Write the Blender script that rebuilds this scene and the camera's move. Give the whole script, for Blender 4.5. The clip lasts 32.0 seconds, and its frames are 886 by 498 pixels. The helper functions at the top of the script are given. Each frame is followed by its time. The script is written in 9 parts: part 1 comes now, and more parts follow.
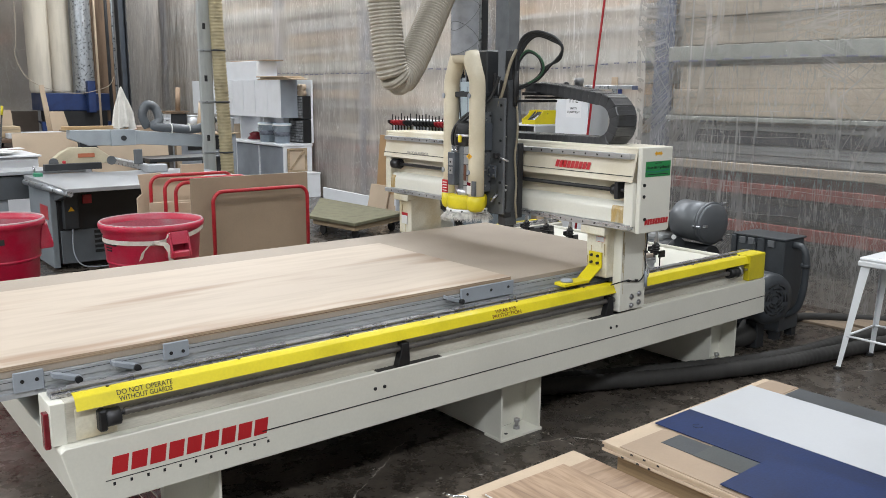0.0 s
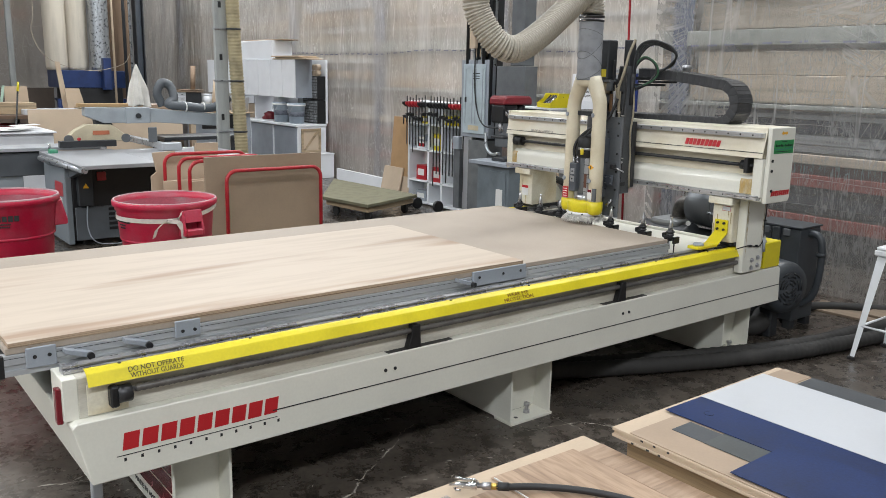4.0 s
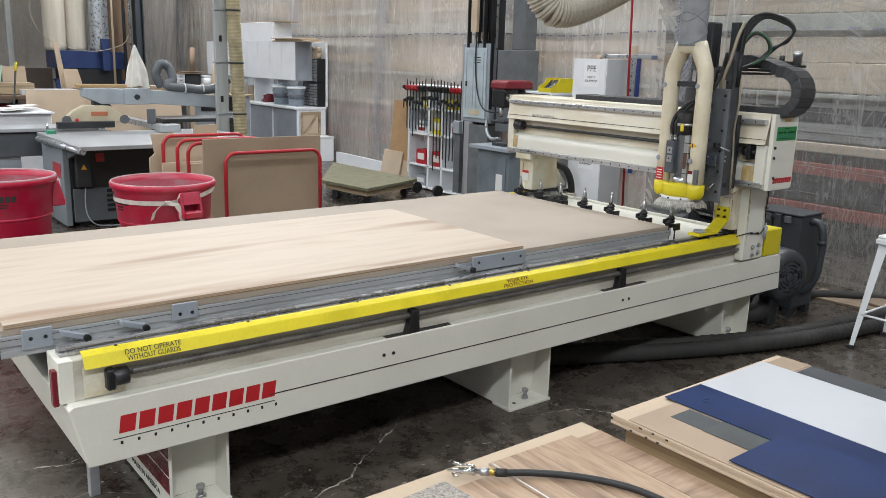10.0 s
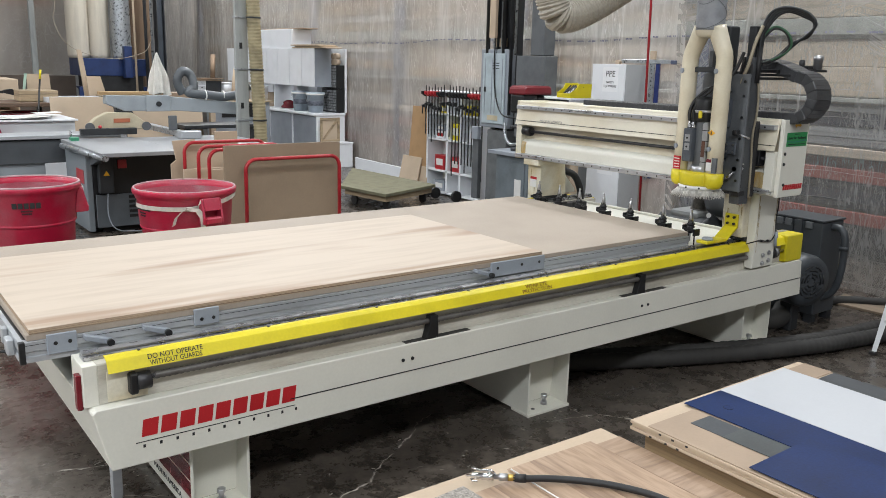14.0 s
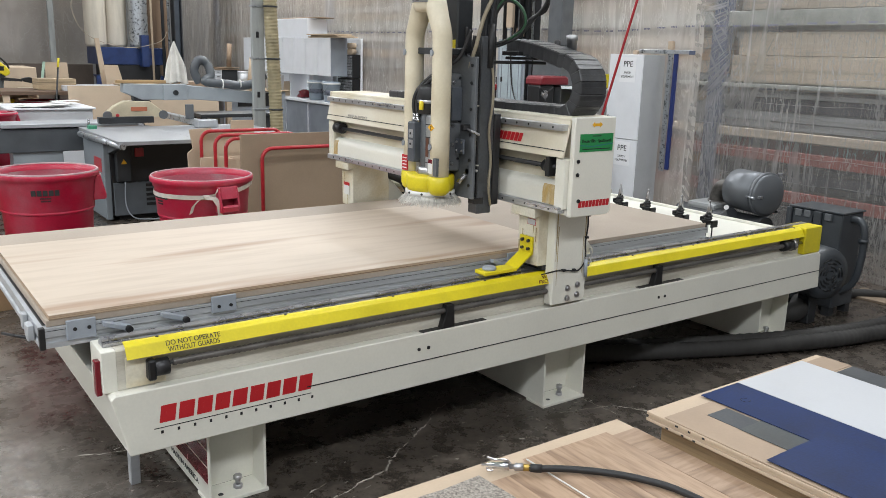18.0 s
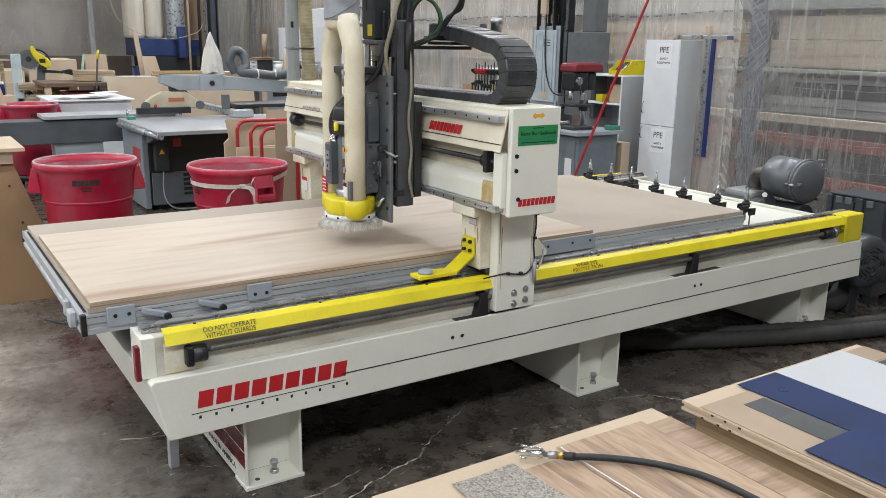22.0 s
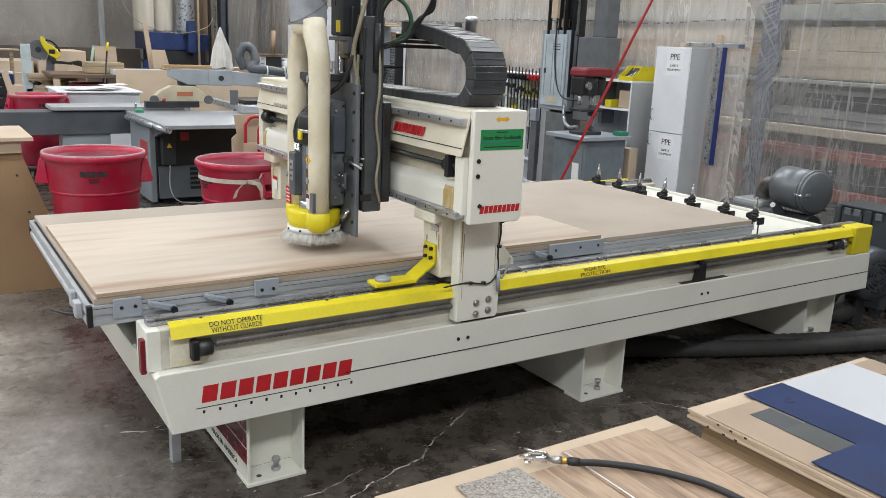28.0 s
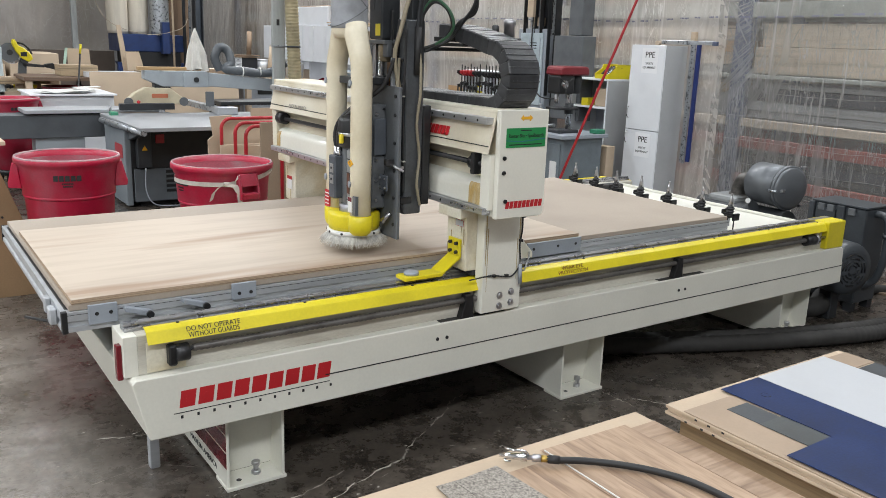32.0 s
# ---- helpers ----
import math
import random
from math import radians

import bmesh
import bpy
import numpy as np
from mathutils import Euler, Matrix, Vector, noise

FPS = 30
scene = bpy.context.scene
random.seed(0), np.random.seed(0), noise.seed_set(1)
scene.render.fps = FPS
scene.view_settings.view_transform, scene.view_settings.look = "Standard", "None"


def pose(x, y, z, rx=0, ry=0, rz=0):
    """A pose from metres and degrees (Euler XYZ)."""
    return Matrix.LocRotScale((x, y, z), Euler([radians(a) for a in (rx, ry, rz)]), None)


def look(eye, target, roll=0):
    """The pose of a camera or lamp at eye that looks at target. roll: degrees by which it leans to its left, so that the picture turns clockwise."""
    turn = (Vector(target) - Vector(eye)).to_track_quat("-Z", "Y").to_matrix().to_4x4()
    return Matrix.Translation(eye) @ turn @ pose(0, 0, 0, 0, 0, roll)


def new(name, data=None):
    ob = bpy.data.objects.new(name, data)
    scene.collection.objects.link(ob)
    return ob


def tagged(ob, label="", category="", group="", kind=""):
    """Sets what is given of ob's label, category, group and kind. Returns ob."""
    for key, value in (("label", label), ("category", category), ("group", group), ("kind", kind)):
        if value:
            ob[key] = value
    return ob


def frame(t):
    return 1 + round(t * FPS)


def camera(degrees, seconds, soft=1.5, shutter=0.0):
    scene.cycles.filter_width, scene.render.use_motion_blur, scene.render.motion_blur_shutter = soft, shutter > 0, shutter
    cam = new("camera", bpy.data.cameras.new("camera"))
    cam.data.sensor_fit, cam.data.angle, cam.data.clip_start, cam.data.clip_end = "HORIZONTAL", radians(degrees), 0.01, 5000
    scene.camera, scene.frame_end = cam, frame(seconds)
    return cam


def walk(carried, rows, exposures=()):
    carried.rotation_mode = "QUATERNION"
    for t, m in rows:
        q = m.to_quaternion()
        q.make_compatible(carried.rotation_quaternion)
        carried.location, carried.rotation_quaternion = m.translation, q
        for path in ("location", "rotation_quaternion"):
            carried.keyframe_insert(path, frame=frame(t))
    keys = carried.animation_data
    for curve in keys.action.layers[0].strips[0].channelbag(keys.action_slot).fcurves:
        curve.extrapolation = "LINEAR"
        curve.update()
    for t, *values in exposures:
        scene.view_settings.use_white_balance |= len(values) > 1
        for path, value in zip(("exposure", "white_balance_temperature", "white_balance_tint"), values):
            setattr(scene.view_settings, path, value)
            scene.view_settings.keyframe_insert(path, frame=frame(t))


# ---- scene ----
cam = camera(56.39, 32.0, 0.7)
PATH = [
    (0, (-0.5033, -3.0830, 1.7863), (0.7296, -1.5526, 1.4150), 0.40),
    (0.5, (-0.5023, -3.0814, 1.7865), (0.7323, -1.5522, 1.4157), 0.23),
    (1, (-0.4994, -3.0788, 1.7856), (0.7314, -1.5471, 1.4126), 0.20),
    (1.5, (-0.5004, -3.0780, 1.7857), (0.7171, -1.5376, 1.4052), 0.34),
    (2, (-0.5017, -3.0766, 1.7852), (0.7078, -1.5311, 1.4000), 0.55),
    (2.5, (-0.5006, -3.0756, 1.7848), (0.7037, -1.5274, 1.3939), 0.75),
    (3, (-0.4967, -3.0743, 1.7833), (0.7061, -1.5270, 1.3842), 0.90),
    (3.5, (-0.4948, -3.0725, 1.7822), (0.7082, -1.5273, 1.3759), 1.03),
    (5.5, (-0.4937, -3.0644, 1.7802), (0.7222, -1.5326, 1.3614), 1.60),
    (6, (-0.4914, -3.0621, 1.7797), (0.7310, -1.5345, 1.3646), 1.69),
    (6.5, (-0.4899, -3.0607, 1.7795), (0.7376, -1.5367, 1.3662), 1.77),
    (7, (-0.4917, -3.0584, 1.7784), (0.7371, -1.5353, 1.3658), 1.79),
    (7.5, (-0.4910, -3.0557, 1.7777), (0.7342, -1.5306, 1.3616), 1.81),
    (8, (-0.4903, -3.0533, 1.7767), (0.7290, -1.5255, 1.3538), 1.80),
    (8.5, (-0.4880, -3.0518, 1.7750), (0.7273, -1.5225, 1.3455), 1.84),
    (9, (-0.4857, -3.0521, 1.7741), (0.7256, -1.5219, 1.3366), 1.83),
    (9.5, (-0.4837, -3.0504, 1.7742), (0.7225, -1.5181, 1.3305), 1.75),
    (10, (-0.4810, -3.0496, 1.7755), (0.7214, -1.5155, 1.3274), 1.68),
    (10.5, (-0.4820, -3.0490, 1.7743), (0.7182, -1.5131, 1.3262), 1.70),
    (11, (-0.4828, -3.0496, 1.7747), (0.7163, -1.5120, 1.3296), 1.69),
    (11.5, (-0.4864, -3.0518, 1.7758), (0.7091, -1.5111, 1.3321), 1.68),
    (12, (-0.4871, -3.0522, 1.7762), (0.7020, -1.5060, 1.3343), 1.60),
    (12.5, (-0.4882, -3.0532, 1.7765), (0.6977, -1.5040, 1.3365), 1.57),
    (13, (-0.4896, -3.0567, 1.7784), (0.6919, -1.5039, 1.3390), 1.54),
    (13.5, (-0.4896, -3.0582, 1.7803), (0.6872, -1.5014, 1.3428), 1.49),
    (14, (-0.4905, -3.0588, 1.7805), (0.6778, -1.4953, 1.3436), 1.40),
    (14.5, (-0.4936, -3.0581, 1.7799), (0.6710, -1.4920, 1.3428), 1.47),
    (16.5, (-0.4932, -3.0553, 1.7769), (0.6563, -1.4809, 1.3297), 1.70),
    (17, (-0.4967, -3.0549, 1.7762), (0.6505, -1.4800, 1.3250), 1.72),
    (17.5, (-0.4982, -3.0512, 1.7754), (0.6467, -1.4761, 1.3190), 1.60),
    (18, (-0.4975, -3.0488, 1.7743), (0.6408, -1.4699, 1.3145), 1.59),
    (18.5, (-0.4966, -3.0496, 1.7728), (0.6295, -1.4629, 1.3096), 1.46),
    (19, (-0.5007, -3.0510, 1.7724), (0.6038, -1.4499, 1.3069), 1.34),
    (19.5, (-0.5056, -3.0523, 1.7721), (0.5780, -1.4379, 1.3033), 1.21),
    (20, (-0.5024, -3.0501, 1.7722), (0.5695, -1.4296, 1.2980), 1.08),
    (20.5, (-0.4986, -3.0489, 1.7727), (0.5666, -1.4259, 1.2919), 0.95),
    (21, (-0.4968, -3.0504, 1.7714), (0.5670, -1.4280, 1.2852), 0.88),
    (21.5, (-0.4962, -3.0526, 1.7719), (0.5704, -1.4329, 1.2831), 0.88),
    (22, (-0.4976, -3.0540, 1.7726), (0.5693, -1.4342, 1.2847), 0.97),
    (22.5, (-0.4993, -3.0541, 1.7740), (0.5650, -1.4321, 1.2877), 1.07),
    (23, (-0.5029, -3.0511, 1.7740), (0.5550, -1.4244, 1.2895), 1.33),
    (23.5, (-0.5050, -3.0449, 1.7740), (0.5446, -1.4128, 1.2898), 1.53),
    (24, (-0.5070, -3.0379, 1.7718), (0.5333, -1.3999, 1.2875), 1.71),
    (24.5, (-0.5088, -3.0361, 1.7708), (0.5286, -1.3962, 1.2867), 1.90),
    (25, (-0.5116, -3.0372, 1.7709), (0.5230, -1.3955, 1.2869), 2.03),
    (25.5, (-0.5145, -3.0368, 1.7701), (0.5151, -1.3920, 1.2860), 2.14),
    (27.5, (-0.5132, -3.0303, 1.7644), (0.5294, -1.3945, 1.2772), 2.41),
    (28, (-0.5113, -3.0294, 1.7644), (0.5513, -1.4056, 1.2803), 2.49),
    (28.5, (-0.5082, -3.0325, 1.7670), (0.5683, -1.4178, 1.2835), 2.49),
    (29, (-0.5076, -3.0346, 1.7685), (0.5794, -1.4271, 1.2843), 2.52),
    (29.5, (-0.5090, -3.0352, 1.7690), (0.5835, -1.4319, 1.2834), 2.45),
    (30, (-0.5093, -3.0353, 1.7697), (0.5866, -1.4343, 1.2842), 2.34),
    (30.5, (-0.5067, -3.0351, 1.7707), (0.5920, -1.4360, 1.2854), 2.26),
    (31, (-0.5041, -3.0343, 1.7719), (0.5979, -1.4371, 1.2875), 2.17),
    (31.5, (-0.5038, -3.0352, 1.7710), (0.5997, -1.4384, 1.2888), 2.10),
    (32, (-0.5041, -3.0348, 1.7702), (0.5986, -1.4381, 1.2859), 2.05),
]
walk(cam, [(t, look(e, g, r)) for t, e, g, r in PATH])

# gantry rows: seconds, gantry, head centre, brush height
GANTRY = [
    (0, 3.034, 0.590, 1.019),
    (0.5, 3.277, 0.622, 1.019),
    (1, 3.527, 0.670, 1.019),
    (1.5, 3.773, 0.705, 1.019),
    (2, 3.938, 0.741, 1.019),
    (2.5, 4.087, 0.739, 1.019),
    (3, 4.087, 0.736, 0.945),
    (3.5, 4.087, 0.727, 0.869),
    (4.1, 4.087, 0.728, 0.787),
    (5.5, 4.087, 0.725, 0.785),
    (6, 4.087, 0.738, 0.794),
    (6.5, 4.087, 0.746, 0.799),
    (7, 4.087, 0.746, 0.862),
    (7.5, 4.087, 0.730, 1.001),
    (8, 4.087, 0.574, 0.989),
    (8.5, 4.087, 0.309, 1.005),
    (9, 4.087, 0.060, 1.016),
    (9.5, 4.087, -0.042, 1.002),
    (10, 4.087, -0.041, 0.913),
    (10.5, 4.087, -0.038, 0.827),
    (11, 4.087, -0.036, 0.782),
    (11.5, 4.087, -0.037, 0.767),
    (12, 4.087, -0.042, 0.772),
    (12.5, 4.087, -0.069, 0.792),
    (13, 4.087, -0.103, 0.822),
    (13.5, 4.087, -0.108, 1.020),
    (14, 3.974, -0.103, 1.025),
    (14.5, 3.900, -0.108, 1.025),
    (15, 3.680, -0.090, 1.025),
    (15.5, 3.430, -0.020, 1.025),
    (16, 3.185, 0.040, 1.025),
    (16.5, 2.935, 0.100, 1.025),
    (17, 2.679, 0.133, 1.025),
    (17.5, 2.431, 0.188, 1.025),
    (18, 2.178, 0.228, 1.025),
    (18.5, 1.938, 0.290, 1.025),
    (19, 1.691, 0.336, 1.025),
    (19.5, 1.638, 0.361, 1.022),
    (20, 1.638, 0.365, 0.997),
    (20.5, 1.638, 0.373, 0.965),
    (21, 1.638, 0.385, 0.936),
    (21.5, 1.638, 0.379, 0.908),
    (22, 1.638, 0.383, 0.879),
    (22.5, 1.638, 0.396, 0.853),
    (23, 1.638, 0.430, 0.840),
    (23.5, 1.638, 0.565, 0.840),
    (24, 1.638, 0.692, 0.840),
    (24.5, 1.638, 0.821, 0.840),
    (25, 1.603, 0.858, 0.840),
    (25.5, 1.470, 0.863, 0.840),
    (25.65, 1.430, 0.865, 0.840),
    (25.8, 1.395, 0.865, 0.840),
    (26, 1.392, 0.850, 0.840),
    (26.5, 1.392, 0.726, 0.840),
    (27, 1.392, 0.598, 0.840),
    (27.5, 1.392, 0.468, 0.840),
    (28, 1.392, 0.339, 0.840),
    (28.5, 1.392, 0.203, 0.840),
    (29, 1.392, 0.087, 0.840),
    (29.5, 1.392, -0.051, 0.840),
    (30, 1.448, -0.070, 0.840),
    (30.5, 1.584, -0.062, 0.840),
    (31, 1.638, -0.047, 0.840),
    (31.5, 1.638, 0.076, 0.840),
    (32, 1.638, 0.205, 0.840),
]


# ---- light ----
world = bpy.data.worlds.new("hall_air")
world.use_nodes = True
world.node_tree.nodes["Background"].inputs[0].default_value = (0.75, 0.8, 0.9, 1)
world.node_tree.nodes["Background"].inputs[1].default_value = 0.12
scene.world = world
scene.view_settings.exposure = 0.0


def high_bay(x, y, power, sx=2.6, sy=0.9):
    """A long ceiling lamp of the hall, out of view."""
    data = bpy.data.lights.new("unseen_high_bay", "AREA")
    data.shape, data.size, data.size_y = "RECTANGLE", sx, sy
    data.energy, data.color = power, (0.93, 0.965, 1.0)
    ob = new("unseen_high_bay", data)
    ob.location = (x, y, 6.2)
    return ob


for lx, power, front in ((-7.0, 330, 330), (-2.6, 165, 340), (2.0, 66, 195), (4.9, 112, 18)):
    high_bay(lx, -5.6, front)
    for ly, share in ((0.2, 0.78 if lx > 4 else 1.0), (6.0, 1.12), (12.5, 1.12)):
        high_bay(lx, ly, power * share)
# unseen lamps added behind and beside the sheeting to brighten it
for ly, power in ((-4.0, 60), (1.0, 290), (6.0, 350), (11.0, 320)):
    high_bay(7.0, ly, power, 0.4, 2.4)
high_bay(6.3, 15.2, 210, 0.4, 2.4)
high_bay(8.3, 19.0, 200, 0.4, 2.4)


# ---- mesh helpers ----
ORG = {}


def box(x0, x1, y0, y1, z0, z1, bev=0.0, bm=None, seg=1):
    """A block with softened edges, added to bm."""
    out = bm or bmesh.new()
    piece = bmesh.new() if bev else out
    vs = [piece.verts.new((x, y, z)) for z in (z0, z1) for y in (y0, y1) for x in (x0, x1)]
    for f in ((0, 2, 3, 1), (4, 5, 7, 6), (0, 1, 5, 4), (2, 6, 7, 3), (0, 4, 6, 2), (1, 3, 7, 5)):
        piece.faces.new([vs[i] for i in f])
    if bev:
        bmesh.ops.bevel(piece, geom=piece.edges[:], offset=bev, segments=seg, affect="EDGES", profile=0.5)
        merge(out, piece)
    return out


def merge(bm, other):
    """Adds the mesh other to bm and frees it."""
    ids = {}
    for v in other.verts:
        ids[v] = bm.verts.new(v.co)
    for f in other.faces:
        g = bm.faces.new([ids[v] for v in f.verts])
        g.smooth = f.smooth
    other.free()
    return bm


def ring(bm, c, u, v, r, seg):
    return [bm.verts.new(c + u * (r * math.cos(2 * math.pi * i / seg)) + v * (r * math.sin(2 * math.pi * i / seg))) for i in range(seg)]


def sweep(points, r, seg=10, bm=None, caps=True):
    """A round tube along points; r is one radius or one per point."""
    bm = bm or bmesh.new()
    pts = [Vector(p) for p in points]
    rs = r if isinstance(r, (list, tuple)) else [r] * len(pts)
    u = None
    rings = []
    for i, p in enumerate(pts):
        d = (pts[min(i + 1, len(pts) - 1)] - pts[max(i - 1, 0)]).normalized()
        if u is None:
            u = d.orthogonal().normalized()
        u = (u - d * u.dot(d)).normalized()
        rings.append(ring(bm, p, u, d.cross(u), rs[i], seg))
    for a, b in zip(rings, rings[1:]):
        for i in range(seg):
            f = bm.faces.new((a[i], a[(i + 1) % seg], b[(i + 1) % seg], b[i]))
            f.smooth = True
    if caps:
        bm.faces.new(rings[0][::-1])
        bm.faces.new(rings[-1])
    return bm


def rod(p, q, r, seg=14, bm=None, r2=None):
    return sweep([p, q], [r, r if r2 is None else r2], seg, bm)


def lathe(profile, cx, cy, seg=24, bm=None):
    """A round body about a vertical axis from (radius, height) pairs."""
    bm = bm or bmesh.new()
    rings = [ring(bm, Vector((cx, cy, z)), Vector((1, 0, 0)), Vector((0, 1, 0)), r, seg) for r, z in profile]
    for a, b in zip(rings, rings[1:]):
        for i in range(seg):
            f = bm.faces.new((a[i], a[(i + 1) % seg], b[(i + 1) % seg], b[i]))
            f.smooth = True
    bm.faces.new(rings[0][::-1])
    bm.faces.new(rings[-1])
    return bm


def prism(poly, axis, a, b, bm=None, bev=0.0):
    """A polygon drawn in the two other axes, pushed along axis from a to b."""
    out = bm or bmesh.new()
    piece = bmesh.new()

    def at(p, w):
        return {"x": (w, p[0], p[1]), "y": (p[0], w, p[1]), "z": (p[0], p[1], w)}[axis]

    lo = [piece.verts.new(at(p, a)) for p in poly]
    hi = [piece.verts.new(at(p, b)) for p in poly]
    n = len(poly)
    for i in range(n):
        piece.faces.new((lo[i], lo[(i + 1) % n], hi[(i + 1) % n], hi[i]))
    piece.faces.new(lo[::-1])
    piece.faces.new(hi)
    bmesh.ops.recalc_face_normals(piece, faces=piece.faces[:])
    if bev:
        bmesh.ops.bevel(piece, geom=piece.edges[:], offset=bev, segments=1, affect="EDGES", profile=0.5)
    return merge(out, piece)


def arc(cx, cy, r, a0, a1, n=8):
    return [(cx + r * math.cos(radians(a0 + (a1 - a0) * i / n)), cy + r * math.sin(radians(a0 + (a1 - a0) * i / n))) for i in range(n + 1)]


def thing(name, label, category, group="", at=(0, 0, 0), kind=""):
    ob = tagged(new(name), label, category, group, kind)
    ob.location = at
    ob.empty_display_size = 0.1
    ORG[ob] = Vector(at)
    return ob


def part(name, bm, material, parent=None, label="", org=None):
    """Links bm, drawn in the space of the place, as one mesh object under parent."""
    o = ORG.get(parent, Vector()) if org is None else Vector(org)
    bmesh.ops.recalc_face_normals(bm, faces=bm.faces[:])
    if o.length:
        bmesh.ops.translate(bm, verts=bm.verts[:], vec=-o)
    mesh = bpy.data.meshes.new(name)
    bm.to_mesh(mesh)
    bm.free()
    mesh.materials.append(material)
    ob = new(name, mesh)
    ob.parent = parent
    ORG[ob] = o
    return tagged(ob, label)


def solid(name, bm, material, label, category="", group="", kind="", at=(0, 0, 0)):
    """A thing that is one mesh."""
    ob = part(name, bm, material, None, label, org=at)
    ob.location = at
    return tagged(ob, "", category, group, kind)


def letters(name, text, size, m, material, parent, width=None, org=None):
    """Flat lettering with a little depth, laid out by the pose m; centred."""
    curve = bpy.data.curves.new(name, "FONT")
    curve.body, curve.size, curve.extrude, curve.align_x, curve.align_y = text, size, 0.0006, "CENTER", "CENTER"
    tmp = new("text_source", curve)
    bpy.context.view_layer.update()
    mesh = bpy.data.meshes.new_from_object(tmp.evaluated_get(bpy.context.evaluated_depsgraph_get()))
    bpy.data.objects.remove(tmp)
    if width:
        xs = [v.co.x for v in mesh.vertices]
        k = width / max(1e-6, max(xs) - min(xs))
        mesh.transform(Matrix.Diagonal((k, 1, 1, 1)))
    o = ORG.get(parent, Vector()) if org is None else Vector(org)
    mesh.transform(Matrix.Translation(-o) @ m)
    mesh.materials.clear()
    mesh.materials.append(material)
    ob = new(name, mesh)
    ob.parent = parent
    ORG[ob] = o
    return ob


# ---- materials ----
def surface(name, color, rough=0.5, metal=0.0, vary=0.12, scale=6.0, bump=0.05, fine=90.0, stretch=(1, 1, 1), coat=0.0, second=None, mix=0.5):
    """A painted, cast or moulded surface: tone varied at two scales, fine relief, gloss that wanders."""
    m = bpy.data.materials.new(name)
    m.use_nodes = True
    nt = m.node_tree
    n, link = nt.nodes, nt.links.new
    bsdf = n["Principled BSDF"]
    co, mp = n.new("ShaderNodeTexCoord"), n.new("ShaderNodeMapping")
    mp.inputs["Scale"].default_value = stretch
    link(co.outputs["Object"], mp.inputs[0])
    big, small = n.new("ShaderNodeTexNoise"), n.new("ShaderNodeTexNoise")
    big.inputs["Scale"].default_value, big.inputs["Detail"].default_value = scale, 5
    small.inputs["Scale"].default_value, small.inputs["Detail"].default_value = fine, 3
    link(mp.outputs[0], big.inputs[0])
    link(mp.outputs[0], small.inputs[0])
    ramp = n.new("ShaderNodeValToRGB")
    c2 = second or tuple(max(0.0, c * (1 - 2 * vary)) for c in color)
    ramp.color_ramp.elements[0].color = (*c2, 1)
    ramp.color_ramp.elements[1].color = (*[min(1, c * (1 + vary * 0.5)) for c in color], 1)
    ramp.color_ramp.elements[0].position, ramp.color_ramp.elements[1].position = 0.5 - mix * 0.5, 0.5 + mix * 0.12
    link(big.outputs[0], ramp.inputs[0])
    over = n.new("ShaderNodeMix")
    over.data_type, over.blend_type = "RGBA", "MULTIPLY"
    over.inputs[0].default_value = min(1, vary * 2)
    link(ramp.outputs[0], over.inputs[6])
    link(small.outputs[0], over.inputs[7])
    link(over.outputs[2], bsdf.inputs["Base Color"])
    rr = n.new("ShaderNodeMapRange")
    rr.inputs[3].default_value, rr.inputs[4].default_value = max(0.02, rough - 0.12), min(1, rough + 0.12)
    link(big.outputs[0], rr.inputs[0])
    link(rr.outputs[0], bsdf.inputs["Roughness"])
    bsdf.inputs["Metallic"].default_value = metal
    bsdf.inputs["Coat Weight"].default_value = coat
    if bump:
        b = n.new("ShaderNodeBump")
        b.inputs["Strength"].default_value, b.inputs["Distance"].default_value = bump, 0.004
        link(small.outputs[0], b.inputs["Height"])
        link(b.outputs[0], bsdf.inputs["Normal"])
    return m


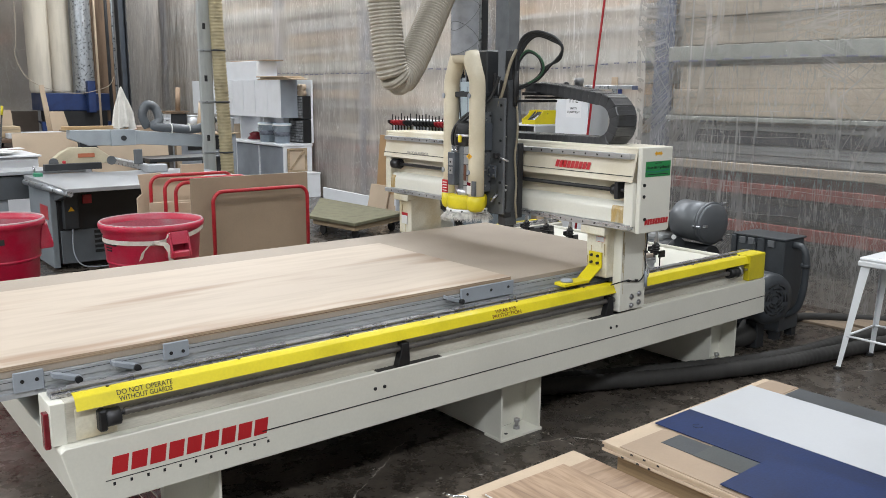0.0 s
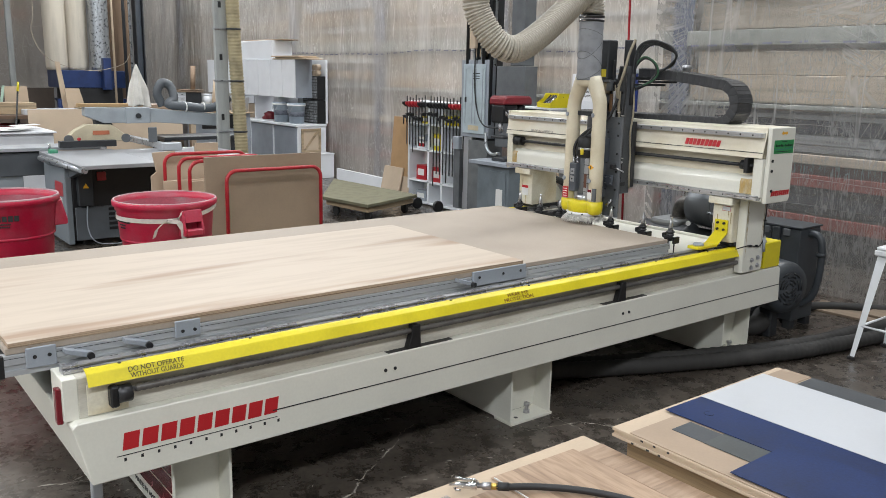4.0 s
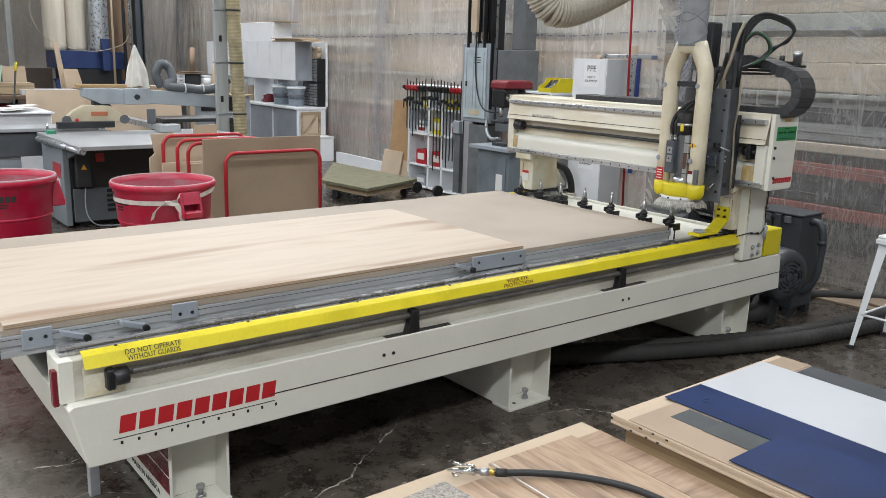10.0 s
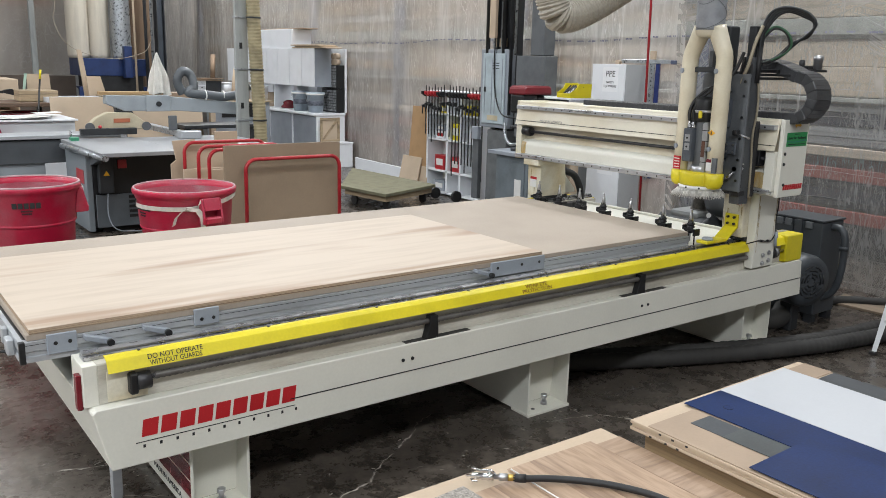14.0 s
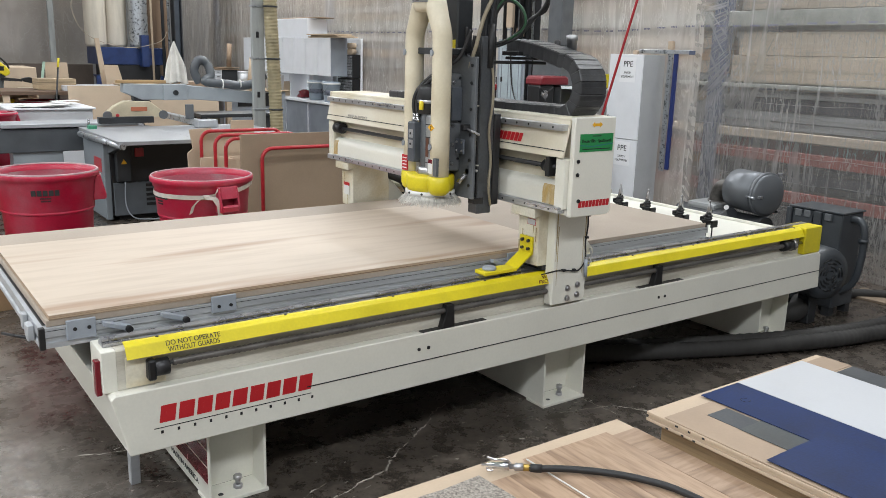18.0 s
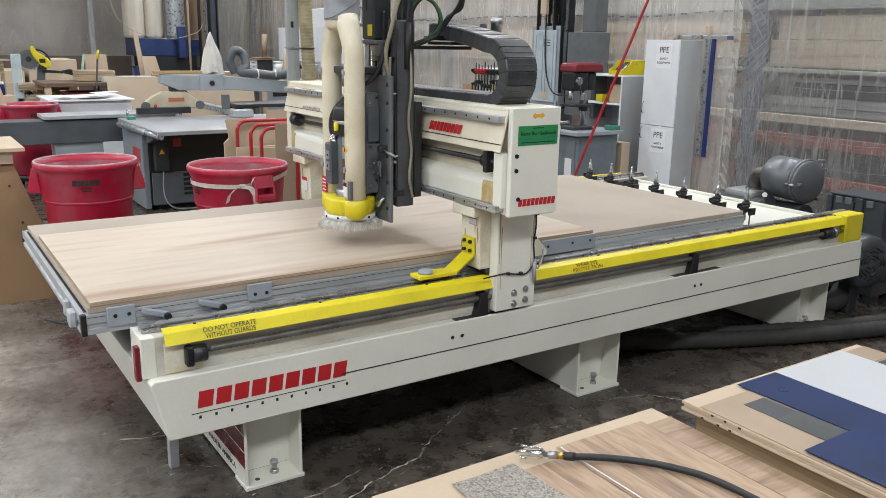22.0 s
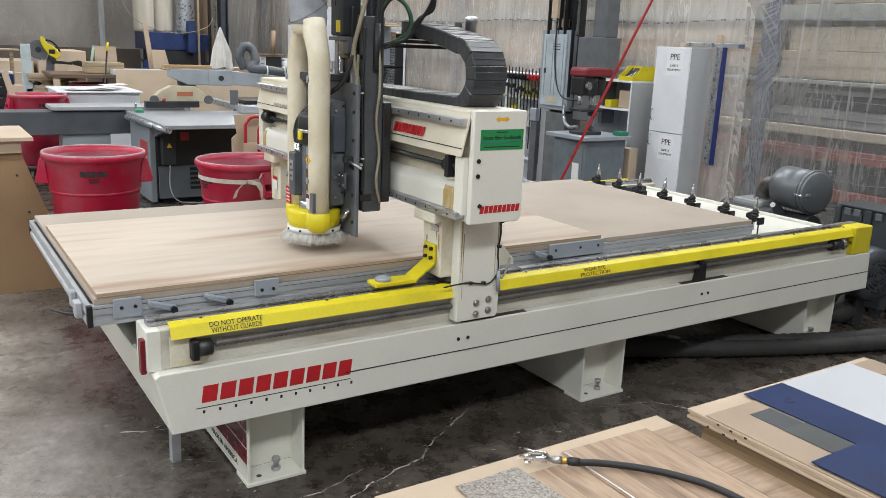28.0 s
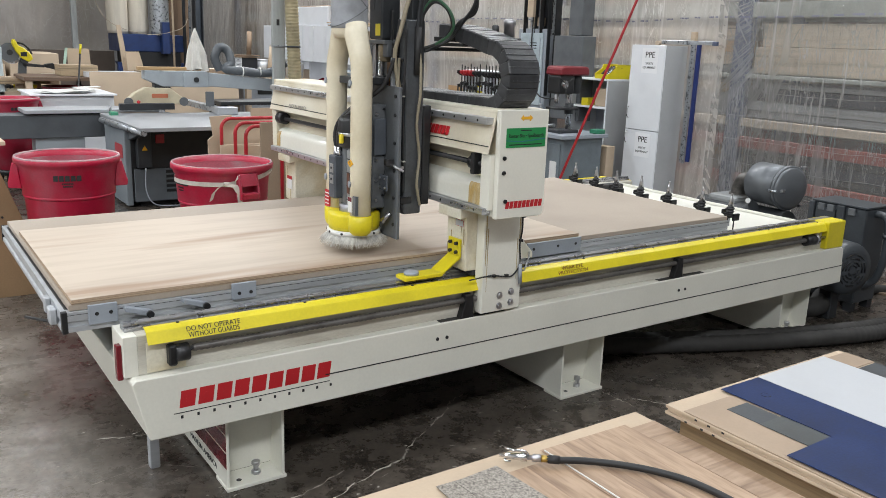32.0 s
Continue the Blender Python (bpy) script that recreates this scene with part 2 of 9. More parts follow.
def wood(name, light, dark, rings=7.0, along=(0.35, 6.0, 6.0), rough=0.55, lo=0.32, hi=0.52, grain_mix=0.6):
    """Veneer with long grain lines and cloudy bands."""
    m = bpy.data.materials.new(name)
    m.use_nodes = True
    nt = m.node_tree
    n, link = nt.nodes, nt.links.new
    bsdf = n["Principled BSDF"]
    co, mp = n.new("ShaderNodeTexCoord"), n.new("ShaderNodeMapping")
    mp.inputs["Scale"].default_value = along
    link(co.outputs["Object"], mp.inputs[0])
    cloud, grain = n.new("ShaderNodeTexNoise"), n.new("ShaderNodeTexNoise")
    cloud.inputs["Scale"].default_value, cloud.inputs["Detail"].default_value, cloud.inputs["Distortion"].default_value = rings * 0.14, 3, 0.7
    grain.inputs["Scale"].default_value, grain.inputs["Detail"].default_value = rings, 7
    link(mp.outputs[0], cloud.inputs[0])
    link(mp.outputs[0], grain.inputs[0])
    r1, r2 = n.new("ShaderNodeValToRGB"), n.new("ShaderNodeValToRGB")
    r1.color_ramp.elements[0].color, r1.color_ramp.elements[1].color = (*dark, 1), (*light, 1)
    r1.color_ramp.elements[0].position, r1.color_ramp.elements[1].position = lo, hi
    r2.color_ramp.elements[0].color, r2.color_ramp.elements[1].color = (0.58, 0.53, 0.48, 1), (1, 1, 1, 1)
    r2.color_ramp.elements[0].position, r2.color_ramp.elements[1].position = 0.33, 0.55
    link(cloud.outputs[0], r1.inputs[0])
    link(grain.outputs[0], r2.inputs[0])
    mx = n.new("ShaderNodeMix")
    mx.data_type, mx.blend_type = "RGBA", "MULTIPLY"
    mx.inputs[0].default_value = grain_mix
    link(r1.outputs[0], mx.inputs[6])
    link(r2.outputs[0], mx.inputs[7])
    link(mx.outputs[2], bsdf.inputs["Base Color"])
    bsdf.inputs["Roughness"].default_value = rough
    b = n.new("ShaderNodeBump")
    b.inputs["Strength"].default_value, b.inputs["Distance"].default_value = 0.1, 0.002
    link(grain.outputs[0], b.inputs["Height"])
    link(b.outputs[0], bsdf.inputs["Normal"])
    return m


CREAM = surface("cream_enamel", (0.74, 0.728, 0.65), 0.38, vary=0.05, scale=2.5, bump=0.02, coat=0.1, mix=0.8)
GANTRY_CREAM = surface("gantry_enamel", (0.71, 0.665, 0.55), 0.36, vary=0.06, scale=2.2, bump=0.02, coat=0.1, second=(0.6, 0.52, 0.36), mix=0.45)
CREAM_DIRTY = surface("cream_enamel_greasy", (0.74, 0.705, 0.585), 0.4, vary=0.14, scale=5, second=(0.5, 0.38, 0.17), mix=0.62)
YELLOW = surface("yellow_paint", (0.69, 0.575, 0.012), 0.42, vary=0.09, scale=5)
ALU = surface("aluminium_extrusion", (0.5, 0.52, 0.545), 0.4, 0.45, vary=0.1, scale=4, stretch=(0.4, 3, 3))
STEEL = surface("ground_steel", (0.5, 0.5, 0.52), 0.28, 0.9, vary=0.1, scale=10)
DARK_STEEL = surface("oily_dark_steel", (0.05, 0.05, 0.053), 0.4, 0.5, vary=0.2, scale=9)
BLACK = surface("black_plastic", (0.012, 0.0125, 0.014), 0.45, vary=0.2, scale=9)
CHARCOAL = surface("charcoal_paint", (0.027, 0.03, 0.034), 0.5, vary=0.2, scale=6)
CHAIN = surface("chain_plastic", (0.058, 0.06, 0.065), 0.36, vary=0.25, scale=14)
RED_LETTER = surface("red_lettering", (0.47, 0.014, 0.02), 0.5, vary=0.05)
DARK_RED = surface("dark_red_lens", (0.16, 0.012, 0.02), 0.25, vary=0.1)
BLACK_INK = surface("black_ink", (0.015, 0.015, 0.016), 0.6, vary=0.05)
PIPE = surface("ivory_plastic", (0.68, 0.62, 0.48), 0.4, vary=0.06, scale=5, second=(0.5, 0.42, 0.27), mix=0.7)
GREY_DUCT = surface("grey_duct_tape", (0.32, 0.335, 0.36), 0.5, vary=0.12, scale=16, bump=0.4, fine=30)
BRISTLE = surface("pale_bristles", (0.86, 0.84, 0.79), 0.8, vary=0.2, scale=60, stretch=(1, 1, 0.05))
MDF = surface("brown_board", (0.31, 0.23, 0.158), 0.6, vary=0.07, scale=3, bump=0.02)
SPOIL = surface("dusty_spoilboard", (0.385, 0.325, 0.265), 0.62, vary=0.1, scale=2.2, bump=0.04, second=(0.3, 0.245, 0.19), mix=0.8)
PLY = wood("birch_veneer", (0.5, 0.42, 0.338), (0.34, 0.24, 0.168), 9.0, (0.24, 2.1, 2.1), 0.58, 0.36, 0.46, 0.24)
PLY_EDGE = surface("layered_edge", (0.46, 0.34, 0.23), 0.7, vary=0.1, scale=3, stretch=(0.15, 0.15, 95), second=(0.1, 0.055, 0.03), mix=0.35)
WALNUT = wood("walnut_veneer", (0.4, 0.28, 0.19), (0.23, 0.15, 0.1), 9.0, (7, 0.8, 7), 0.45)
WALNUT_CROSS = wood("walnut_veneer_cross", (0.37, 0.26, 0.18), (0.22, 0.145, 0.095), 9.0, (0.9, 6, 7), 0.45)


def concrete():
    """Worn, mottled sealed concrete: shade round the machines is painted in as a darker tone, the lit walkway as a
    paler one.
    """
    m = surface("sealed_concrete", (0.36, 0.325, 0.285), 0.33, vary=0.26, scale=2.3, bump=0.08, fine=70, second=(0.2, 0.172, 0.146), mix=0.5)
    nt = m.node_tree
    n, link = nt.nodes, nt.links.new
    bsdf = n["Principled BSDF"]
    # paler tone, kept west of the mask for the lit floor
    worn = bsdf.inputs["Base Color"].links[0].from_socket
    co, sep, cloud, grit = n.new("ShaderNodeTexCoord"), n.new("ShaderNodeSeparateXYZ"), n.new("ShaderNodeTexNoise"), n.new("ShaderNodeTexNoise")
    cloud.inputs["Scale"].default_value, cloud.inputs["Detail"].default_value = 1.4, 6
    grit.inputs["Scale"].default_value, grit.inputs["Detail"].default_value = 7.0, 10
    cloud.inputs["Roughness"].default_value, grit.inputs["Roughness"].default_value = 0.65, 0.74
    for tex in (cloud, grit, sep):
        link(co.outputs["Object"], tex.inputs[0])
    # noisy limit along x where the painted shade begins
    shade_mask = n.new("ShaderNodeMath")
    shade_mask.operation = "MULTIPLY_ADD"
    shade_mask.inputs[1].default_value = 1.6
    link(cloud.outputs[0], shade_mask.inputs[0])
    link(sep.outputs[0], shade_mask.inputs[2])
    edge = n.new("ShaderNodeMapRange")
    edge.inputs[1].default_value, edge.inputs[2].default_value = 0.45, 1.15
    link(shade_mask.outputs[0], edge.inputs[0])
    # dark mottled tone that paints the shade round the machines
    shade_tone = n.new("ShaderNodeValToRGB")
    shade_tone.color_ramp.elements[0].color, shade_tone.color_ramp.elements[1].color = (0.0125, 0.0105, 0.0085, 1), (0.13, 0.108, 0.088, 1)
    shade_tone.color_ramp.elements[0].position, shade_tone.color_ramp.elements[1].position = 0.3, 0.8
    link(grit.outputs[0], shade_tone.inputs[0])
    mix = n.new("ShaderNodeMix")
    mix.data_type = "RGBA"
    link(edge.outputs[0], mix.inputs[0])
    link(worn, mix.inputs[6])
    link(shade_tone.outputs[0], mix.inputs[7])
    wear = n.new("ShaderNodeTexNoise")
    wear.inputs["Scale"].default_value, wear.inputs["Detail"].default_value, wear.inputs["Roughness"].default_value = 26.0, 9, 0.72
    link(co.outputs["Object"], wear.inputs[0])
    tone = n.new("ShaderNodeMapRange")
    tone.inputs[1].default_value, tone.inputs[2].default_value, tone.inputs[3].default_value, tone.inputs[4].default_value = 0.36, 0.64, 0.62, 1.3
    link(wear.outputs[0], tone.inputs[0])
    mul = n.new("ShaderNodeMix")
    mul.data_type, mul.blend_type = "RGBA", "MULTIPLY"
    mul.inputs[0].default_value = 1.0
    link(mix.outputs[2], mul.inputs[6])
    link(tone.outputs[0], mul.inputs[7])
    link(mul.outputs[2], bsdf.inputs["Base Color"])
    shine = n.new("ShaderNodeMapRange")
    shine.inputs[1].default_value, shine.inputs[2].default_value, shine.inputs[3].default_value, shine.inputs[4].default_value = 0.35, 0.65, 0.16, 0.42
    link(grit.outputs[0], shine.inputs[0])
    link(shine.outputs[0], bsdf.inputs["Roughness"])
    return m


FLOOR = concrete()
WHITE = surface("white_laminate", (0.5, 0.515, 0.54), 0.35, vary=0.03, scale=4, bump=0.0)
CABINET_WHITE = surface("white_cabinet_laminate", (0.78, 0.8, 0.83), 0.35, vary=0.03, scale=4, bump=0.0)
GREY_PAINT = surface("grey_paint", (0.3, 0.33, 0.37), 0.45, vary=0.08, scale=4)
MACHINE_GREY = surface("machine_grey", (0.13, 0.14, 0.15), 0.42, vary=0.14, scale=6)
BIN_RED = surface("red_polythene", (0.47, 0.008, 0.045), 0.38, vary=0.16, scale=5, second=(0.44, 0.1, 0.14), mix=0.6)
CART_RED = surface("red_tube_paint", (0.45, 0.02, 0.03), 0.35, vary=0.15, scale=14)
BLUE = surface("navy_laminate", (0.006, 0.027, 0.118), 0.34, vary=0.3, scale=2.2)
BLUE.node_tree.nodes["Principled BSDF"].inputs["Specular IOR Level"].default_value = 0.3
SLATE = surface("slate_laminate", (0.055, 0.062, 0.07), 0.5, vary=0.2, scale=5)
KRAFT = surface("kraft_board", (0.52, 0.41, 0.3), 0.75, vary=0.06, scale=3)
GALV = surface("galvanised_steel", (0.48, 0.51, 0.54), 0.3, 0.7, vary=0.2, scale=20)
HOSE_GREY = surface("dusty_grey_hose", (0.034, 0.032, 0.03), 0.75, vary=0.2, scale=6)
RUBBER = surface("black_rubber", (0.02, 0.02, 0.021), 0.55, vary=0.2, scale=20)
FLEX = surface("beige_flex_hose", (0.4, 0.365, 0.3), 0.5, vary=0.2, scale=8)
PAPER = surface("printed_label", (0.72, 0.72, 0.7), 0.5, vary=0.03)


# ---- hall: floor, walls, ceiling ----
def grid_sheet(nu, nv, at):
    """A sheet of nu x nv cells whose corners at(u, v) gives, u and v from 0 to 1."""
    bm = bmesh.new()
    vs = [[bm.verts.new(at(i / nu, j / nv)) for j in range(nv + 1)] for i in range(nu + 1)]
    for i in range(nu):
        for j in range(nv):
            f = bm.faces.new((vs[i][j], vs[i + 1][j], vs[i + 1][j + 1], vs[i][j + 1]))
            f.smooth = True
    return bm


solid("floor", box(-10, 14, -10, 24, -0.2, 0), FLOOR, "sealed concrete floor with stains and scuffs, shade painted into its east part", "floor", kind="structure")
HALL_WALL = surface("painted_block_wall", (0.33, 0.33, 0.325), 0.8, vary=0.1, scale=1.5)
solid("wall_south", box(-10, 14, -10.2, -10, 0, 7.2), HALL_WALL, "plain pale grey hall wall", "wall", kind="structure")
solid("wall_west", box(-10.2, -10, -10, 24, 0, 7.2), HALL_WALL, "plain pale grey hall wall", "wall", kind="structure")
solid("wall_north", box(-10, 14, 24, 24.2, 0, 7.2), HALL_WALL, "plain pale grey hall wall", "wall", kind="structure")
solid("wall_east", box(9.4, 9.6, -10, 24, 0, 7.2), surface("tan_panelling", (0.5, 0.42, 0.34), 0.8, vary=0.2, scale=0.8), "tan panelled hall wall behind plastic sheeting", "wall", kind="structure")
solid("ceiling", box(-10.2, 14, -10.2, 24.2, 7.2, 7.4), HALL_WALL, "plain pale ceiling", "ceiling", kind="structure")


# ---- router: fixed base ----
RISER = surface("greasy_cream_riser", (0.6, 0.575, 0.5), 0.45, vary=0.16, scale=4, second=(0.36, 0.32, 0.25), mix=0.6, stretch=(0.5, 2, 3))
router = thing("cnc_router", "cream CNC router with yellow guards and a moving gantry", "cnc router")


def side_girder(y0, y1):
    """One long side girder with a sloped front end."""
    return prism([(0.135, 0.572), (0.15, 0.585), (4.55, 0.585), (4.57, 0.572), (4.59, 0.345), (0.19, 0.345)], "y", y0, y1, bev=0.004)


part("side_girder", side_girder(-0.23, -0.03), CREAM, router, "cream steel girder with a dark pinstripe")
part("side_girder", side_girder(1.58, 1.78), CREAM, router)
part("end_member", prism([(0.135, 0.58), (0.19, 0.345), (0.3, 0.345), (0.3, 0.58)], "y", -0.025, 1.575, bev=0.003), CREAM, router)
part("end_member", box(4.35, 4.55, -0.025, 1.575, 0.35, 0.58, 0.003), CREAM, router)
part("pinstripe", box(0.88, 4.57, -0.2322, -0.2302, 0.4585, 0.4625), BLACK_INK, router)
for k, (ra, rb) in enumerate(((0.17, 4.53), (0.17, 4.53))):
    y0, y1 = ((-0.185, -0.03), (1.58, 1.735))[k]
    part("rail_riser", box(ra, rb, y0, y1, 0.583, 0.735, 0.004), RISER, router, "cream rail riser greyed by grease")
    rail = box(0.14, 4.54, (y0 + y1) / 2 - 0.028, (y0 + y1) / 2 + 0.028, 0.735, 0.752, 0.003)
    box(0.14, 4.54, (y0 + y1) / 2 - 0.018, (y0 + y1) / 2 + 0.018, 0.752, 0.764, 0.003, rail)
    part("linear_rail", rail, STEEL, router, "bright steel guide rail")
guard = prism([(-0.222, 0.706), (-0.203, 0.744), (-0.2, 0.7475), (-0.178, 0.757), (-0.165, 0.758), (-0.165, 0.755), (-0.178, 0.754), (-0.199, 0.745), (-0.219, 0.706)], "x", 0.2, 4.37)
guard_ob = part("guard_strip", guard, YELLOW, router, "long yellow guard strip with black warning lettering")
guard = prism([(1.75, 0.758), (1.74, 0.76), (1.715, 0.757), (1.715, 0.754), (1.74, 0.756), (1.754, 0.754), (1.762, 0.708), (1.766, 0.708)], "x", 0.2, 4.37)
part("guard_strip", guard, YELLOW, router)
part("guard_box", box(4.372, 4.56, -0.225, -0.07, 0.587, 0.76, 0.006), YELLOW, router, "yellow end cover of the drive screw")
part("guard_box", box(4.37, 4.56, 1.62, 1.775, 0.575, 0.735, 0.006), YELLOW, router)
part("drive_screw", rod((0.3, -0.205, 0.664), (4.37, -0.205, 0.664), 0.0095, 12), STEEL, router)
SCREW_GREY = surface("dull_screw_cover", (0.17, 0.16, 0.15), 0.4, 0.4, vary=0.2, scale=12)
part("screw_cover", sweep([(0.36 + 0.011 * k, -0.205, 0.664) for k in range(350)], [0.0145 if k % 2 else 0.0122 for k in range(350)], 10), SCREW_GREY, router, "grey threaded drive screw")
part("screw_coupling", rod((4.16, -0.204, 0.662), (4.25, -0.204, 0.662), 0.032, 14), BLACK, router, "black screw nut near the end cover")
part("coupling_collar", rod((4.25, -0.204, 0.662), (4.275, -0.204, 0.662), 0.038, 14), STEEL, router)
bearing = box(0.27, 0.3, -0.226, -0.186, 0.612, 0.69, 0.006)
part("bearing_block", bearing, BLACK, router)
part("bearing_nut", rod((0.295, -0.206, 0.655), (0.345, -0.206, 0.655), 0.032, 14), DARK_STEEL, router)
part("bearing_plate", box(0.2, 0.34, -0.19, -0.186, 0.59, 0.705, 0.002), CREAM_DIRTY, router)
for bx in (1.58, 2.98):
    fork = prism([(bx - 0.035, 0.585), (bx + 0.035, 0.585), (bx + 0.03, 0.69), (bx - 0.012, 0.69), (bx - 0.012, 0.66)], "y", -0.226, -0.19, bev=0.002)
    part("screw_support", fork, BLACK, router, "black screw support bracket")
    part("ledge_slot", box(bx - 0.14, bx + 0.22, -0.222, -0.19, 0.582, 0.5868), BLACK, router, "dark slot in the girder ledge")
part("end_marker", box(0.105, 0.125, -0.165, -0.13, 0.57, 0.7, 0.003), DARK_RED, router, "dark red marker on the front end")
part("end_marker_plate", box(0.123, 0.172, -0.185, -0.03, 0.583, 0.735, 0.002), CREAM, router)
for hx in (1.42, 1.47, 2.99, 3.04):
    part("ledge_bolt", rod((hx, -0.228, 0.516), (hx, -0.234, 0.516), 0.008, 8), BLACK_INK, router)

# legs: cross channels with open ends
for i, lx in enumerate((0.5, 2.27, 4.13)):
    w = (0.245, 0.29, 0.3)[i]
    leg = box(lx, lx + 0.012, -0.13, 1.68, 0.012, 0.346, 0.002)
    box(lx + w - 0.012, lx + w, -0.13, 1.68, 0.012, 0.346, 0.002, leg)
    box(lx + 0.012, lx + w - 0.012, -0.01, 1.56, 0.1, 0.346, 0, leg)
    leg_ob = part("leg", leg, CREAM, router, "cream steel leg channel across the machine")
    for y0, y1 in ((-0.14, -0.005), (1.555, 1.69)):
        part("foot_plate", box(lx - 0.004, lx + w + 0.004, y0, y1, 0.0, 0.016, 0.002), CREAM, leg_ob)
        part("back_plate", prism([((y0 if y0 > 0 else y1), 0.016), ((y0 if y0 > 0 else y1) + (0.012 if y0 < 0 else -0.012), 0.016), ((y0 + 0.02 if y0 > 0 else y1 - 0.02), 0.34), ((y0 if y0 > 0 else y1) - (0.035 if y0 < 0 else -0.035), 0.34)], "x", lx + 0.012, lx + w - 0.012), CREAM, leg_ob)
        cy = (y0 + y1) / 2
        bolt = rod((lx + w * 0.58, cy, 0.014), (lx + w * 0.58, cy, 0.032), 0.019, 6)
        rod((lx + w * 0.58, cy, 0.03), (lx + w * 0.58, cy, 0.06), 0.011, 10, bolt)
        rod((lx + w * 0.58, cy, 0.055), (lx + w * 0.58, cy, 0.072), 0.018, 6, bolt)
        part("anchor_bolt", bolt, STEEL, leg_ob, "worn steel levelling bolt")
        part("bolt_hole", rod((lx + w * 0.25, cy - 0.02, 0.0165), (lx + w * 0.25, cy - 0.02, 0.0178), 0.011, 10), DARK_STEEL, leg_ob)
    if i == 0:
        for z in (0.095, 0.17, 0.245):
            part("stripe", prism([(-0.125, z), (0.85, z), (0.85, z + 0.066), (-0.125, z + 0.066)], "x", lx - 0.0015, lx - 0.0003), DARK_RED, leg_ob, "dark red stripe decal")
        letters("maker_line", "MADE IN AMERICA", 0.034, Matrix.Translation((lx - 0.001, 0.16, 0.055)) @ Matrix.Rotation(radians(-90), 4, "Z") @ Matrix.Rotation(radians(90), 4, "X"), BLACK_INK, leg_ob, 0.34)
part("support_post", box(0.29, 0.33, 0.2, 0.24, 0.0, 0.36, 0.003), ALU, router, "bare aluminium post under the front end")

# bed
bed = box(-0.025, 3.65, 0.0, 1.554, 0.762, 0.796, 0.0)
part("bed_core", bed, DARK_STEEL, router)
side = prism([(-0.012, 0.724), (-0.012, 0.742), (-0.004, 0.746), (-0.004, 0.76), (-0.012, 0.764), (-0.012, 0.798), (0.03, 0.798), (0.03, 0.724)], "x", -0.02, 3.65)
part("bed_rail", side, ALU, router, "grooved aluminium extrusion along the bed")
side = prism([(1.566, 0.724), (1.566, 0.798), (1.524, 0.798), (1.524, 0.724)], "x", -0.02, 3.65)
part("bed_rail", side, ALU, router)
front = prism([(-0.036, 0.722), (-0.036, 0.74), (-0.028, 0.744), (-0.028, 0.76), (-0.036, 0.764), (-0.036, 0.799), (-0.02, 0.799), (-0.02, 0.722)], "y", 0.012, 1.552)
part("bed_rail", front, ALU, router)
part("rail_groove", box(-0.018, 3.65, -0.0132, -0.0118, 0.7865, 0.788), DARK_STEEL, router)
part("rail_cap", box(-0.038, -0.018, -0.014, 0.01, 0.72, 0.8, 0.002), BLACK, router)
part("rail_cap", box(-0.038, -0.018, 1.553, 1.568, 0.72, 0.8, 0.002), BLACK, router)
part("spoilboard", box(-0.01, 3.65, 0.0, 1.554, 0.799, 0.822, 0.002), SPOIL, router, "dusty brown spoilboard on the bed")
for px, pw in ((0.05, 0.1), (0.58, 0.1)):
    plate = box(px, px + pw, -0.024, -0.0125, 0.745 if px < 0.5 else 0.76, 0.818 if px < 0.5 else 0.826, 0.002)
    plate_ob = part("stop_plate", plate, GREY_PAINT, router, "grey steel stop plate with two screws")
    for sx in (0.28, 0.76):
        part("screw", rod((px + pw * sx, -0.0235, 0.785), (px + pw * sx, -0.027, 0.785), 0.007, 10), BLACK, plate_ob)
plate_ob = part("stop_plate", box(2.08, 2.44, -0.024, -0.0125, 0.752, 0.826, 0.002), GREY_PAINT, router)
for sx in (2.12, 2.28, 2.4):
    part("screw", rod((sx, -0.0235, 0.795), (sx, -0.027, 0.795), 0.007, 10), BLACK, plate_ob)
for cx, cz in ((0.19, 0.79), (0.4, 0.79), (1.99, 0.8)):
    bar = prism([(cx - 0.02, cz - 0.006), (cx - 0.02, cz + 0.012), (cx + 0.08, cz - 0.02), (cx + 0.08, cz - 0.042)], "y", -0.05, -0.016, bev=0.002)
    bar_ob = part("clamp_bar", bar, GREY_PAINT, router, "grey swing clamp bar")
    part("clamp_knob", rod((cx + 0.066, -0.048, cz - 0.026), (cx + 0.066, -0.066, cz - 0.026), 0.013, 12), BLACK, bar_ob)
latch_ob = part("front_stop", box(-0.062, -0.037, 0.08, 0.14, 0.73, 0.79, 0.004), ALU, router)
part("front_stop", box(-0.058, -0.037, 0.2, 0.24, 0.74, 0.8, 0.004), ALU, router)
part("stop_lever", sweep([(-0.06, 0.12, 0.735), (-0.1, 0.2, 0.728), (-0.12, 0.24, 0.726)], 0.006, 8), BLACK, latch_ob)
part("rear_deck", box(3.652, 4.42, -0.025, 1.6, 0.69, 0.706, 0.003), CREAM, router, "cream rear deck behind the bed")
part("rear_deck_lip", box(4.4, 4.42, -0.02, 1.6, 0.707, 0.725, 0.002), CREAM, router)
part("wire_duct", box(3.72, 4.3, 1.46, 1.54, 0.707, 0.745, 0.003), DARK_STEEL, router)
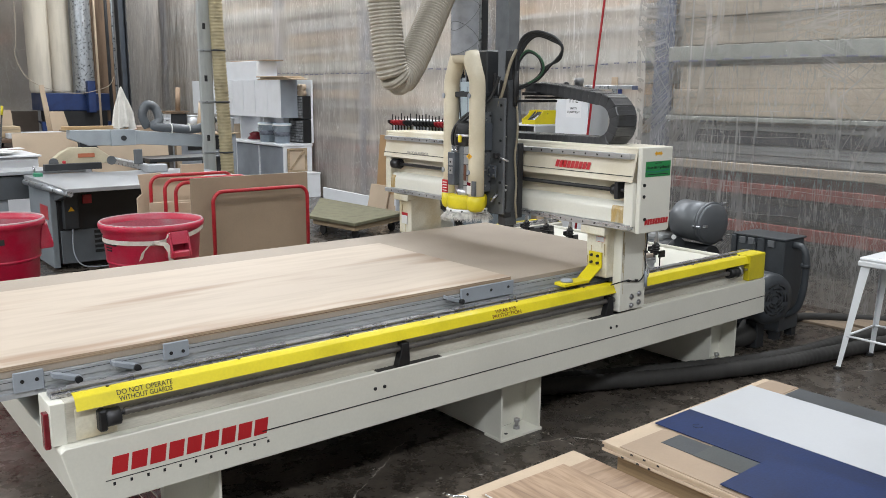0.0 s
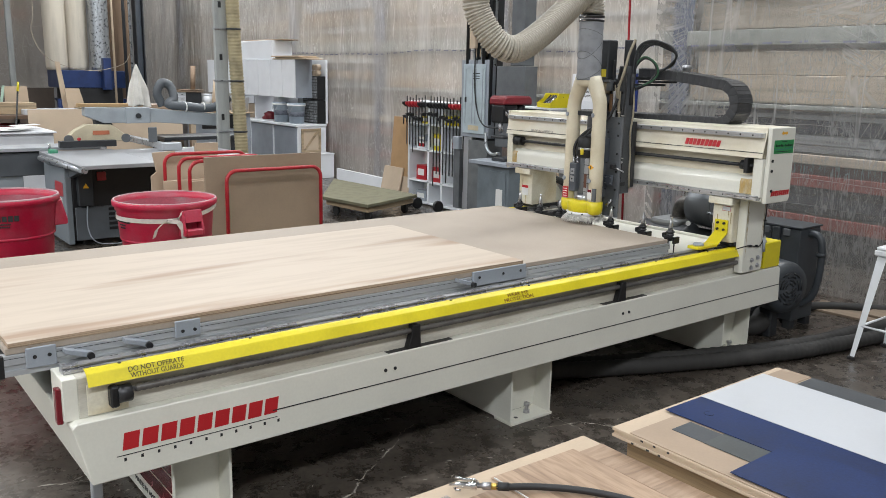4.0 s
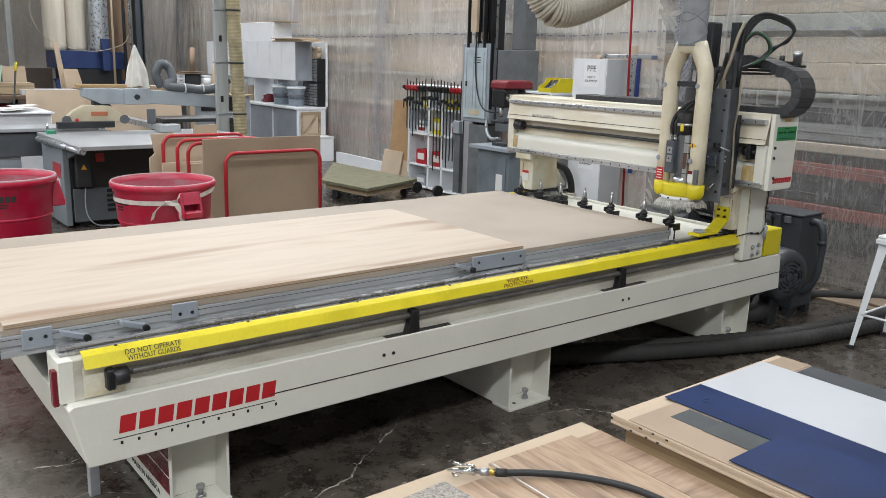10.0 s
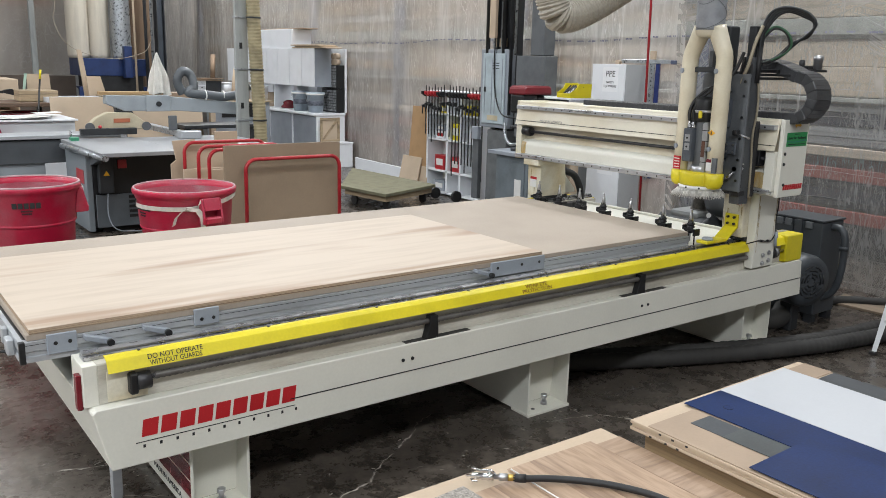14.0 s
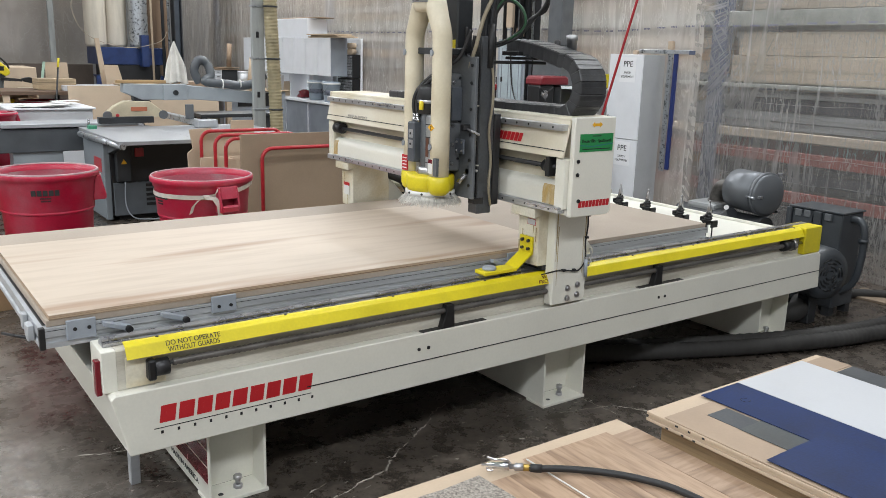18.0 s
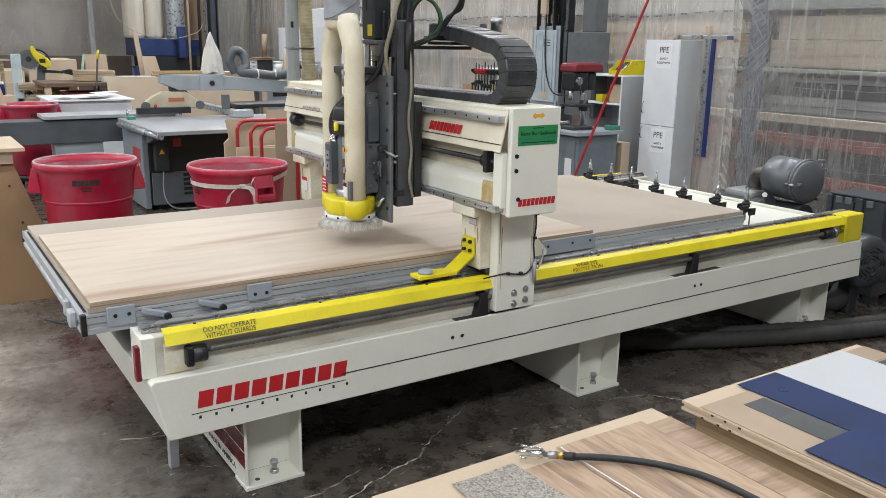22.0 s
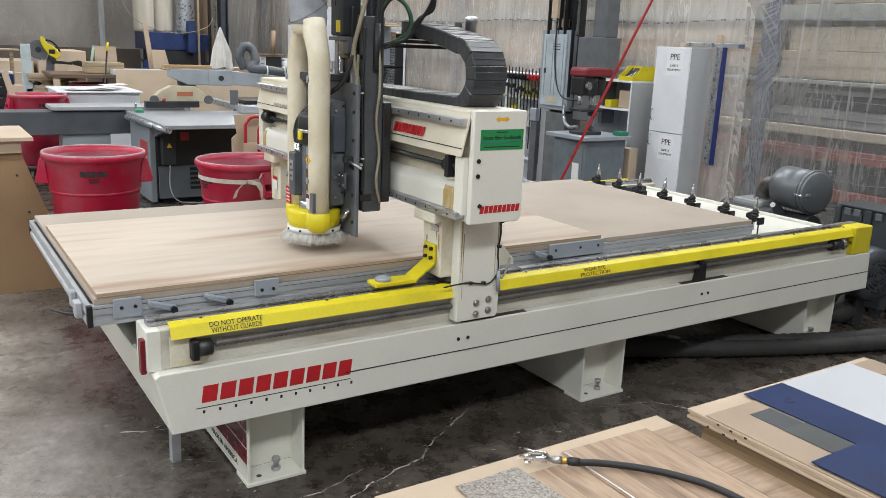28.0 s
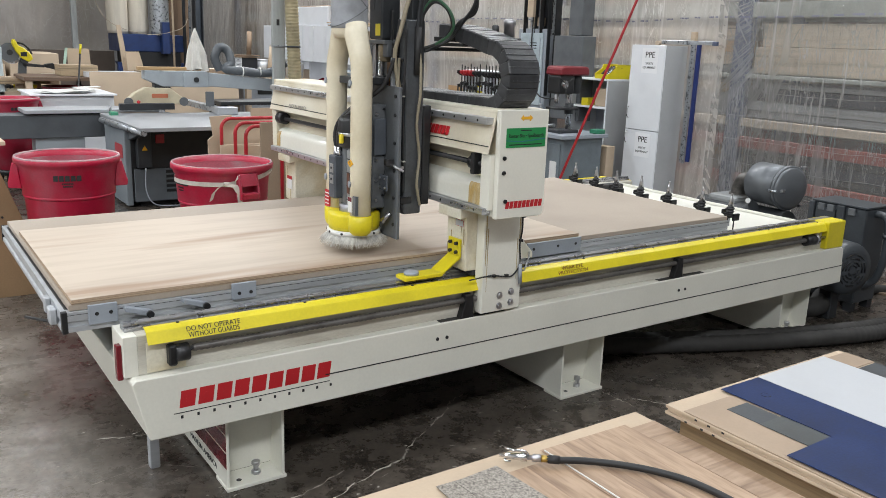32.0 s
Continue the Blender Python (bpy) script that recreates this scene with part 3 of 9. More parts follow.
# tool rack
for i, ty in enumerate((1.4, 1.185, 0.986, 0.758, 0.519, 0.25, 0.037)):
    tx = 3.74
    rack = thing("tool_holder", "black forked tool holder with a steel taper tool", "tool holder", "tool rack", (tx, ty, 0.707))
    part("stand", box(tx - 0.008, tx + 0.022, ty + 0.034, ty + 0.054, 0.707, 0.848, 0.003), BLACK, rack)
    fork = box(tx - 0.042, tx + 0.022, ty + 0.034, ty + 0.048, 0.82, 0.848, 0.003)
    box(tx - 0.045, tx - 0.03, ty - 0.05, ty + 0.034, 0.818, 0.832, 0.002, fork)
    box(tx - 0.045, tx + 0.01, ty - 0.05, ty - 0.036, 0.79, 0.832, 0.002, fork)
    part("fork", fork, BLACK, rack)
    for fy in (-0.044, 0.04):
        part("prong", rod((tx - 0.035, ty + fy, 0.79), (tx - 0.035, ty + fy, 0.735), 0.0045, 6), DARK_STEEL, rack)
    flange = lathe([(0.012, 0.8), (0.018, 0.804), (0.018, 0.832), (0.025, 0.836), (0.025, 0.842), (0.02, 0.845), (0.02, 0.851), (0.025, 0.854), (0.025, 0.862), (0.019, 0.864)], tx - 0.02, ty, 18)
    part("collet_flange", flange, DARK_STEEL, rack)
    part("taper", lathe([(0.0185, 0.864), (0.0085, 0.925), (0.005, 0.93), (0.005, 0.938), (0.0075, 0.942), (0.005, 0.95)], tx - 0.02, ty, 16), STEEL, rack, "bright steel taper")
    part("cutter", lathe([(0.005, 0.75), (0.005, 0.8)], tx - 0.02, ty, 8), STEEL, rack)

# sheet on the bed
sheet = thing("plywood_sheet", "pale birch plywood sheet lying on the router bed", "plywood sheet", at=(1.22, 0.61, 0.8225))
part("core", box(0.0, 2.44, 0.0, 1.22, 0.8225, 0.8375), PLY_EDGE, sheet, "dark layered edge")
part("face_veneer", box(0.0, 2.44, 0.0, 1.22, 0.8375, 0.84), PLY, sheet, "pale veneer with pinkish grain")

# ---- router: gantry, in its own space (x from the foot plate's edge) ----
RAIL_GREY = surface("dull_rail_steel", (0.62, 0.63, 0.65), 0.3, 0.75, vary=0.15, scale=8, stretch=(1, 0.3, 3))
GREASE = surface("dried_grease", (0.55, 0.42, 0.2), 0.5, vary=0.3, scale=20)
GREASE_FILM = surface("amber_grease_film", (0.5, 0.34, 0.12), 0.35, vary=0.25, scale=14, second=(0.66, 0.6, 0.46), mix=0.7, stretch=(1, 3, 1))
gantry = part("gantry", box(-0.03, 0.17, -0.36, 1.87, 1.09, 1.50, 0.006), GANTRY_CREAM, router, "cream gantry beam carrying the tool carriage")
ORG[gantry] = Vector()


def bend(points, n=7):
    """A soft curve through the points."""
    pts, out = [Vector(p) for p in points], []
    for i in range(len(pts) - 1):
        a, b, c, e = pts[max(i - 1, 0)], pts[i], pts[i + 1], pts[min(i + 2, len(pts) - 1)]
        for k in range(n):
            t = k / n
            out.append(0.5 * ((2 * b) + (c - a) * t + (2 * a - 5 * b + 4 * c - e) * t * t + (3 * b - a - 3 * c + e) * t ** 3))
    return out + [pts[-1]]


def gpart(name, bm, material, label=""):
    return part(name, bm, material, gantry, label)


gpart("top_cover", box(-0.062, 0.192, -0.371, 1.874, 1.49, 1.517, 0.011, None, 3), GANTRY_CREAM)
for sy, sw in ((-0.36, 0.07),):
    gpart("grease_stain", prism([(sy, 1.15), (sy + sw * 0.5, 1.158), (sy + sw, 1.128), (sy + sw * 1.2, 1.113), (sy, 1.113)], "x", -0.0836, -0.0826), GREASE, "yellow brown grease stain")
for lz, ly in ((1.02, -0.16), (0.96, -0.085), (0.9, -0.06), (0.98, -0.18), (0.86, 1.66), (1.0, 1.7)):
    gpart("grease_streak", prism([(ly, lz), (ly + 0.006, lz), (ly + 0.004, lz - 0.07), (ly + 0.002, lz - 0.07)], "x", -0.0612, -0.0602), GREASE)
visor = prism([(-0.062, 1.5), (-0.1, 1.335), (-0.094, 1.335), (-0.055, 1.498)], "y", -0.37, 1.875)
gpart("visor", visor, GANTRY_CREAM, "sloping cream visor over the cross screw")
gpart("visor_line", prism([(-0.0945, 1.3645), (-0.0962, 1.3645), (-0.0955, 1.368), (-0.0938, 1.368)], "y", -0.37, 1.875), BLACK_INK)
end = prism([(-0.062, 1.515), (0.194, 1.515)] + arc(0.169, 1.09, 0.025, 0, -90, 5) + [(-0.062, 1.065)], "y", -0.4, -0.372, bev=0.003)
gpart("end_plate", end, CREAM, "cream end plate with stickers")
gpart("end_plate", prism([(-0.062, 1.515), (0.194, 1.515), (0.194, 1.065), (-0.062, 1.065)], "y", 1.875, 1.9, bev=0.003), CREAM_DIRTY)
gpart("end_cheek", box(-0.085, -0.03, -0.371, -0.31, 1.1, 1.33, 0.003), CREAM)
gpart("end_cheek", box(-0.085, -0.03, 1.81, 1.874, 1.1, 1.33, 0.003), CREAM_DIRTY)
for z in (1.468, 1.095):
    r = box(-0.105, -0.055, -0.36, 1.86, z - 0.014, z + 0.014, 0.002)
    rail_ob = gpart("cross_rail", r, RAIL_GREY, "bright linear rail with bolt holes")
    for k in range(26):
        y = -0.3 + k * 0.083
        part("rail_hole", rod((-0.1045, y, z), (-0.106, y, z), 0.0055, 8), BLACK_INK, rail_ob)
lower = prism([(-0.028, 1.225), (-0.034, 1.222)] + [(-0.034 - 0.048 * math.sin(radians(a)), 1.172 + 0.05 * math.cos(radians(a))) for a in (15, 30, 45, 60, 75, 90)] + [(-0.082, 1.112), (-0.062, 1.1), (-0.062, 1.072), (-0.028, 1.072)], "y", -0.37, 1.87)
gpart("lower_ledge", lower, CREAM, "cream ledge stained with grease")
for ya, yb, m in ((-0.3695, -0.3, GREASE), (-0.3, -0.23, GREASE_FILM), (1.76, 1.8695, GREASE_FILM)):
    film_ = prism([(-0.034 - 0.0492 * math.sin(radians(a)), 1.172 + 0.0512 * math.cos(radians(a))) for a in (52, 60, 75, 90)] + [(-0.0832, 1.114), (-0.05, 1.114)], "y", ya, yb)
    gpart("grease_film", film_, m, "amber grease dried on the ledge")
gpart("cross_screw", rod((-0.065, -0.31, 1.285), (-0.065, 1.82, 1.285), 0.011, 12), DARK_STEEL)
bear = box(-0.1, -0.035, -0.28, -0.255, 1.24, 1.33, 0.003)
rod((-0.065, -0.255, 1.285), (-0.065, -0.22, 1.285), 0.028, 12, bear)
gpart("screw_bearing", bear, BLACK)
bear = rod((-0.065, 1.72, 1.285), (-0.065, 1.8, 1.285), 0.035, 12)
gpart("screw_bearing", bear, DARK_STEEL)
CABLE_GREYISH = surface("grey_wire", (0.2, 0.2, 0.19), 0.5)


# legs
for y0, y1, s in ((-0.19, -0.045, -1), (1.6, 1.745, 1)):
    leg = prism([(-0.06, 1.07), (0.2, 1.07), (0.22, 0.9), (0.22, 0.79), (-0.055, 0.79)], "y", y0, y1, bev=0.004)
    leg_ob = gpart("gantry_leg", leg, CREAM_DIRTY, "cream gantry leg streaked with grease")
    gpart("leg_cap", prism([(-0.1, 1.075), (-0.02, 1.085), (-0.02, 1.05), (-0.1, 1.03)], "y", y0 - 0.012, y1 + 0.012, bev=0.003), CREAM_DIRTY)
    brace = prism([(0.22, 0.99), (0.385, 0.815), (0.385, 0.79), (0.22, 0.79)], "y", (y0 + y1) / 2 - 0.012, (y0 + y1) / 2 + 0.012, bev=0.002)
    gpart("brace", brace, CREAM)
    ya, yb = (-0.247, -0.19) if s < 0 else (1.745, 1.802)
    plate = prism([(0.0, 0.6), (0.21, 0.6), (0.22, 0.62), (0.22, 0.8), (0.215, 1.06), (0.0, 1.06)], "y", ya, yb, bev=0.003)
    gpart("foot_plate", plate, CREAM)
    yo = ya if s < 0 else yb
    for bx, bz in ((0.1, 0.675), (0.165, 0.685), (0.1, 0.625), (0.165, 0.635)):
        nut = rod((bx, yo, bz), (bx, yo + s * 0.012, bz), 0.011, 6)
        rod((bx, yo + s * 0.001, bz), (bx, yo + s * 0.004, bz), 0.016, 10, nut)
        gpart("foot_bolt", nut, STEEL)
    for sx, z0, z1, w in ((0.012, 1.05, 0.82, 0.004), (0.022, 0.99, 0.7, 0.0025), (0.2, 1.04, 0.86, 0.003), (0.19, 0.93, 0.74, 0.002)):
        gpart("oil_drip", prism([(sx - w, z0), (sx + w, z0), (sx + w * 0.4, z1), (sx - w * 0.3, z1)], "y", min(yo, yo + s * 0.0008), max(yo, yo + s * 0.0008)), GREASE)
    gpart("wiper", box(-0.02, 0.24, y0 - 0.0, y1 + 0.0, 0.766, 0.79, 0.002), DARK_STEEL)
    if s > 0:
        continue
    pad_y = (y0 + y1) / 2
    gpart("bumper_bracket", prism([(-0.068, 0.85), (-0.06, 0.85), (-0.06, 0.93), (-0.068, 0.93)], "y", pad_y - 0.045, pad_y + 0.045), YELLOW, "yellow bolted bumper bracket")
    gpart("bumper_ramp", prism([(-0.068, 0.852), (-0.155, 0.79), (-0.155, 0.782), (-0.06, 0.848)], "y", pad_y - 0.045, pad_y + 0.045), YELLOW)
    gpart("bumper_arm", box(-0.345, -0.15, pad_y - 0.04, pad_y + 0.04, 0.772, 0.79, 0.003), YELLOW)
    gpart("bumper_button", lathe([(0.034, 0.79), (0.034, 0.8), (0.028, 0.805)], -0.29, pad_y, 18), GREY_PAINT)
    for by in (-0.022, 0.022):
        for bz in (0.87, 0.91):
            gpart("bracket_bolt", rod((-0.068, pad_y + by, bz), (-0.08, pad_y + by, bz), 0.008, 8), BLACK)
wire = gpart("leg_wire", sweep(bend([(0.205, -0.25, 1.07), (0.21, -0.252, 0.98), (0.2, -0.252, 0.9), (0.205, -0.253, 0.84), (0.2, -0.256, 0.8), (0.16, -0.255, 0.76), (0.1, -0.255, 0.765), (0.04, -0.254, 0.775), (-0.06, -0.23, 0.76)]), 0.0036, 8), RUBBER, "black wire clipped to the leg")
for wx, wz in ((0.209, 1.03), (0.203, 0.92), (0.13, 0.765), (0.06, 0.772)):
    part("clip", box(wx - 0.008, wx + 0.008, -0.262, -0.247, wz - 0.006, wz + 0.006, 0.001), BLACK, wire)
gpart("leg_wire", sweep(bend([(0.2, -0.256, 0.82), (0.215, -0.262, 0.78), (0.24, -0.25, 0.785), (0.3, -0.2, 0.81), (0.37, -0.12, 0.82)]), 0.004, 8), CABLE_GREYISH)
gpart("wire_plug", rod((0.2, -0.262, 0.81), (0.205, -0.262, 0.72), 0.009, 8), GREY_PAINT)
gpart("drag_hose", sweep(bend([(0.12, 1.72, 1.06), (0.24, 1.66, 0.98), (0.34, 1.63, 0.93), (0.4, 1.62, 0.83), (0.42, 1.62, 0.72)]), 0.028, 10), RUBBER, "black drag hose beside the far leg")
gpart("danger_label", box(-0.0618, -0.0606, 1.64, 1.71, 0.92, 0.94), RED_LETTER, "red and white danger label")
gpart("danger_label_panel", box(-0.0618, -0.0606, 1.64, 1.71, 0.86, 0.919), PAPER)
gpart("danger_label", box(-0.0618, -0.0606, -0.172, -0.113, 0.988, 1.018), RED_LETTER, "red and white danger label")
gpart("sticker", box(-0.0628, -0.0619, -0.17, -0.115, 0.99, 1.016), WHITE, "small white sticker")
GREEN = surface("green_label", (0.02, 0.24, 0.07), 0.45, vary=0.04)
STICK_YELLOW = surface("yellow_sticker", (0.75, 0.6, 0.03), 0.45, vary=0.04)
STICK = surface("amber_sticker", (0.8, 0.42, 0.02), 0.45, vary=0.04)
gpart("green_label", box(-0.03, 0.178, -0.4025, -0.4004, 1.362, 1.442), GREEN, "green label with faded lettering")
letters("label_text", "Router Bits \u2022 Spoilboards", 0.022, Matrix.Translation((0.074, -0.4032, 1.41)) @ Matrix.Rotation(radians(90), 4, "X"), BLACK_INK, gantry, 0.185)
for x0, x1, z in ((0.045, 0.1, 1.43), (-0.015, 0.16, 1.372)):
    gpart("label_bar", box(x0, x1, -0.4032, -0.4026, z, z + 0.004), BLACK_INK)
gpart("label_wave", prism([(-0.03, 1.394), (0.05, 1.388), (0.178, 1.398), (0.178, 1.394), (0.05, 1.384), (-0.03, 1.39)], "y", -0.4031, -0.4026), surface("teal_print", (0.03, 0.16, 0.2), 0.45), "")
gpart("arrow_sticker", prism([(0.04, 1.482), (0.055, 1.494), (0.055, 1.488), (0.09, 1.488), (0.09, 1.494), (0.105, 1.482), (0.09, 1.47), (0.09, 1.476), (0.055, 1.476), (0.055, 1.47)], "y", -0.402, -0.4004), STICK, "amber double arrow sticker")
for bx, bz in ((-0.035, 1.32), (-0.035, 1.26), (-0.02, 1.14)):
    gpart("end_bolt", rod((bx, -0.4, bz), (bx, -0.406, bz), 0.009, 8), BLACK)


def word_bars(n, x0, x1, z0, z1, m, material, parent, name="mark_bar", slant=0.14):
    """A word mark as plain slanted bars in its colour, laid in the plane x, z by m."""
    w, h = (x1 - x0) / n, z1 - z0
    for i in range(n):
        a, b = x0 + i * w + w * 0.09, x0 + (i + 1) * w - w * 0.09
        lean = slant * h
        bm = prism([(a, z0), (b, z0), (b + lean, z1), (a + lean, z1)], "y", -0.0012, 0.0)
        box(a + (b - a) * 0.42 + lean * 0.3, a + (b - a) * 0.58 + lean * 0.7, -0.0018, -0.0012, z0 + h * 0.32, z0 + h * 0.68, 0, bm)
        bmesh.ops.transform(bm, matrix=m, verts=bm.verts[:])
        part(name, bm, material, parent)


word_bars(9, -0.02, 0.18, 1.108, 1.138, Matrix.Translation((0, -0.4005, 0)), RED_LETTER, gantry)
visor_tilt = Matrix.Translation((-0.0885, 0.055, 1.4)) @ Matrix.Rotation(radians(-90), 4, "Z") @ Matrix.Rotation(radians(-13), 4, "X")
word_bars(9, -0.13, 0.13, -0.02, 0.02, visor_tilt, RED_LETTER, gantry)
letters("maker_line", "MADE IN AMERICA", 0.03, Matrix.Translation((-0.0945, 1.48, 1.375)) @ Matrix.Rotation(radians(-90), 4, "Z") @ Matrix.Rotation(radians(77), 4, "X"), surface("faded_grey_print", (0.4, 0.38, 0.34), 0.5), gantry, 0.24)
# girder word mark and guard lettering
word_bars(9, 0.29, 0.905, 0.45, 0.515, Matrix.Translation((0, -0.2302, 0)), RED_LETTER, router)
part("mark_line", box(0.275, 0.9, -0.2318, -0.2302, 0.43, 0.4325), BLACK_INK, router)
for i in range(11):
    part("mark_dot", box(0.3 + i * 0.06, 0.309 + i * 0.06, -0.2314, -0.2302, 0.408, 0.42), BLACK_INK, router)
for top, low, x, w0, w1 in (("DO NOT OPERATE", "WITHOUT GUARDS", 0.44, 0.2, 0.19), ("WEAR EYE", "PROTECTION", 2.215, 0.14, 0.19)):
    ink = BLACK_INK if x < 1 else surface("maroon_ink", (0.11, 0.012, 0.006), 0.5)
    letters("warning_text", top, 0.026, Matrix.Translation((x, -0.2071, 0.738)) @ Matrix.Rotation(radians(63.4), 4, "X"), ink, guard_ob, w0)
    letters("warning_text", low, 0.026, Matrix.Translation((x, -0.2171, 0.718)) @ Matrix.Rotation(radians(63.4), 4, "X"), ink, guard_ob, w1)
for k in range(9):
    part("guard_screw", rod((0.32 + 0.5 * k, -0.172, 0.757), (0.32 + 0.5 * k, -0.172, 0.7605), 0.006, 8), DARK_STEEL, guard_ob)

# ---- carriage, rides along the gantry; its space starts at the head's centre line ----
carriage = part("carriage", box(-0.15, -0.11, -0.17, 0.2, 1.06, 1.5, 0.004), DARK_STEEL, router, "dark steel carriage plate with cables")
ORG[carriage] = Vector()


def cpart(name, bm, material, label=""):
    return part(name, bm, material, carriage, label)


SPINDLE_TAN = surface("stained_tan_plastic", (0.34, 0.27, 0.17), 0.5, vary=0.2)
COLUMN_GREY = surface("worn_column_grey", (0.078, 0.084, 0.092), 0.4, vary=0.22, scale=7, second=(0.04, 0.039, 0.037))
cpart("column", box(-0.24, -0.15, -0.165, -0.095, 1.02, 1.86, 0.005), COLUMN_GREY, "tall charcoal column plate")
cpart("column", box(-0.2, -0.15, 0.1, 0.16, 1.05, 1.9, 0.005), COLUMN_GREY)
cpart("z_rail", box(-0.26, -0.235, -0.1, -0.07, 1.1, 1.76, 0.002), DARK_STEEL)
cpart("z_rail", box(-0.26, -0.235, 0.07, 0.1, 1.1, 1.76, 0.002), STEEL)
cpart("z_back", box(-0.23, -0.15, -0.135, 0.13, 1.1, 1.78, 0.004), COLUMN_GREY)
cpart("z_post", box(-0.21, -0.15, -0.15, -0.1, 1.78, 2.03, 0.004), CHARCOAL, "dark upright post of the lift")
cpart("z_screw", rod((-0.27, 0.0, 1.15), (-0.27, 0.0, 1.75), 0.014, 10), STEEL)
cpart("top_bracket", box(-0.2, 0.16, -0.17, -0.1, 1.735, 1.75, 0.002), DARK_STEEL)
cpart("chain_bracket", box(-0.05, 0.12, -0.2, -0.08, 1.775, 1.795, 0.002), BLACK)
cpart("chain_tray", box(-0.03, 0.15, -0.27, -0.08, 1.756, 1.77, 0.003), BLACK, "long black tray under the start of the chain")
shelf = cpart("valve_shelf", box(0.16, 0.24, -0.34, -0.1, 1.785, 1.8, 0.003), BLACK, "black shelf with air valves")
part("valve_block", box(0.165, 0.235, -0.26, -0.22, 1.8, 1.82, 0.003), DARK_STEEL, shelf)
cpart("motor_mount", box(-0.29, -0.18, -0.06, 0.1, 1.755, 1.772, 0.003), MACHINE_GREY)
cpart("coupling", lathe([(0.03, 1.68), (0.034, 1.685), (0.034, 1.745), (0.03, 1.755)], -0.25, 0.0, 18), SPINDLE_TAN, "stained tan coupling")
lift = cpart("lift_motor", box(-0.295, -0.2, -0.04, 0.07, 1.774, 2.03, 0.008), CHARCOAL, "grey lift motor housing")
part("caution_label", box(-0.297, -0.2951, -0.03, 0.01, 1.79, 1.84), STICK_YELLOW, lift, "small yellow caution label")
part("rating_plate", box(-0.297, -0.2951, 0.02, 0.06, 1.9, 1.97), DARK_STEEL, lift)
cpart("valve", lathe([(0.025, 1.8), (0.025, 1.85), (0.028, 1.852), (0.028, 1.875), (0.015, 1.88)], 0.2, -0.3, 14), STEEL, "bright valve with a black cap")
cpart("valve", lathe([(0.017, 1.8), (0.017, 1.85), (0.01, 1.855)], 0.2, -0.2, 12), DARK_STEEL)


CABLE_OLIVE = surface("olive_grey_cable", (0.32, 0.28, 0.2), 0.5)
CABLE_GREEN = surface("green_cable", (0.03, 0.1, 0.05), 0.45)
TIE = surface("pale_cable_tie", (0.6, 0.58, 0.52), 0.5)
rnd = random.Random(31)
# cables tied along the column's front and near edge
for k in range(5):
    yy, xx = -0.16 + 0.026 * k, -0.25 - 0.008 * (k % 2)
    pts = [(xx, yy + rnd.uniform(-0.012, 0.012), 1.12 + 0.14 * i + 0.02 * k) for i in range(6 - k % 2)]
    cable = cpart("cable", sweep(bend(pts), 0.005 + 0.0015 * (k % 3), 8), (RUBBER, CABLE_OLIVE)[k % 2], "thin tied cable")
    for i in (1, 3):
        p = Vector(pts[i])
        part("tie", box(p.x - 0.009, p.x + 0.006, p.y - 0.009, p.y + 0.009, p.z - 0.003, p.z + 0.003), TIE, cable)
edge = [(-0.16, -0.172, 1.06), (-0.19, -0.19, 1.16), (-0.17, -0.173, 1.28), (-0.19, -0.178, 1.42), (-0.18, -0.185, 1.56), (-0.18, -0.176, 1.7), (-0.19, -0.15, 1.78), (-0.2, -0.1, 1.79)]
cpart("cable", sweep(bend(edge), 0.0065, 8), CABLE_OLIVE, "olive cable looping along the column edge")
cpart("cable", sweep(bend([(-0.26, -0.06, 1.3), (-0.275, -0.1, 1.25), (-0.27, -0.14, 1.33), (-0.26, -0.15, 1.45), (-0.262, -0.12, 1.6), (-0.265, -0.1, 1.72)]), 0.006, 8), CABLE_OLIVE)
cpart("cable", sweep(bend([(-0.24, -0.12, 1.55), (-0.28, -0.13, 1.7), (-0.27, -0.16, 1.82), (-0.24, -0.17, 1.94), (-0.2, -0.18, 2.03)]), 0.0095, 10), CABLE_OLIVE, "thick olive conduit rising from the carriage")
# grey service plates on the carriage
cpart("service_plate", box(-0.262, -0.25, -0.13, -0.055, 1.13, 1.5, 0.002), MACHINE_GREY, "grey service plate")
for z in (1.1, 1.22, 1.36, 1.47, 1.58, 1.69):
    cpart("plate_bolt", rod((-0.24, -0.13, z), (-0.246, -0.13, z), 0.009, 8), BLACK)
valve = cpart("air_valve", box(-0.275, -0.25, -0.16, -0.13, 1.21, 1.25, 0.004), DARK_STEEL)
part("knob", rod((-0.275, -0.145, 1.23), (-0.29, -0.145, 1.23), 0.015, 10), MACHINE_GREY, valve)
part("fitting", rod((-0.262, -0.16, 1.235), (-0.262, -0.185, 1.235), 0.007, 8), STEEL, valve)
RUST = surface("rusty_bracket", (0.24, 0.13, 0.06), 0.6, 0.3, vary=0.3)
for k, (y0, y1, z0, z1, m) in enumerate(((-0.075, -0.05, 1.52, 1.68, RUST), (-0.1, -0.082, 1.5, 1.7, ALU), (-0.06, -0.02, 1.7, 1.76, MACHINE_GREY), (-0.12, -0.04, 1.515, 1.53, DARK_STEEL), (-0.125, -0.05, 1.4, 1.412, STEEL), (-0.125, -0.05, 1.2, 1.212, STEEL), (-0.04, 0.02, 1.56, 1.62, BLACK))):
    cpart("lift_bracket", box(-0.272 - 0.002 * k, -0.24, y0, y1, z0, z1, 0.003), m)
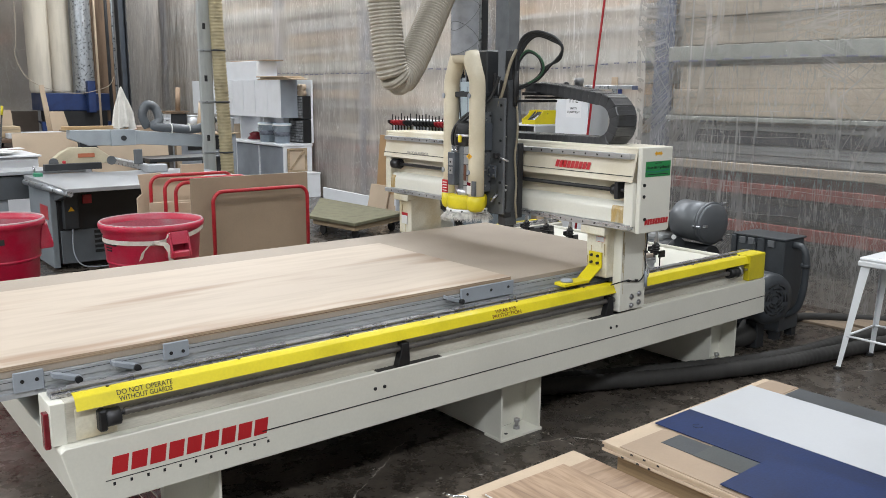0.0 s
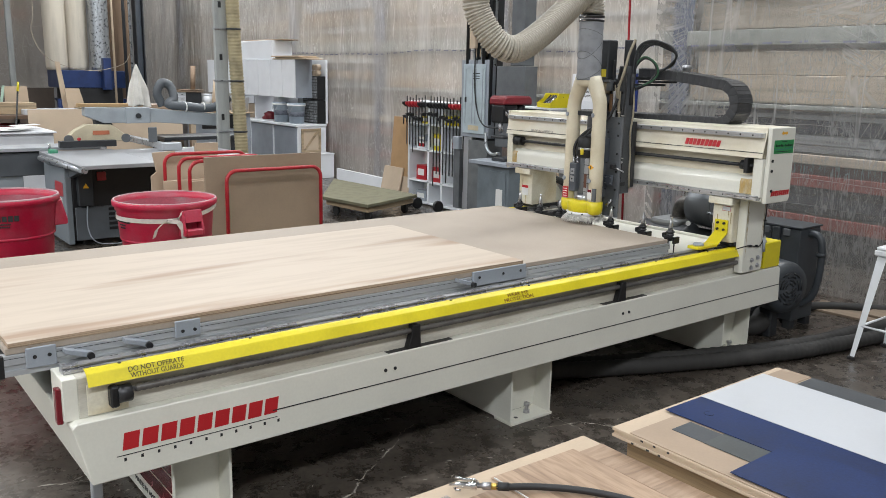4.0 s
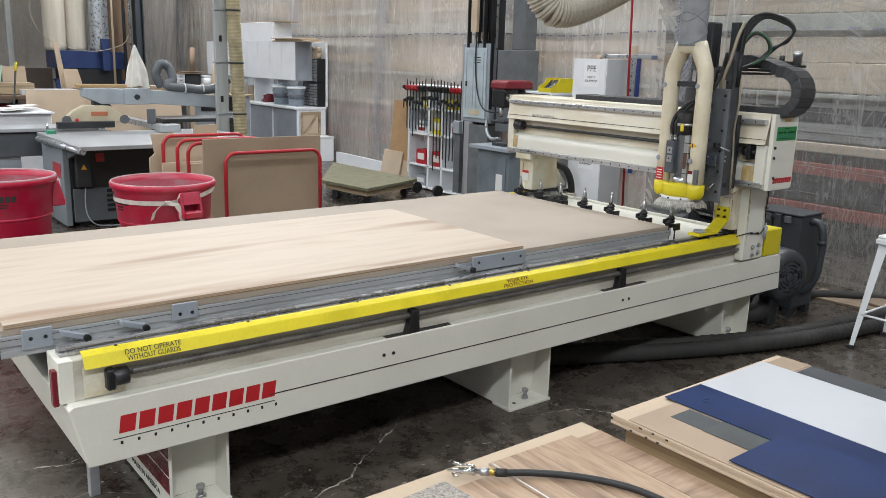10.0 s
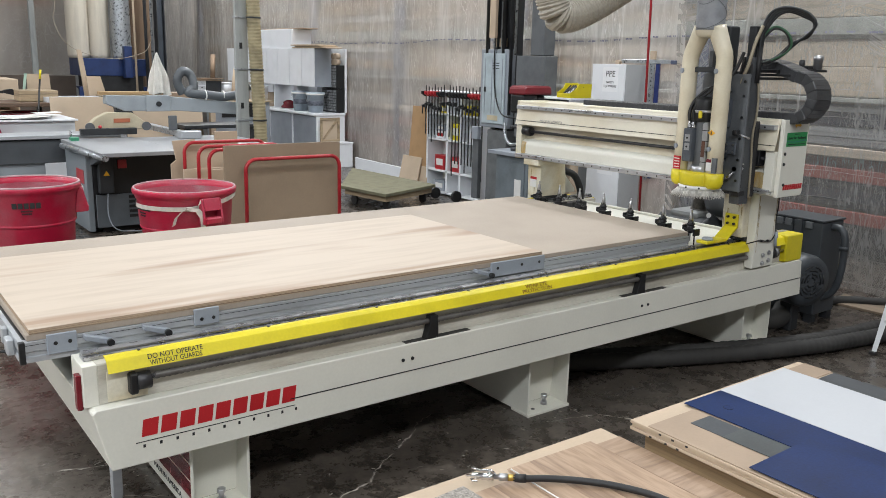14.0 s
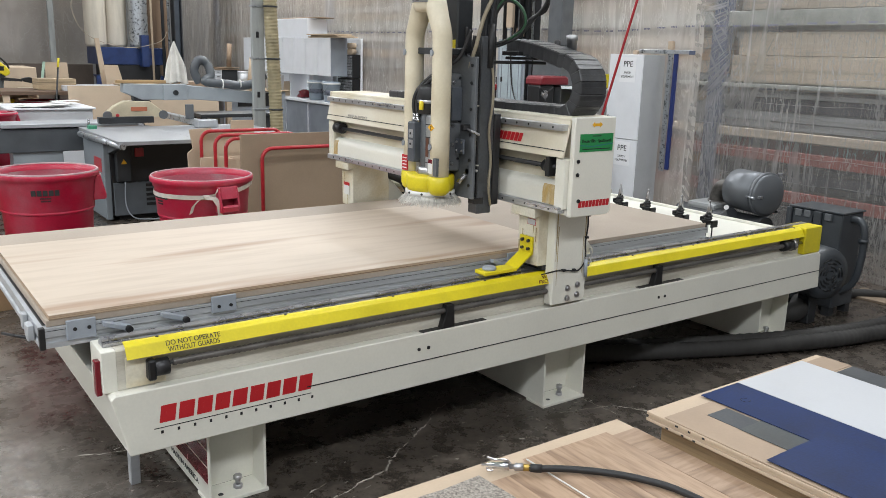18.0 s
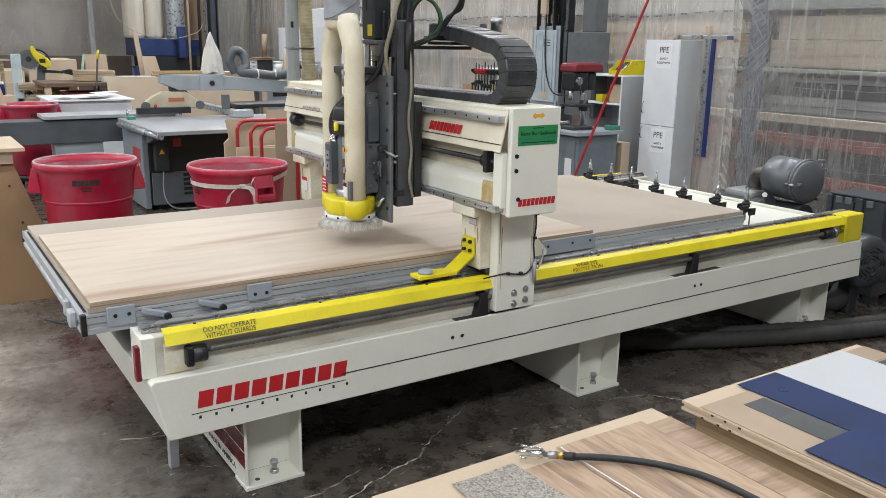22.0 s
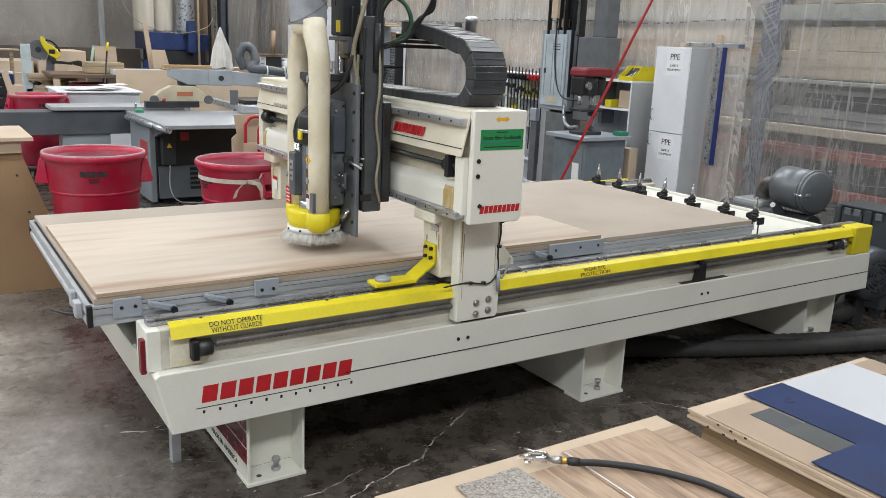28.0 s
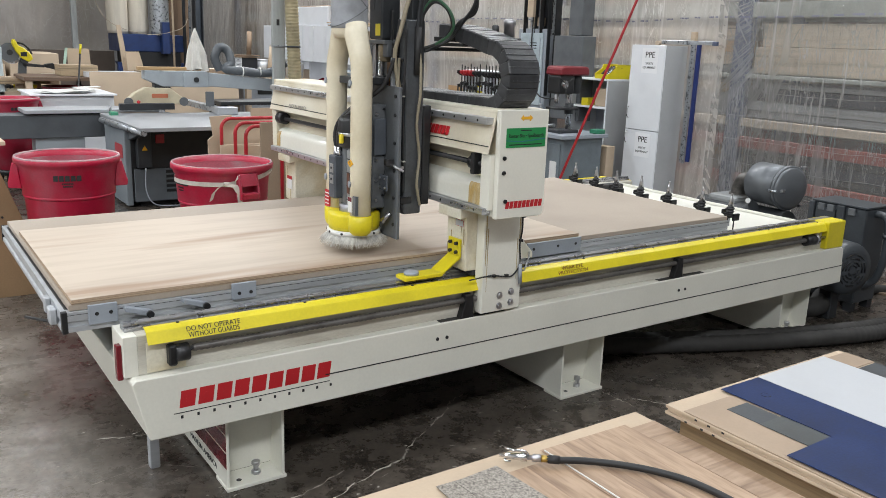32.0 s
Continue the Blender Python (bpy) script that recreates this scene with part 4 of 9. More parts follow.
for z in (1.14, 1.3, 1.44, 1.62, 1.74):
    cpart("plate_bolt", rod((-0.262, -0.115, z), (-0.27, -0.115, z), 0.007, 6), STEEL)
cpart("foot_block", box(-0.26, -0.2, -0.17, -0.12, 1.07, 1.1, 0.003), DARK_STEEL)

# ---- head: moves up and down on the carriage; its space starts at the brush's foot ----
head = part("router_head", lathe([(0.06, 0.13), (0.075, 0.16), (0.075, 0.56), (0.06, 0.6), (0.03, 0.62)], 0.05, 0.0, 20), MACHINE_GREY, router, "grey router spindle with ivory extraction pipes")
ORG[head] = Vector()


def hpart(name, bm, material, label=""):
    return part(name, bm, material, head, label)


for s in (-1, 1):
    y = 0.114 * s
    path = [(0, y, 0.12), (0, y, 0.4), (0, y, 0.79), (0, y * 0.985, 0.825), (0, y * 0.92, 0.855), (0, y * 0.76, 0.895), (0, y * 0.56, 0.945), (0, y * 0.4, 0.985)]
    pipe = hpart("extraction_pipe", sweep(path, [0.046] * 5 + [0.047, 0.05, 0.052], 20), PIPE, "ivory plastic extraction pipe stained by dust")
    foot = bmesh.new()
    for r, z in ((0.012, 0.092), (0.034, 0.097), (0.048, 0.11), (0.0545, 0.13), (0.0545, 0.182), (0.047, 0.186)):
        ring(foot, Vector((0, y, z)), Vector((1, 0, 0)), Vector((0, 1, 0)), r, 22)
    foot.verts.ensure_lookup_table()
    for a in range(5):
        for k in range(22):
            foot.faces.new([foot.verts[q] for q in (a * 22 + k, a * 22 + (k + 1) % 22, a * 22 + 22 + (k + 1) % 22, a * 22 + 22 + k)]).smooth = True
    foot.faces.new(foot.verts[:22][::-1])
    hpart("pipe_foot", foot, YELLOW, "rounded yellow pipe foot")
    for z in (0.322, 0.752):
        part("cap", rod((-0.042, y + 0.016, z), (-0.05, y + 0.018, z), 0.0145, 14), GREY_PAINT, pipe, "grey plug")
hpart("pipe_joint", lathe([(0.06, 0.935), (0.074, 0.955), (0.0765, 0.985), (0.075, 1.0)], 0.0, 0.0, 26), PIPE, "ivory collar where the two pipes meet")
hood = lathe([(0.1, 0.104), (0.112, 0.108), (0.117, 0.128), (0.117, 0.172), (0.112, 0.182), (0.07, 0.185)], 0.03, 0.0, 32)
hpart("hood", hood, YELLOW, "yellow dust hood ring")
hpart("hood_ring", lathe([(0.11, 0.086), (0.121, 0.086), (0.121, 0.106), (0.11, 0.106)], 0.03, 0.0, 32), PAPER, "pale ring with screws")
for k in range(10):
    a = radians(36 * k)
    hpart("ring_screw", rod((0.03 + 0.119 * math.cos(a), 0.119 * math.sin(a), 0.097), (0.03 + 0.124 * math.cos(a), 0.124 * math.sin(a), 0.097), 0.006, 6), BLACK_INK)
rnd = random.Random(4)
tufts = bmesh.new()
for k in range(520):
    a = 2 * math.pi * k / 520 + rnd.uniform(-0.01, 0.01)
    c, s_ = math.cos(a), math.sin(a)
    flare = 0.146 + rnd.uniform(-0.008, 0.012)
    rod((0.03 + 0.115 * c, 0.115 * s_, 0.09), (0.03 + flare * c, flare * s_, rnd.uniform(0.036, 0.054)), 0.0015, 3, tufts, 0.0007)
lathe([(0.112, 0.088), (0.13, 0.054), (0.126, 0.054), (0.108, 0.088)], 0.03, 0.0, 40, tufts)
tagged(hpart("brush_skirt", tufts, BRISTLE, "pale bristle skirt"), kind="stuff")
prof = []
for k in range(27):
    prof.append((0.0775 + (0.0012, 0.0, 0.0022)[k % 3] + 0.0015 * noise.noise(Vector((k * 0.7, 2.0, 0.0))), 0.975 + 0.0144 * k))
sleeve = hpart("duct_sleeve", lathe(prof, 0.0, 0.0, 30), GREY_DUCT, "grey taped duct sleeve")
for z, tilt in ((1.03, 0.05), (1.1, -0.06), (1.19, 0.08), (1.27, -0.03)):
    wrap = [(0.0795 * math.cos(radians(a)), 0.0795 * math.sin(radians(a)), z + tilt * math.cos(radians(a))) for a in range(0, 361, 15)]
    part("tape_edge", sweep(wrap, 0.0016, 5, None, False), MACHINE_GREY, sleeve, "edge of wound tape")
for z in (1.352, 1.378):
    part("hose_clamp", lathe([(0.079, z - 0.007), (0.083, z - 0.006), (0.083, z + 0.006), (0.079, z + 0.007)], 0.0, 0.0, 26), DARK_STEEL, sleeve, "dark steel hose clamp")
    part("clamp_screw", rod((-0.085, -0.03, z), (-0.085, 0.02, z), 0.008, 8), STEEL, sleeve)
SPINDLE_ALU = surface("spindle_alloy", (0.4, 0.41, 0.42), 0.36, 0.55, vary=0.12, scale=9)
BLUE_GREY = surface("blue_grey_casting", (0.085, 0.097, 0.115), 0.45, vary=0.14, scale=9)
hpart("spindle_body", box(-0.02, 0.06, -0.06, 0.062, 0.17, 0.47, 0.012, None, 2), SPINDLE_ALU, "pale alloy spindle body")
hpart("spindle_collar", lathe([(0.05, 0.165), (0.058, 0.17), (0.058, 0.215), (0.05, 0.22)], 0.02, 0.0, 24), STEEL)
for k, z in enumerate((0.24, 0.3, 0.36, 0.42)):
    hpart("body_groove", box(-0.0215, 0.061, -0.0612, 0.063, z, z + 0.004), DARK_STEEL)
hpart("rating_plate", box(-0.0225, -0.02, -0.05, -0.028, 0.27, 0.36), surface("brown_plate", (0.12, 0.05, 0.03), 0.4), "small brown rating plate")
term = hpart("terminal_box", box(-0.06, 0.0, 0.015, 0.075, 0.24, 0.43, 0.005), BLUE_GREY, "dark blue-grey terminal box")
for z in (0.305, 0.355):
    part("terminal_plate", box(-0.0625, -0.0602, 0.025, 0.06, z, z + 0.04, 0.001), SPINDLE_ALU, term, "bright cover plate")
    part("cover_screw", rod((-0.0625, 0.043, z + 0.02), (-0.0645, 0.043, z + 0.02), 0.006, 8), BLACK, term)
for gy in (0.03, 0.058):
    part("cable_gland", lathe([(0.013, 0.43), (0.013, 0.442), (0.0105, 0.444), (0.0105, 0.47)], -0.03, gy, 10), STEEL, term, "bright cable gland")
    hpart("spindle_cable", sweep(bend([(-0.03, gy, 0.465), (-0.034, gy + 0.004, 0.52), (-0.022, gy - 0.012, 0.58), (0.02, gy - 0.05, 0.64), (0.07, -0.06, 0.69), (0.12, -0.1, 0.75), (0.15, -0.13, 0.86)]), 0.0095, 10), RUBBER, "black spindle cable")
hpart("motor_band", lathe([(0.058, 0.47), (0.062, 0.474), (0.062, 0.585), (0.055, 0.6), (0.03, 0.61)], 0.02, 0.0, 26), BLACK, "black motor end with a bright strap")
hpart("motor_strap", lathe([(0.0625, 0.52), (0.0645, 0.521), (0.0645, 0.534), (0.0625, 0.535)], 0.02, 0.0, 26), STEEL)
hpart("oiler", lathe([(0.009, 0.49), (0.011, 0.493), (0.011, 0.525), (0.007, 0.53)], -0.046, -0.02, 12), STICK_YELLOW, "small yellow lubricator")
hpart("drive_box", box(0.07, 0.14, -0.085, 0.06, 0.2, 0.66, 0.006), MACHINE_GREY, "grey spindle housing")
for z in (0.24, 0.33, 0.42, 0.52, 0.62):
    hpart("housing_bolt", rod((0.09, -0.085, z), (0.09, -0.093, z), 0.0075, 6), STEEL)
    hpart("housing_bolt", rod((0.125, -0.085, z + 0.02), (0.125, -0.092, z + 0.02), 0.006, 6), BLACK)
hpart("housing_step", box(0.075, 0.135, -0.1, -0.085, 0.44, 0.6, 0.004), BLUE_GREY)
hpart("slide_plate", box(0.14, 0.157, -0.19, 0.12, 0.075, 0.74, 0.003), MACHINE_GREY, "worn grey slide plate")
for z in (0.14, 0.26, 0.38, 0.5, 0.62, 0.7):
    hpart("plate_screw", rod((0.139, -0.165, z), (0.134, -0.165, z), 0.008, 8), BLACK)
jack = hpart("air_bracket", box(0.098, 0.106, -0.17, -0.1, 0.29, 0.36, 0.003), BLUE_GREY, "dark bracket with four screws")
for by in (-0.155, -0.115):
    for bz in (0.305, 0.345):
        part("screw", rod((0.098, by, bz), (0.092, by, bz), 0.006, 6), STEEL, jack)
hpart("clevis", box(0.1, 0.14, -0.165, -0.135, 0.4, 0.43, 0.004), DARK_STEEL)
hpart("push_rod", rod((0.12, -0.155, 0.41), (0.15, -0.22, 0.385), 0.006, 8), STEEL)
hpart("foot_clevis", rod((0.1, -0.13, 0.15), (0.13, -0.15, 0.19), 0.012, 10), STEEL)
hpart("pipe_strap", box(-0.01, 0.15, -0.085, 0.085, 0.745, 0.775, 0.003), CHARCOAL)
hpart("pipe_label", box(-0.0475, -0.0425, 0.09, 0.138, 0.19, 0.265), RED_LETTER, "red warning label")
for k in range(4):
    hpart("label_line", box(-0.0482, -0.0474, 0.096, 0.132, 0.2 + 0.016 * k, 0.205 + 0.016 * k), PAPER)
hpart("pipe_label", box(-0.0475, -0.0425, -0.122, -0.088, 0.2, 0.268), PAPER, "white printed label")
hpart("label_head", box(-0.0481, -0.0474, -0.121, -0.089, 0.248, 0.267), DARK_RED)
hpart("pipe_label", box(-0.0445, -0.03, -0.151, -0.123, 0.19, 0.275), MACHINE_GREY, "grey tape patch")
hpart("diamond_sticker", prism([(-0.13, 0.414), (-0.105, 0.43), (-0.08, 0.414), (-0.105, 0.398)], "x", -0.0478, -0.044), STICK, "amber diamond sticker")
hpart("sticker_cross", box(-0.0485, -0.0477, -0.108, -0.102, 0.405, 0.423), BLACK_INK)
hpart("tool", lathe([(0.006, 0.03), (0.006, 0.06), (0.03, 0.07), (0.03, 0.13)], 0.045, 0.0, 10), STEEL)

# bundle that arches from the lift down to the chain
bundle = part("cable_sleeve", rod((-0.19, -0.165, 1.7), (-0.19, -0.168, 1.9), 0.016, 10), RUBBER, router, "black cable bundle arching from the lift to the chain")
ORG[bundle] = Vector()
for k in range(4):
    o = 0.0075 * k
    pts = [(-0.19 + o, -0.165, 1.75), (-0.19 + o, -0.17, 1.95), (-0.17 + o, -0.19 - o, 2.075 - o), (-0.14 + o, -0.27, 2.115 - o), (-0.11 + o, -0.38 + o, 2.085 - o), (-0.08 + o, -0.42 + o, 2.03), (-0.06 + o, -0.385 + o, 1.985 - o), (-0.05, -0.3 + o, 1.925), (-0.06, -0.225 + o, 1.855), (-0.1, -0.18 + o, 1.82), (-0.15, -0.165 + o, 1.8)]
    part("cable_loop", sweep(bend(pts), 0.0075, 9), RUBBER if k % 2 else CHARCOAL, bundle)
for k in range(2):
    o = 0.012 * k
    pts = [(-0.18, -0.15, 1.84), (-0.17, -0.17, 1.94 + o), (-0.15, -0.22, 2.0 + o), (-0.12, -0.27 - o, 1.98), (-0.1, -0.29 - o, 1.92), (-0.1, -0.26 - o, 1.87), (-0.12, -0.2, 1.83), (-0.16, -0.16, 1.81)]
    part("cable_loop", sweep(bend(pts), 0.0065, 8), CABLE_GREEN if k else RUBBER, bundle)

# ---- energy chain: links that run round a bend ----
LINKS, PITCH, BEND = 49, 0.045, 0.118
links, link_meshes = [], []
for k in range(LINKS):
    if k < 2:
        bm, lift_ = bmesh.new(), 0.0012 * k
        for sx in (-0.08, 0.072):
            box(sx - 0.0015 * k, sx + 0.008 + 0.0015 * k, -0.026, 0.026, -0.0295 - lift_, 0.0295 + lift_, 0.003, bm)
        box(-0.078, 0.078, -0.0275, 0.0275, 0.0262, 0.0312 + lift_, 0.002, bm)
        box(-0.078, 0.078, -0.019, 0.019, -0.0312 - lift_, -0.0262, 0.002, bm)
        box(-0.079, 0.079, -0.003, 0.003, 0.0312, 0.0335, 0.001, bm)
        ob = part("chain_link", bm, CHAIN, router)
        link_meshes.append(ob.data)
    else:
        ob = new("chain_link", link_meshes[k % 2])
        ob.parent = router
    links.append(ob)


def chain_pose(s, yc):
    """Place of a link s metres along the chain from the carriage: y, z and turn about x."""
    top, start = 1.82, yc - 0.1
    total = LINKS * PITCH
    fixed = 1.25
    run = (total - math.pi * BEND - (fixed - start)) / 2
    yb = start - run
    if s < run:
        drop = 0.062 * (s / max(run, 0.05)) ** 1.5
        return start - s, top - drop, math.degrees(math.atan(0.093 / max(run, 0.15) * (s / max(run, 0.05)) ** 0.5))
    s2 = s - run
    if s2 < math.pi * BEND:
        a = s2 / BEND
        k = a / math.pi
        return yb - BEND * math.sin(a), top - 0.062 - BEND + BEND * math.cos(a) + 0.02 * k * 0, math.degrees(a)
    return yb + (s2 - math.pi * BEND), top - 0.062 - 2 * BEND, 180.0

# ---- hoses from above ----
HOSE_PITCH, HOSE_COUNT = 0.034, 84
hose_drop = solid("hose_trolley_pipe", rod((0, 0, 0), (0, 0, 3.6), 0.095, 18), GALV, "galvanised pipe running on a ceiling trolley", "duct")
hose_rings = []
flex = thing("extraction_hose", "beige ribbed extraction hose hanging above the router head", "hose", at=(0, 0, 0))
ring_mesh = None
for k in range(HOSE_COUNT):
    if ring_mesh is None:
        prof = [(0.07, -0.0225), (0.0715, -0.017), (0.0785, -0.0125), (0.0805, -0.0085), (0.0785, -0.0045), (0.072, 0.0), (0.0785, 0.0045), (0.0805, 0.0085), (0.0785, 0.0125), (0.0715, 0.017), (0.07, 0.0225)]
        ob = part("hose_ring", lathe(prof, 0, 0, 24), FLEX, flex)
        ring_mesh = ob.data
    else:
        ob = new("hose_ring", ring_mesh)
        ob.parent = flex
    hose_rings.append(ob)
air_line = solid("air_line", rod((0, 0, 2.75), (0, 0, -4.5), 0.011, 8), CART_RED, "red rubber air line hanging slantwise from the ceiling", "air hose")


def smooth(points, n=8):
    """A soft curve through the points."""
    pts, out = [Vector(p) for p in points], []
    for i in range(len(pts) - 1):
        a, b, c, e = pts[max(i - 1, 0)], pts[i], pts[i + 1], pts[min(i + 2, len(pts) - 1)]
        for k in range(n):
            t = k / n
            out.append(0.5 * ((2 * b) + (c - a) * t + (2 * a - 5 * b + 4 * c - e) * t * t + (3 * b - a - 3 * c + e) * t ** 3))
    return out + [pts[-1]]


# ---- board stack and veneer table beside the camera ----
stack = thing("board_stack", "stack of fibreboard sheets on a low pallet", "board stack", at=(2.6, -2.25, 0))
CARD = surface("corrugated_card", (0.36, 0.24, 0.13), 0.85, vary=0.12, scale=4, stretch=(1, 1, 30))
for py in (-1.2, -2.25, -3.3):
    part("pallet_runner", box(2.08, 3.15, py - 0.06, py + 0.06, 0.0, 0.1, 0.004), KRAFT, stack)
part("packing_layer", box(2.035, 3.19, -3.43, -1.075, 0.1, 0.361, 0.003), CARD, stack, "brown cardboard packing")
for k in range(3):
    z = 0.362 + 0.0134 * k
    part("board", box(1.985 + 0.006 * (k % 2), 3.215 - 0.004 * k, -3.47, -1.035 - 0.006 * (k % 2), z, z + 0.0124, 0.0012), KRAFT, stack)
for k, ny in enumerate((-1.14, -1.185, -1.215, -1.245, -1.27, -1.31)):
    part("edge_mark", box(1.9838, 1.9866, ny - 0.006, ny + 0.006, 0.3635 + 0.0268 * (k % 2), 0.3705 + 0.0268 * (k % 2)), BLACK_INK, stack)
TOPZ = 0.402
TAN_BOARD = surface("tan_hardboard", (0.37, 0.275, 0.195), 0.6, vary=0.07, scale=3, bump=0.02)
solid("tan_board", box(1.99, 2.9, -3.2, -1.12, TOPZ, TOPZ + 0.004, 0.001), TAN_BOARD, "thin tan board lying on the stack", "board")
solid("slate_laminate", box(2.15, 2.275, -1.36, -1.2, TOPZ + 0.0045, TOPZ + 0.0062, 0.0004), SLATE, "dark slate laminate offcut on the board stack", "laminate sheet", "laminate sheets")
solid("slate_laminate", box(2.145, 2.285, -2.4, -1.352, TOPZ + 0.0065, TOPZ + 0.008, 0.0004), surface("green_slate_laminate", (0.06, 0.068, 0.07), 0.42, vary=0.2, scale=5), "greenish slate laminate offcut on the board stack", "laminate sheet", "laminate sheets")
solid("slate_laminate", box(3.045, 3.2, -2.4, -1.22, TOPZ + 0.0005, TOPZ + 0.003, 0.0005), SLATE, "dark slate laminate strip beside the white sheet", "laminate sheet", "laminate sheets")
solid("tan_board", box(3.035, 3.205, -1.21, -1.07, TOPZ + 0.0005, TOPZ + 0.003, 0.0005), TAN_BOARD, "brown board strip beside the white sheet", "board")
ob = solid("navy_laminate", box(-0.125, 0.25, -0.9, 0.9, 0, 0.0022, 0.0005), BLUE, "navy blue laminate sheet under the white sheet", "laminate sheet", "laminate sheets")
ob.matrix_basis = pose(2.41, -1.965, TOPZ + 0.0085)
ob = solid("navy_laminate", box(-0.2, 0.2, -0.7, 0.7, 0, 0.0022, 0.0005), BLUE, "navy blue laminate offcut on the board stack", "laminate sheet", "laminate sheets")
ob.matrix_basis = pose(2.21, -2.26, TOPZ + 0.0112, 0, 0, 0.6)
ob = solid("chalk_mark", sweep(bend([(2.4 + 0.02 * math.cos(a), -1.2 + 0.02 * math.sin(a), TOPZ + 0.011) for a in (0.3, 1.2, 2.1, 3.0, 3.9, 4.8, 5.6)], 3), 0.0012, 5), BLACK_INK, "small drawn ring on the navy laminate", "mark")
solid("white_laminate_sheet", box(2.535, 3.03, -2.7, -1.065, TOPZ + 0.0115, TOPZ + 0.0135, 0.0005), WHITE, "glossy white laminate sheet on the board stack", "laminate sheet", "laminate sheets")

bench = thing("veneer_table", "low worktop covered with walnut veneer sheets", "low table", at=(1.3, -2.0, 0))
part("top_board", box(0.66, 1.975, -3.4, -0.892, 0.285, 0.313, 0.002), KRAFT, bench, "raw brown board worktop")
for lx, ly in ((0.75, -1.05), (1.88, -1.05), (0.75, -2.3), (1.88, -2.3)):
    part("leg", box(lx - 0.04, lx + 0.04, ly - 0.04, ly + 0.04, 0, 0.285, 0.004), KRAFT, bench)
for x0, x1, y1, l, a, z, m in ((1.4, 1.835, -0.958, 1.5, -1.2, 0.3185, WALNUT), (1.84, 1.972, -0.995, 1.5, -0.8, 0.3145, WALNUT_CROSS), (1.03, 1.405, -1.02, 1.4, -0.6, 0.3145, WALNUT), (0.72, 1.04, -1.1, 1.3, 0.8, 0.3155, WALNUT_CROSS)):
    v = thing("walnut_veneer_sheet", "walnut veneer sheet with visible plank joints on the low table", "veneer sheet", "veneer sheets")
    n = max(1, round((x1 - x0) / 0.11)) if m is WALNUT else 1
    for k in range(n):
        w = (x1 - x0) / n
        part("plank", box(x0 + k * w + 0.0004, x0 + (k + 1) * w - 0.0004, -l, 0, 0, 0.0016), m, v, org=(0.37 * k, -0.61 * k, 0)).location = (0.37 * k, -0.61 * k, 0)
    if m is WALNUT_CROSS:
        for k in range(7):
            part("plank", box(x0, x1, -0.18 * (k + 1) + 0.0006, -0.18 * k, 0.0016, 0.0021), m, v, org=(0.9 * k, 0.3, 0)).location = (0.9 * k, 0.3, 0)
    v.matrix_basis = Matrix.Translation((x0, y1, z)) @ Matrix.Rotation(radians(a), 4, "Z") @ Matrix.Translation((-x0, 0, 0))
SPECK = surface("speckled_laminate", (0.45, 0.41, 0.36), 0.5, vary=0.45, scale=70, fine=140, second=(0.2, 0.17, 0.15))
for x, y, w, l, a, z in ((1.1, -1.16, 0.19, 0.36, 4, 0.323), (0.98, -1.13, 0.13, 0.3, -3, 0.3205)):
    ob = solid("laminate_sample", box(-w / 2, w / 2, -l / 2, l / 2, 0, 0.0022), SPECK, "grey speckled laminate sample on the low table", "laminate sample", "laminate samples")
    ob.matrix_basis = pose(x, y, z, 0, 0, a)
solid("edge_strip", sweep([(1.408, -0.972, 0.323), (1.405, -1.3, 0.323), (1.4, -1.9, 0.323)], 0.003, 6), PAPER, "thin pale edging strip on the low table", "strip")
gun = thing("air_gun", "chrome air blow gun with a black hose", "air gun", at=(1.28, -1.0, 0.33))
CHROME = surface("chrome", (0.75, 0.76, 0.78), 0.14, 1.0, vary=0.05)
BRASS = surface("brass", (0.6, 0.42, 0.12), 0.3, 1.0, vary=0.1)
d = Vector((0.15, -0.13, 0)).normalized()
p0 = Vector((1.215, -0.945, 0.345))
part("barrel", sweep([p0, p0 + d * 0.02, p0 + d * 0.022, p0 + d * 0.075, p0 + d * 0.08, p0 + d * 0.1], [0.006, 0.006, 0.012, 0.013, 0.017, 0.016], 12), CHROME, gun)
part("lever", sweep([p0 + d * 0.02 + Vector((0, 0, 0.03)), p0 + d * 0.05 + Vector((0, 0, 0.022)), p0 + d * 0.09 + Vector((0, 0, 0.024)), p0 + d * 0.105 + Vector((0, 0, 0.01))], 0.005, 8), CHROME, gun)
part("hook", sweep([p0 + d * 0.02 + Vector((0, 0, -0.012)), p0 + d * 0.025 + Vector((-0.01, -0.012, -0.014)), p0 + d * 0.045 + Vector((-0.012, -0.012, -0.012))], 0.004, 6), CHROME, gun)
part("coupler", sweep([p0 + d * 0.1, p0 + d * 0.118, p0 + d * 0.12, p0 + d * 0.15], [0.009, 0.009, 0.014, 0.014], 12), STEEL, gun)
part("fitting", sweep([p0 + d * 0.15, p0 + d * 0.175], [0.013, 0.013], 8), BRASS, gun)
hp = [p0 + d * 0.17, p0 + d * 0.21, Vector((1.46, -1.13, 0.34)), Vector((1.56, -1.22, 0.338)), Vector((1.64, -1.33, 0.337)), Vector((1.69, -1.47, 0.337)), Vector((1.7, -1.75, 0.337)), Vector((1.68, -2.4, 0.337))]
part("hose", sweep(smooth(hp, 5), 0.0125, 12), RUBBER, gun, "black rubber hose")
part("collar", sweep([p0 + d * 0.175, p0 + d * 0.215], 0.0155, 10), RUBBER, gun)

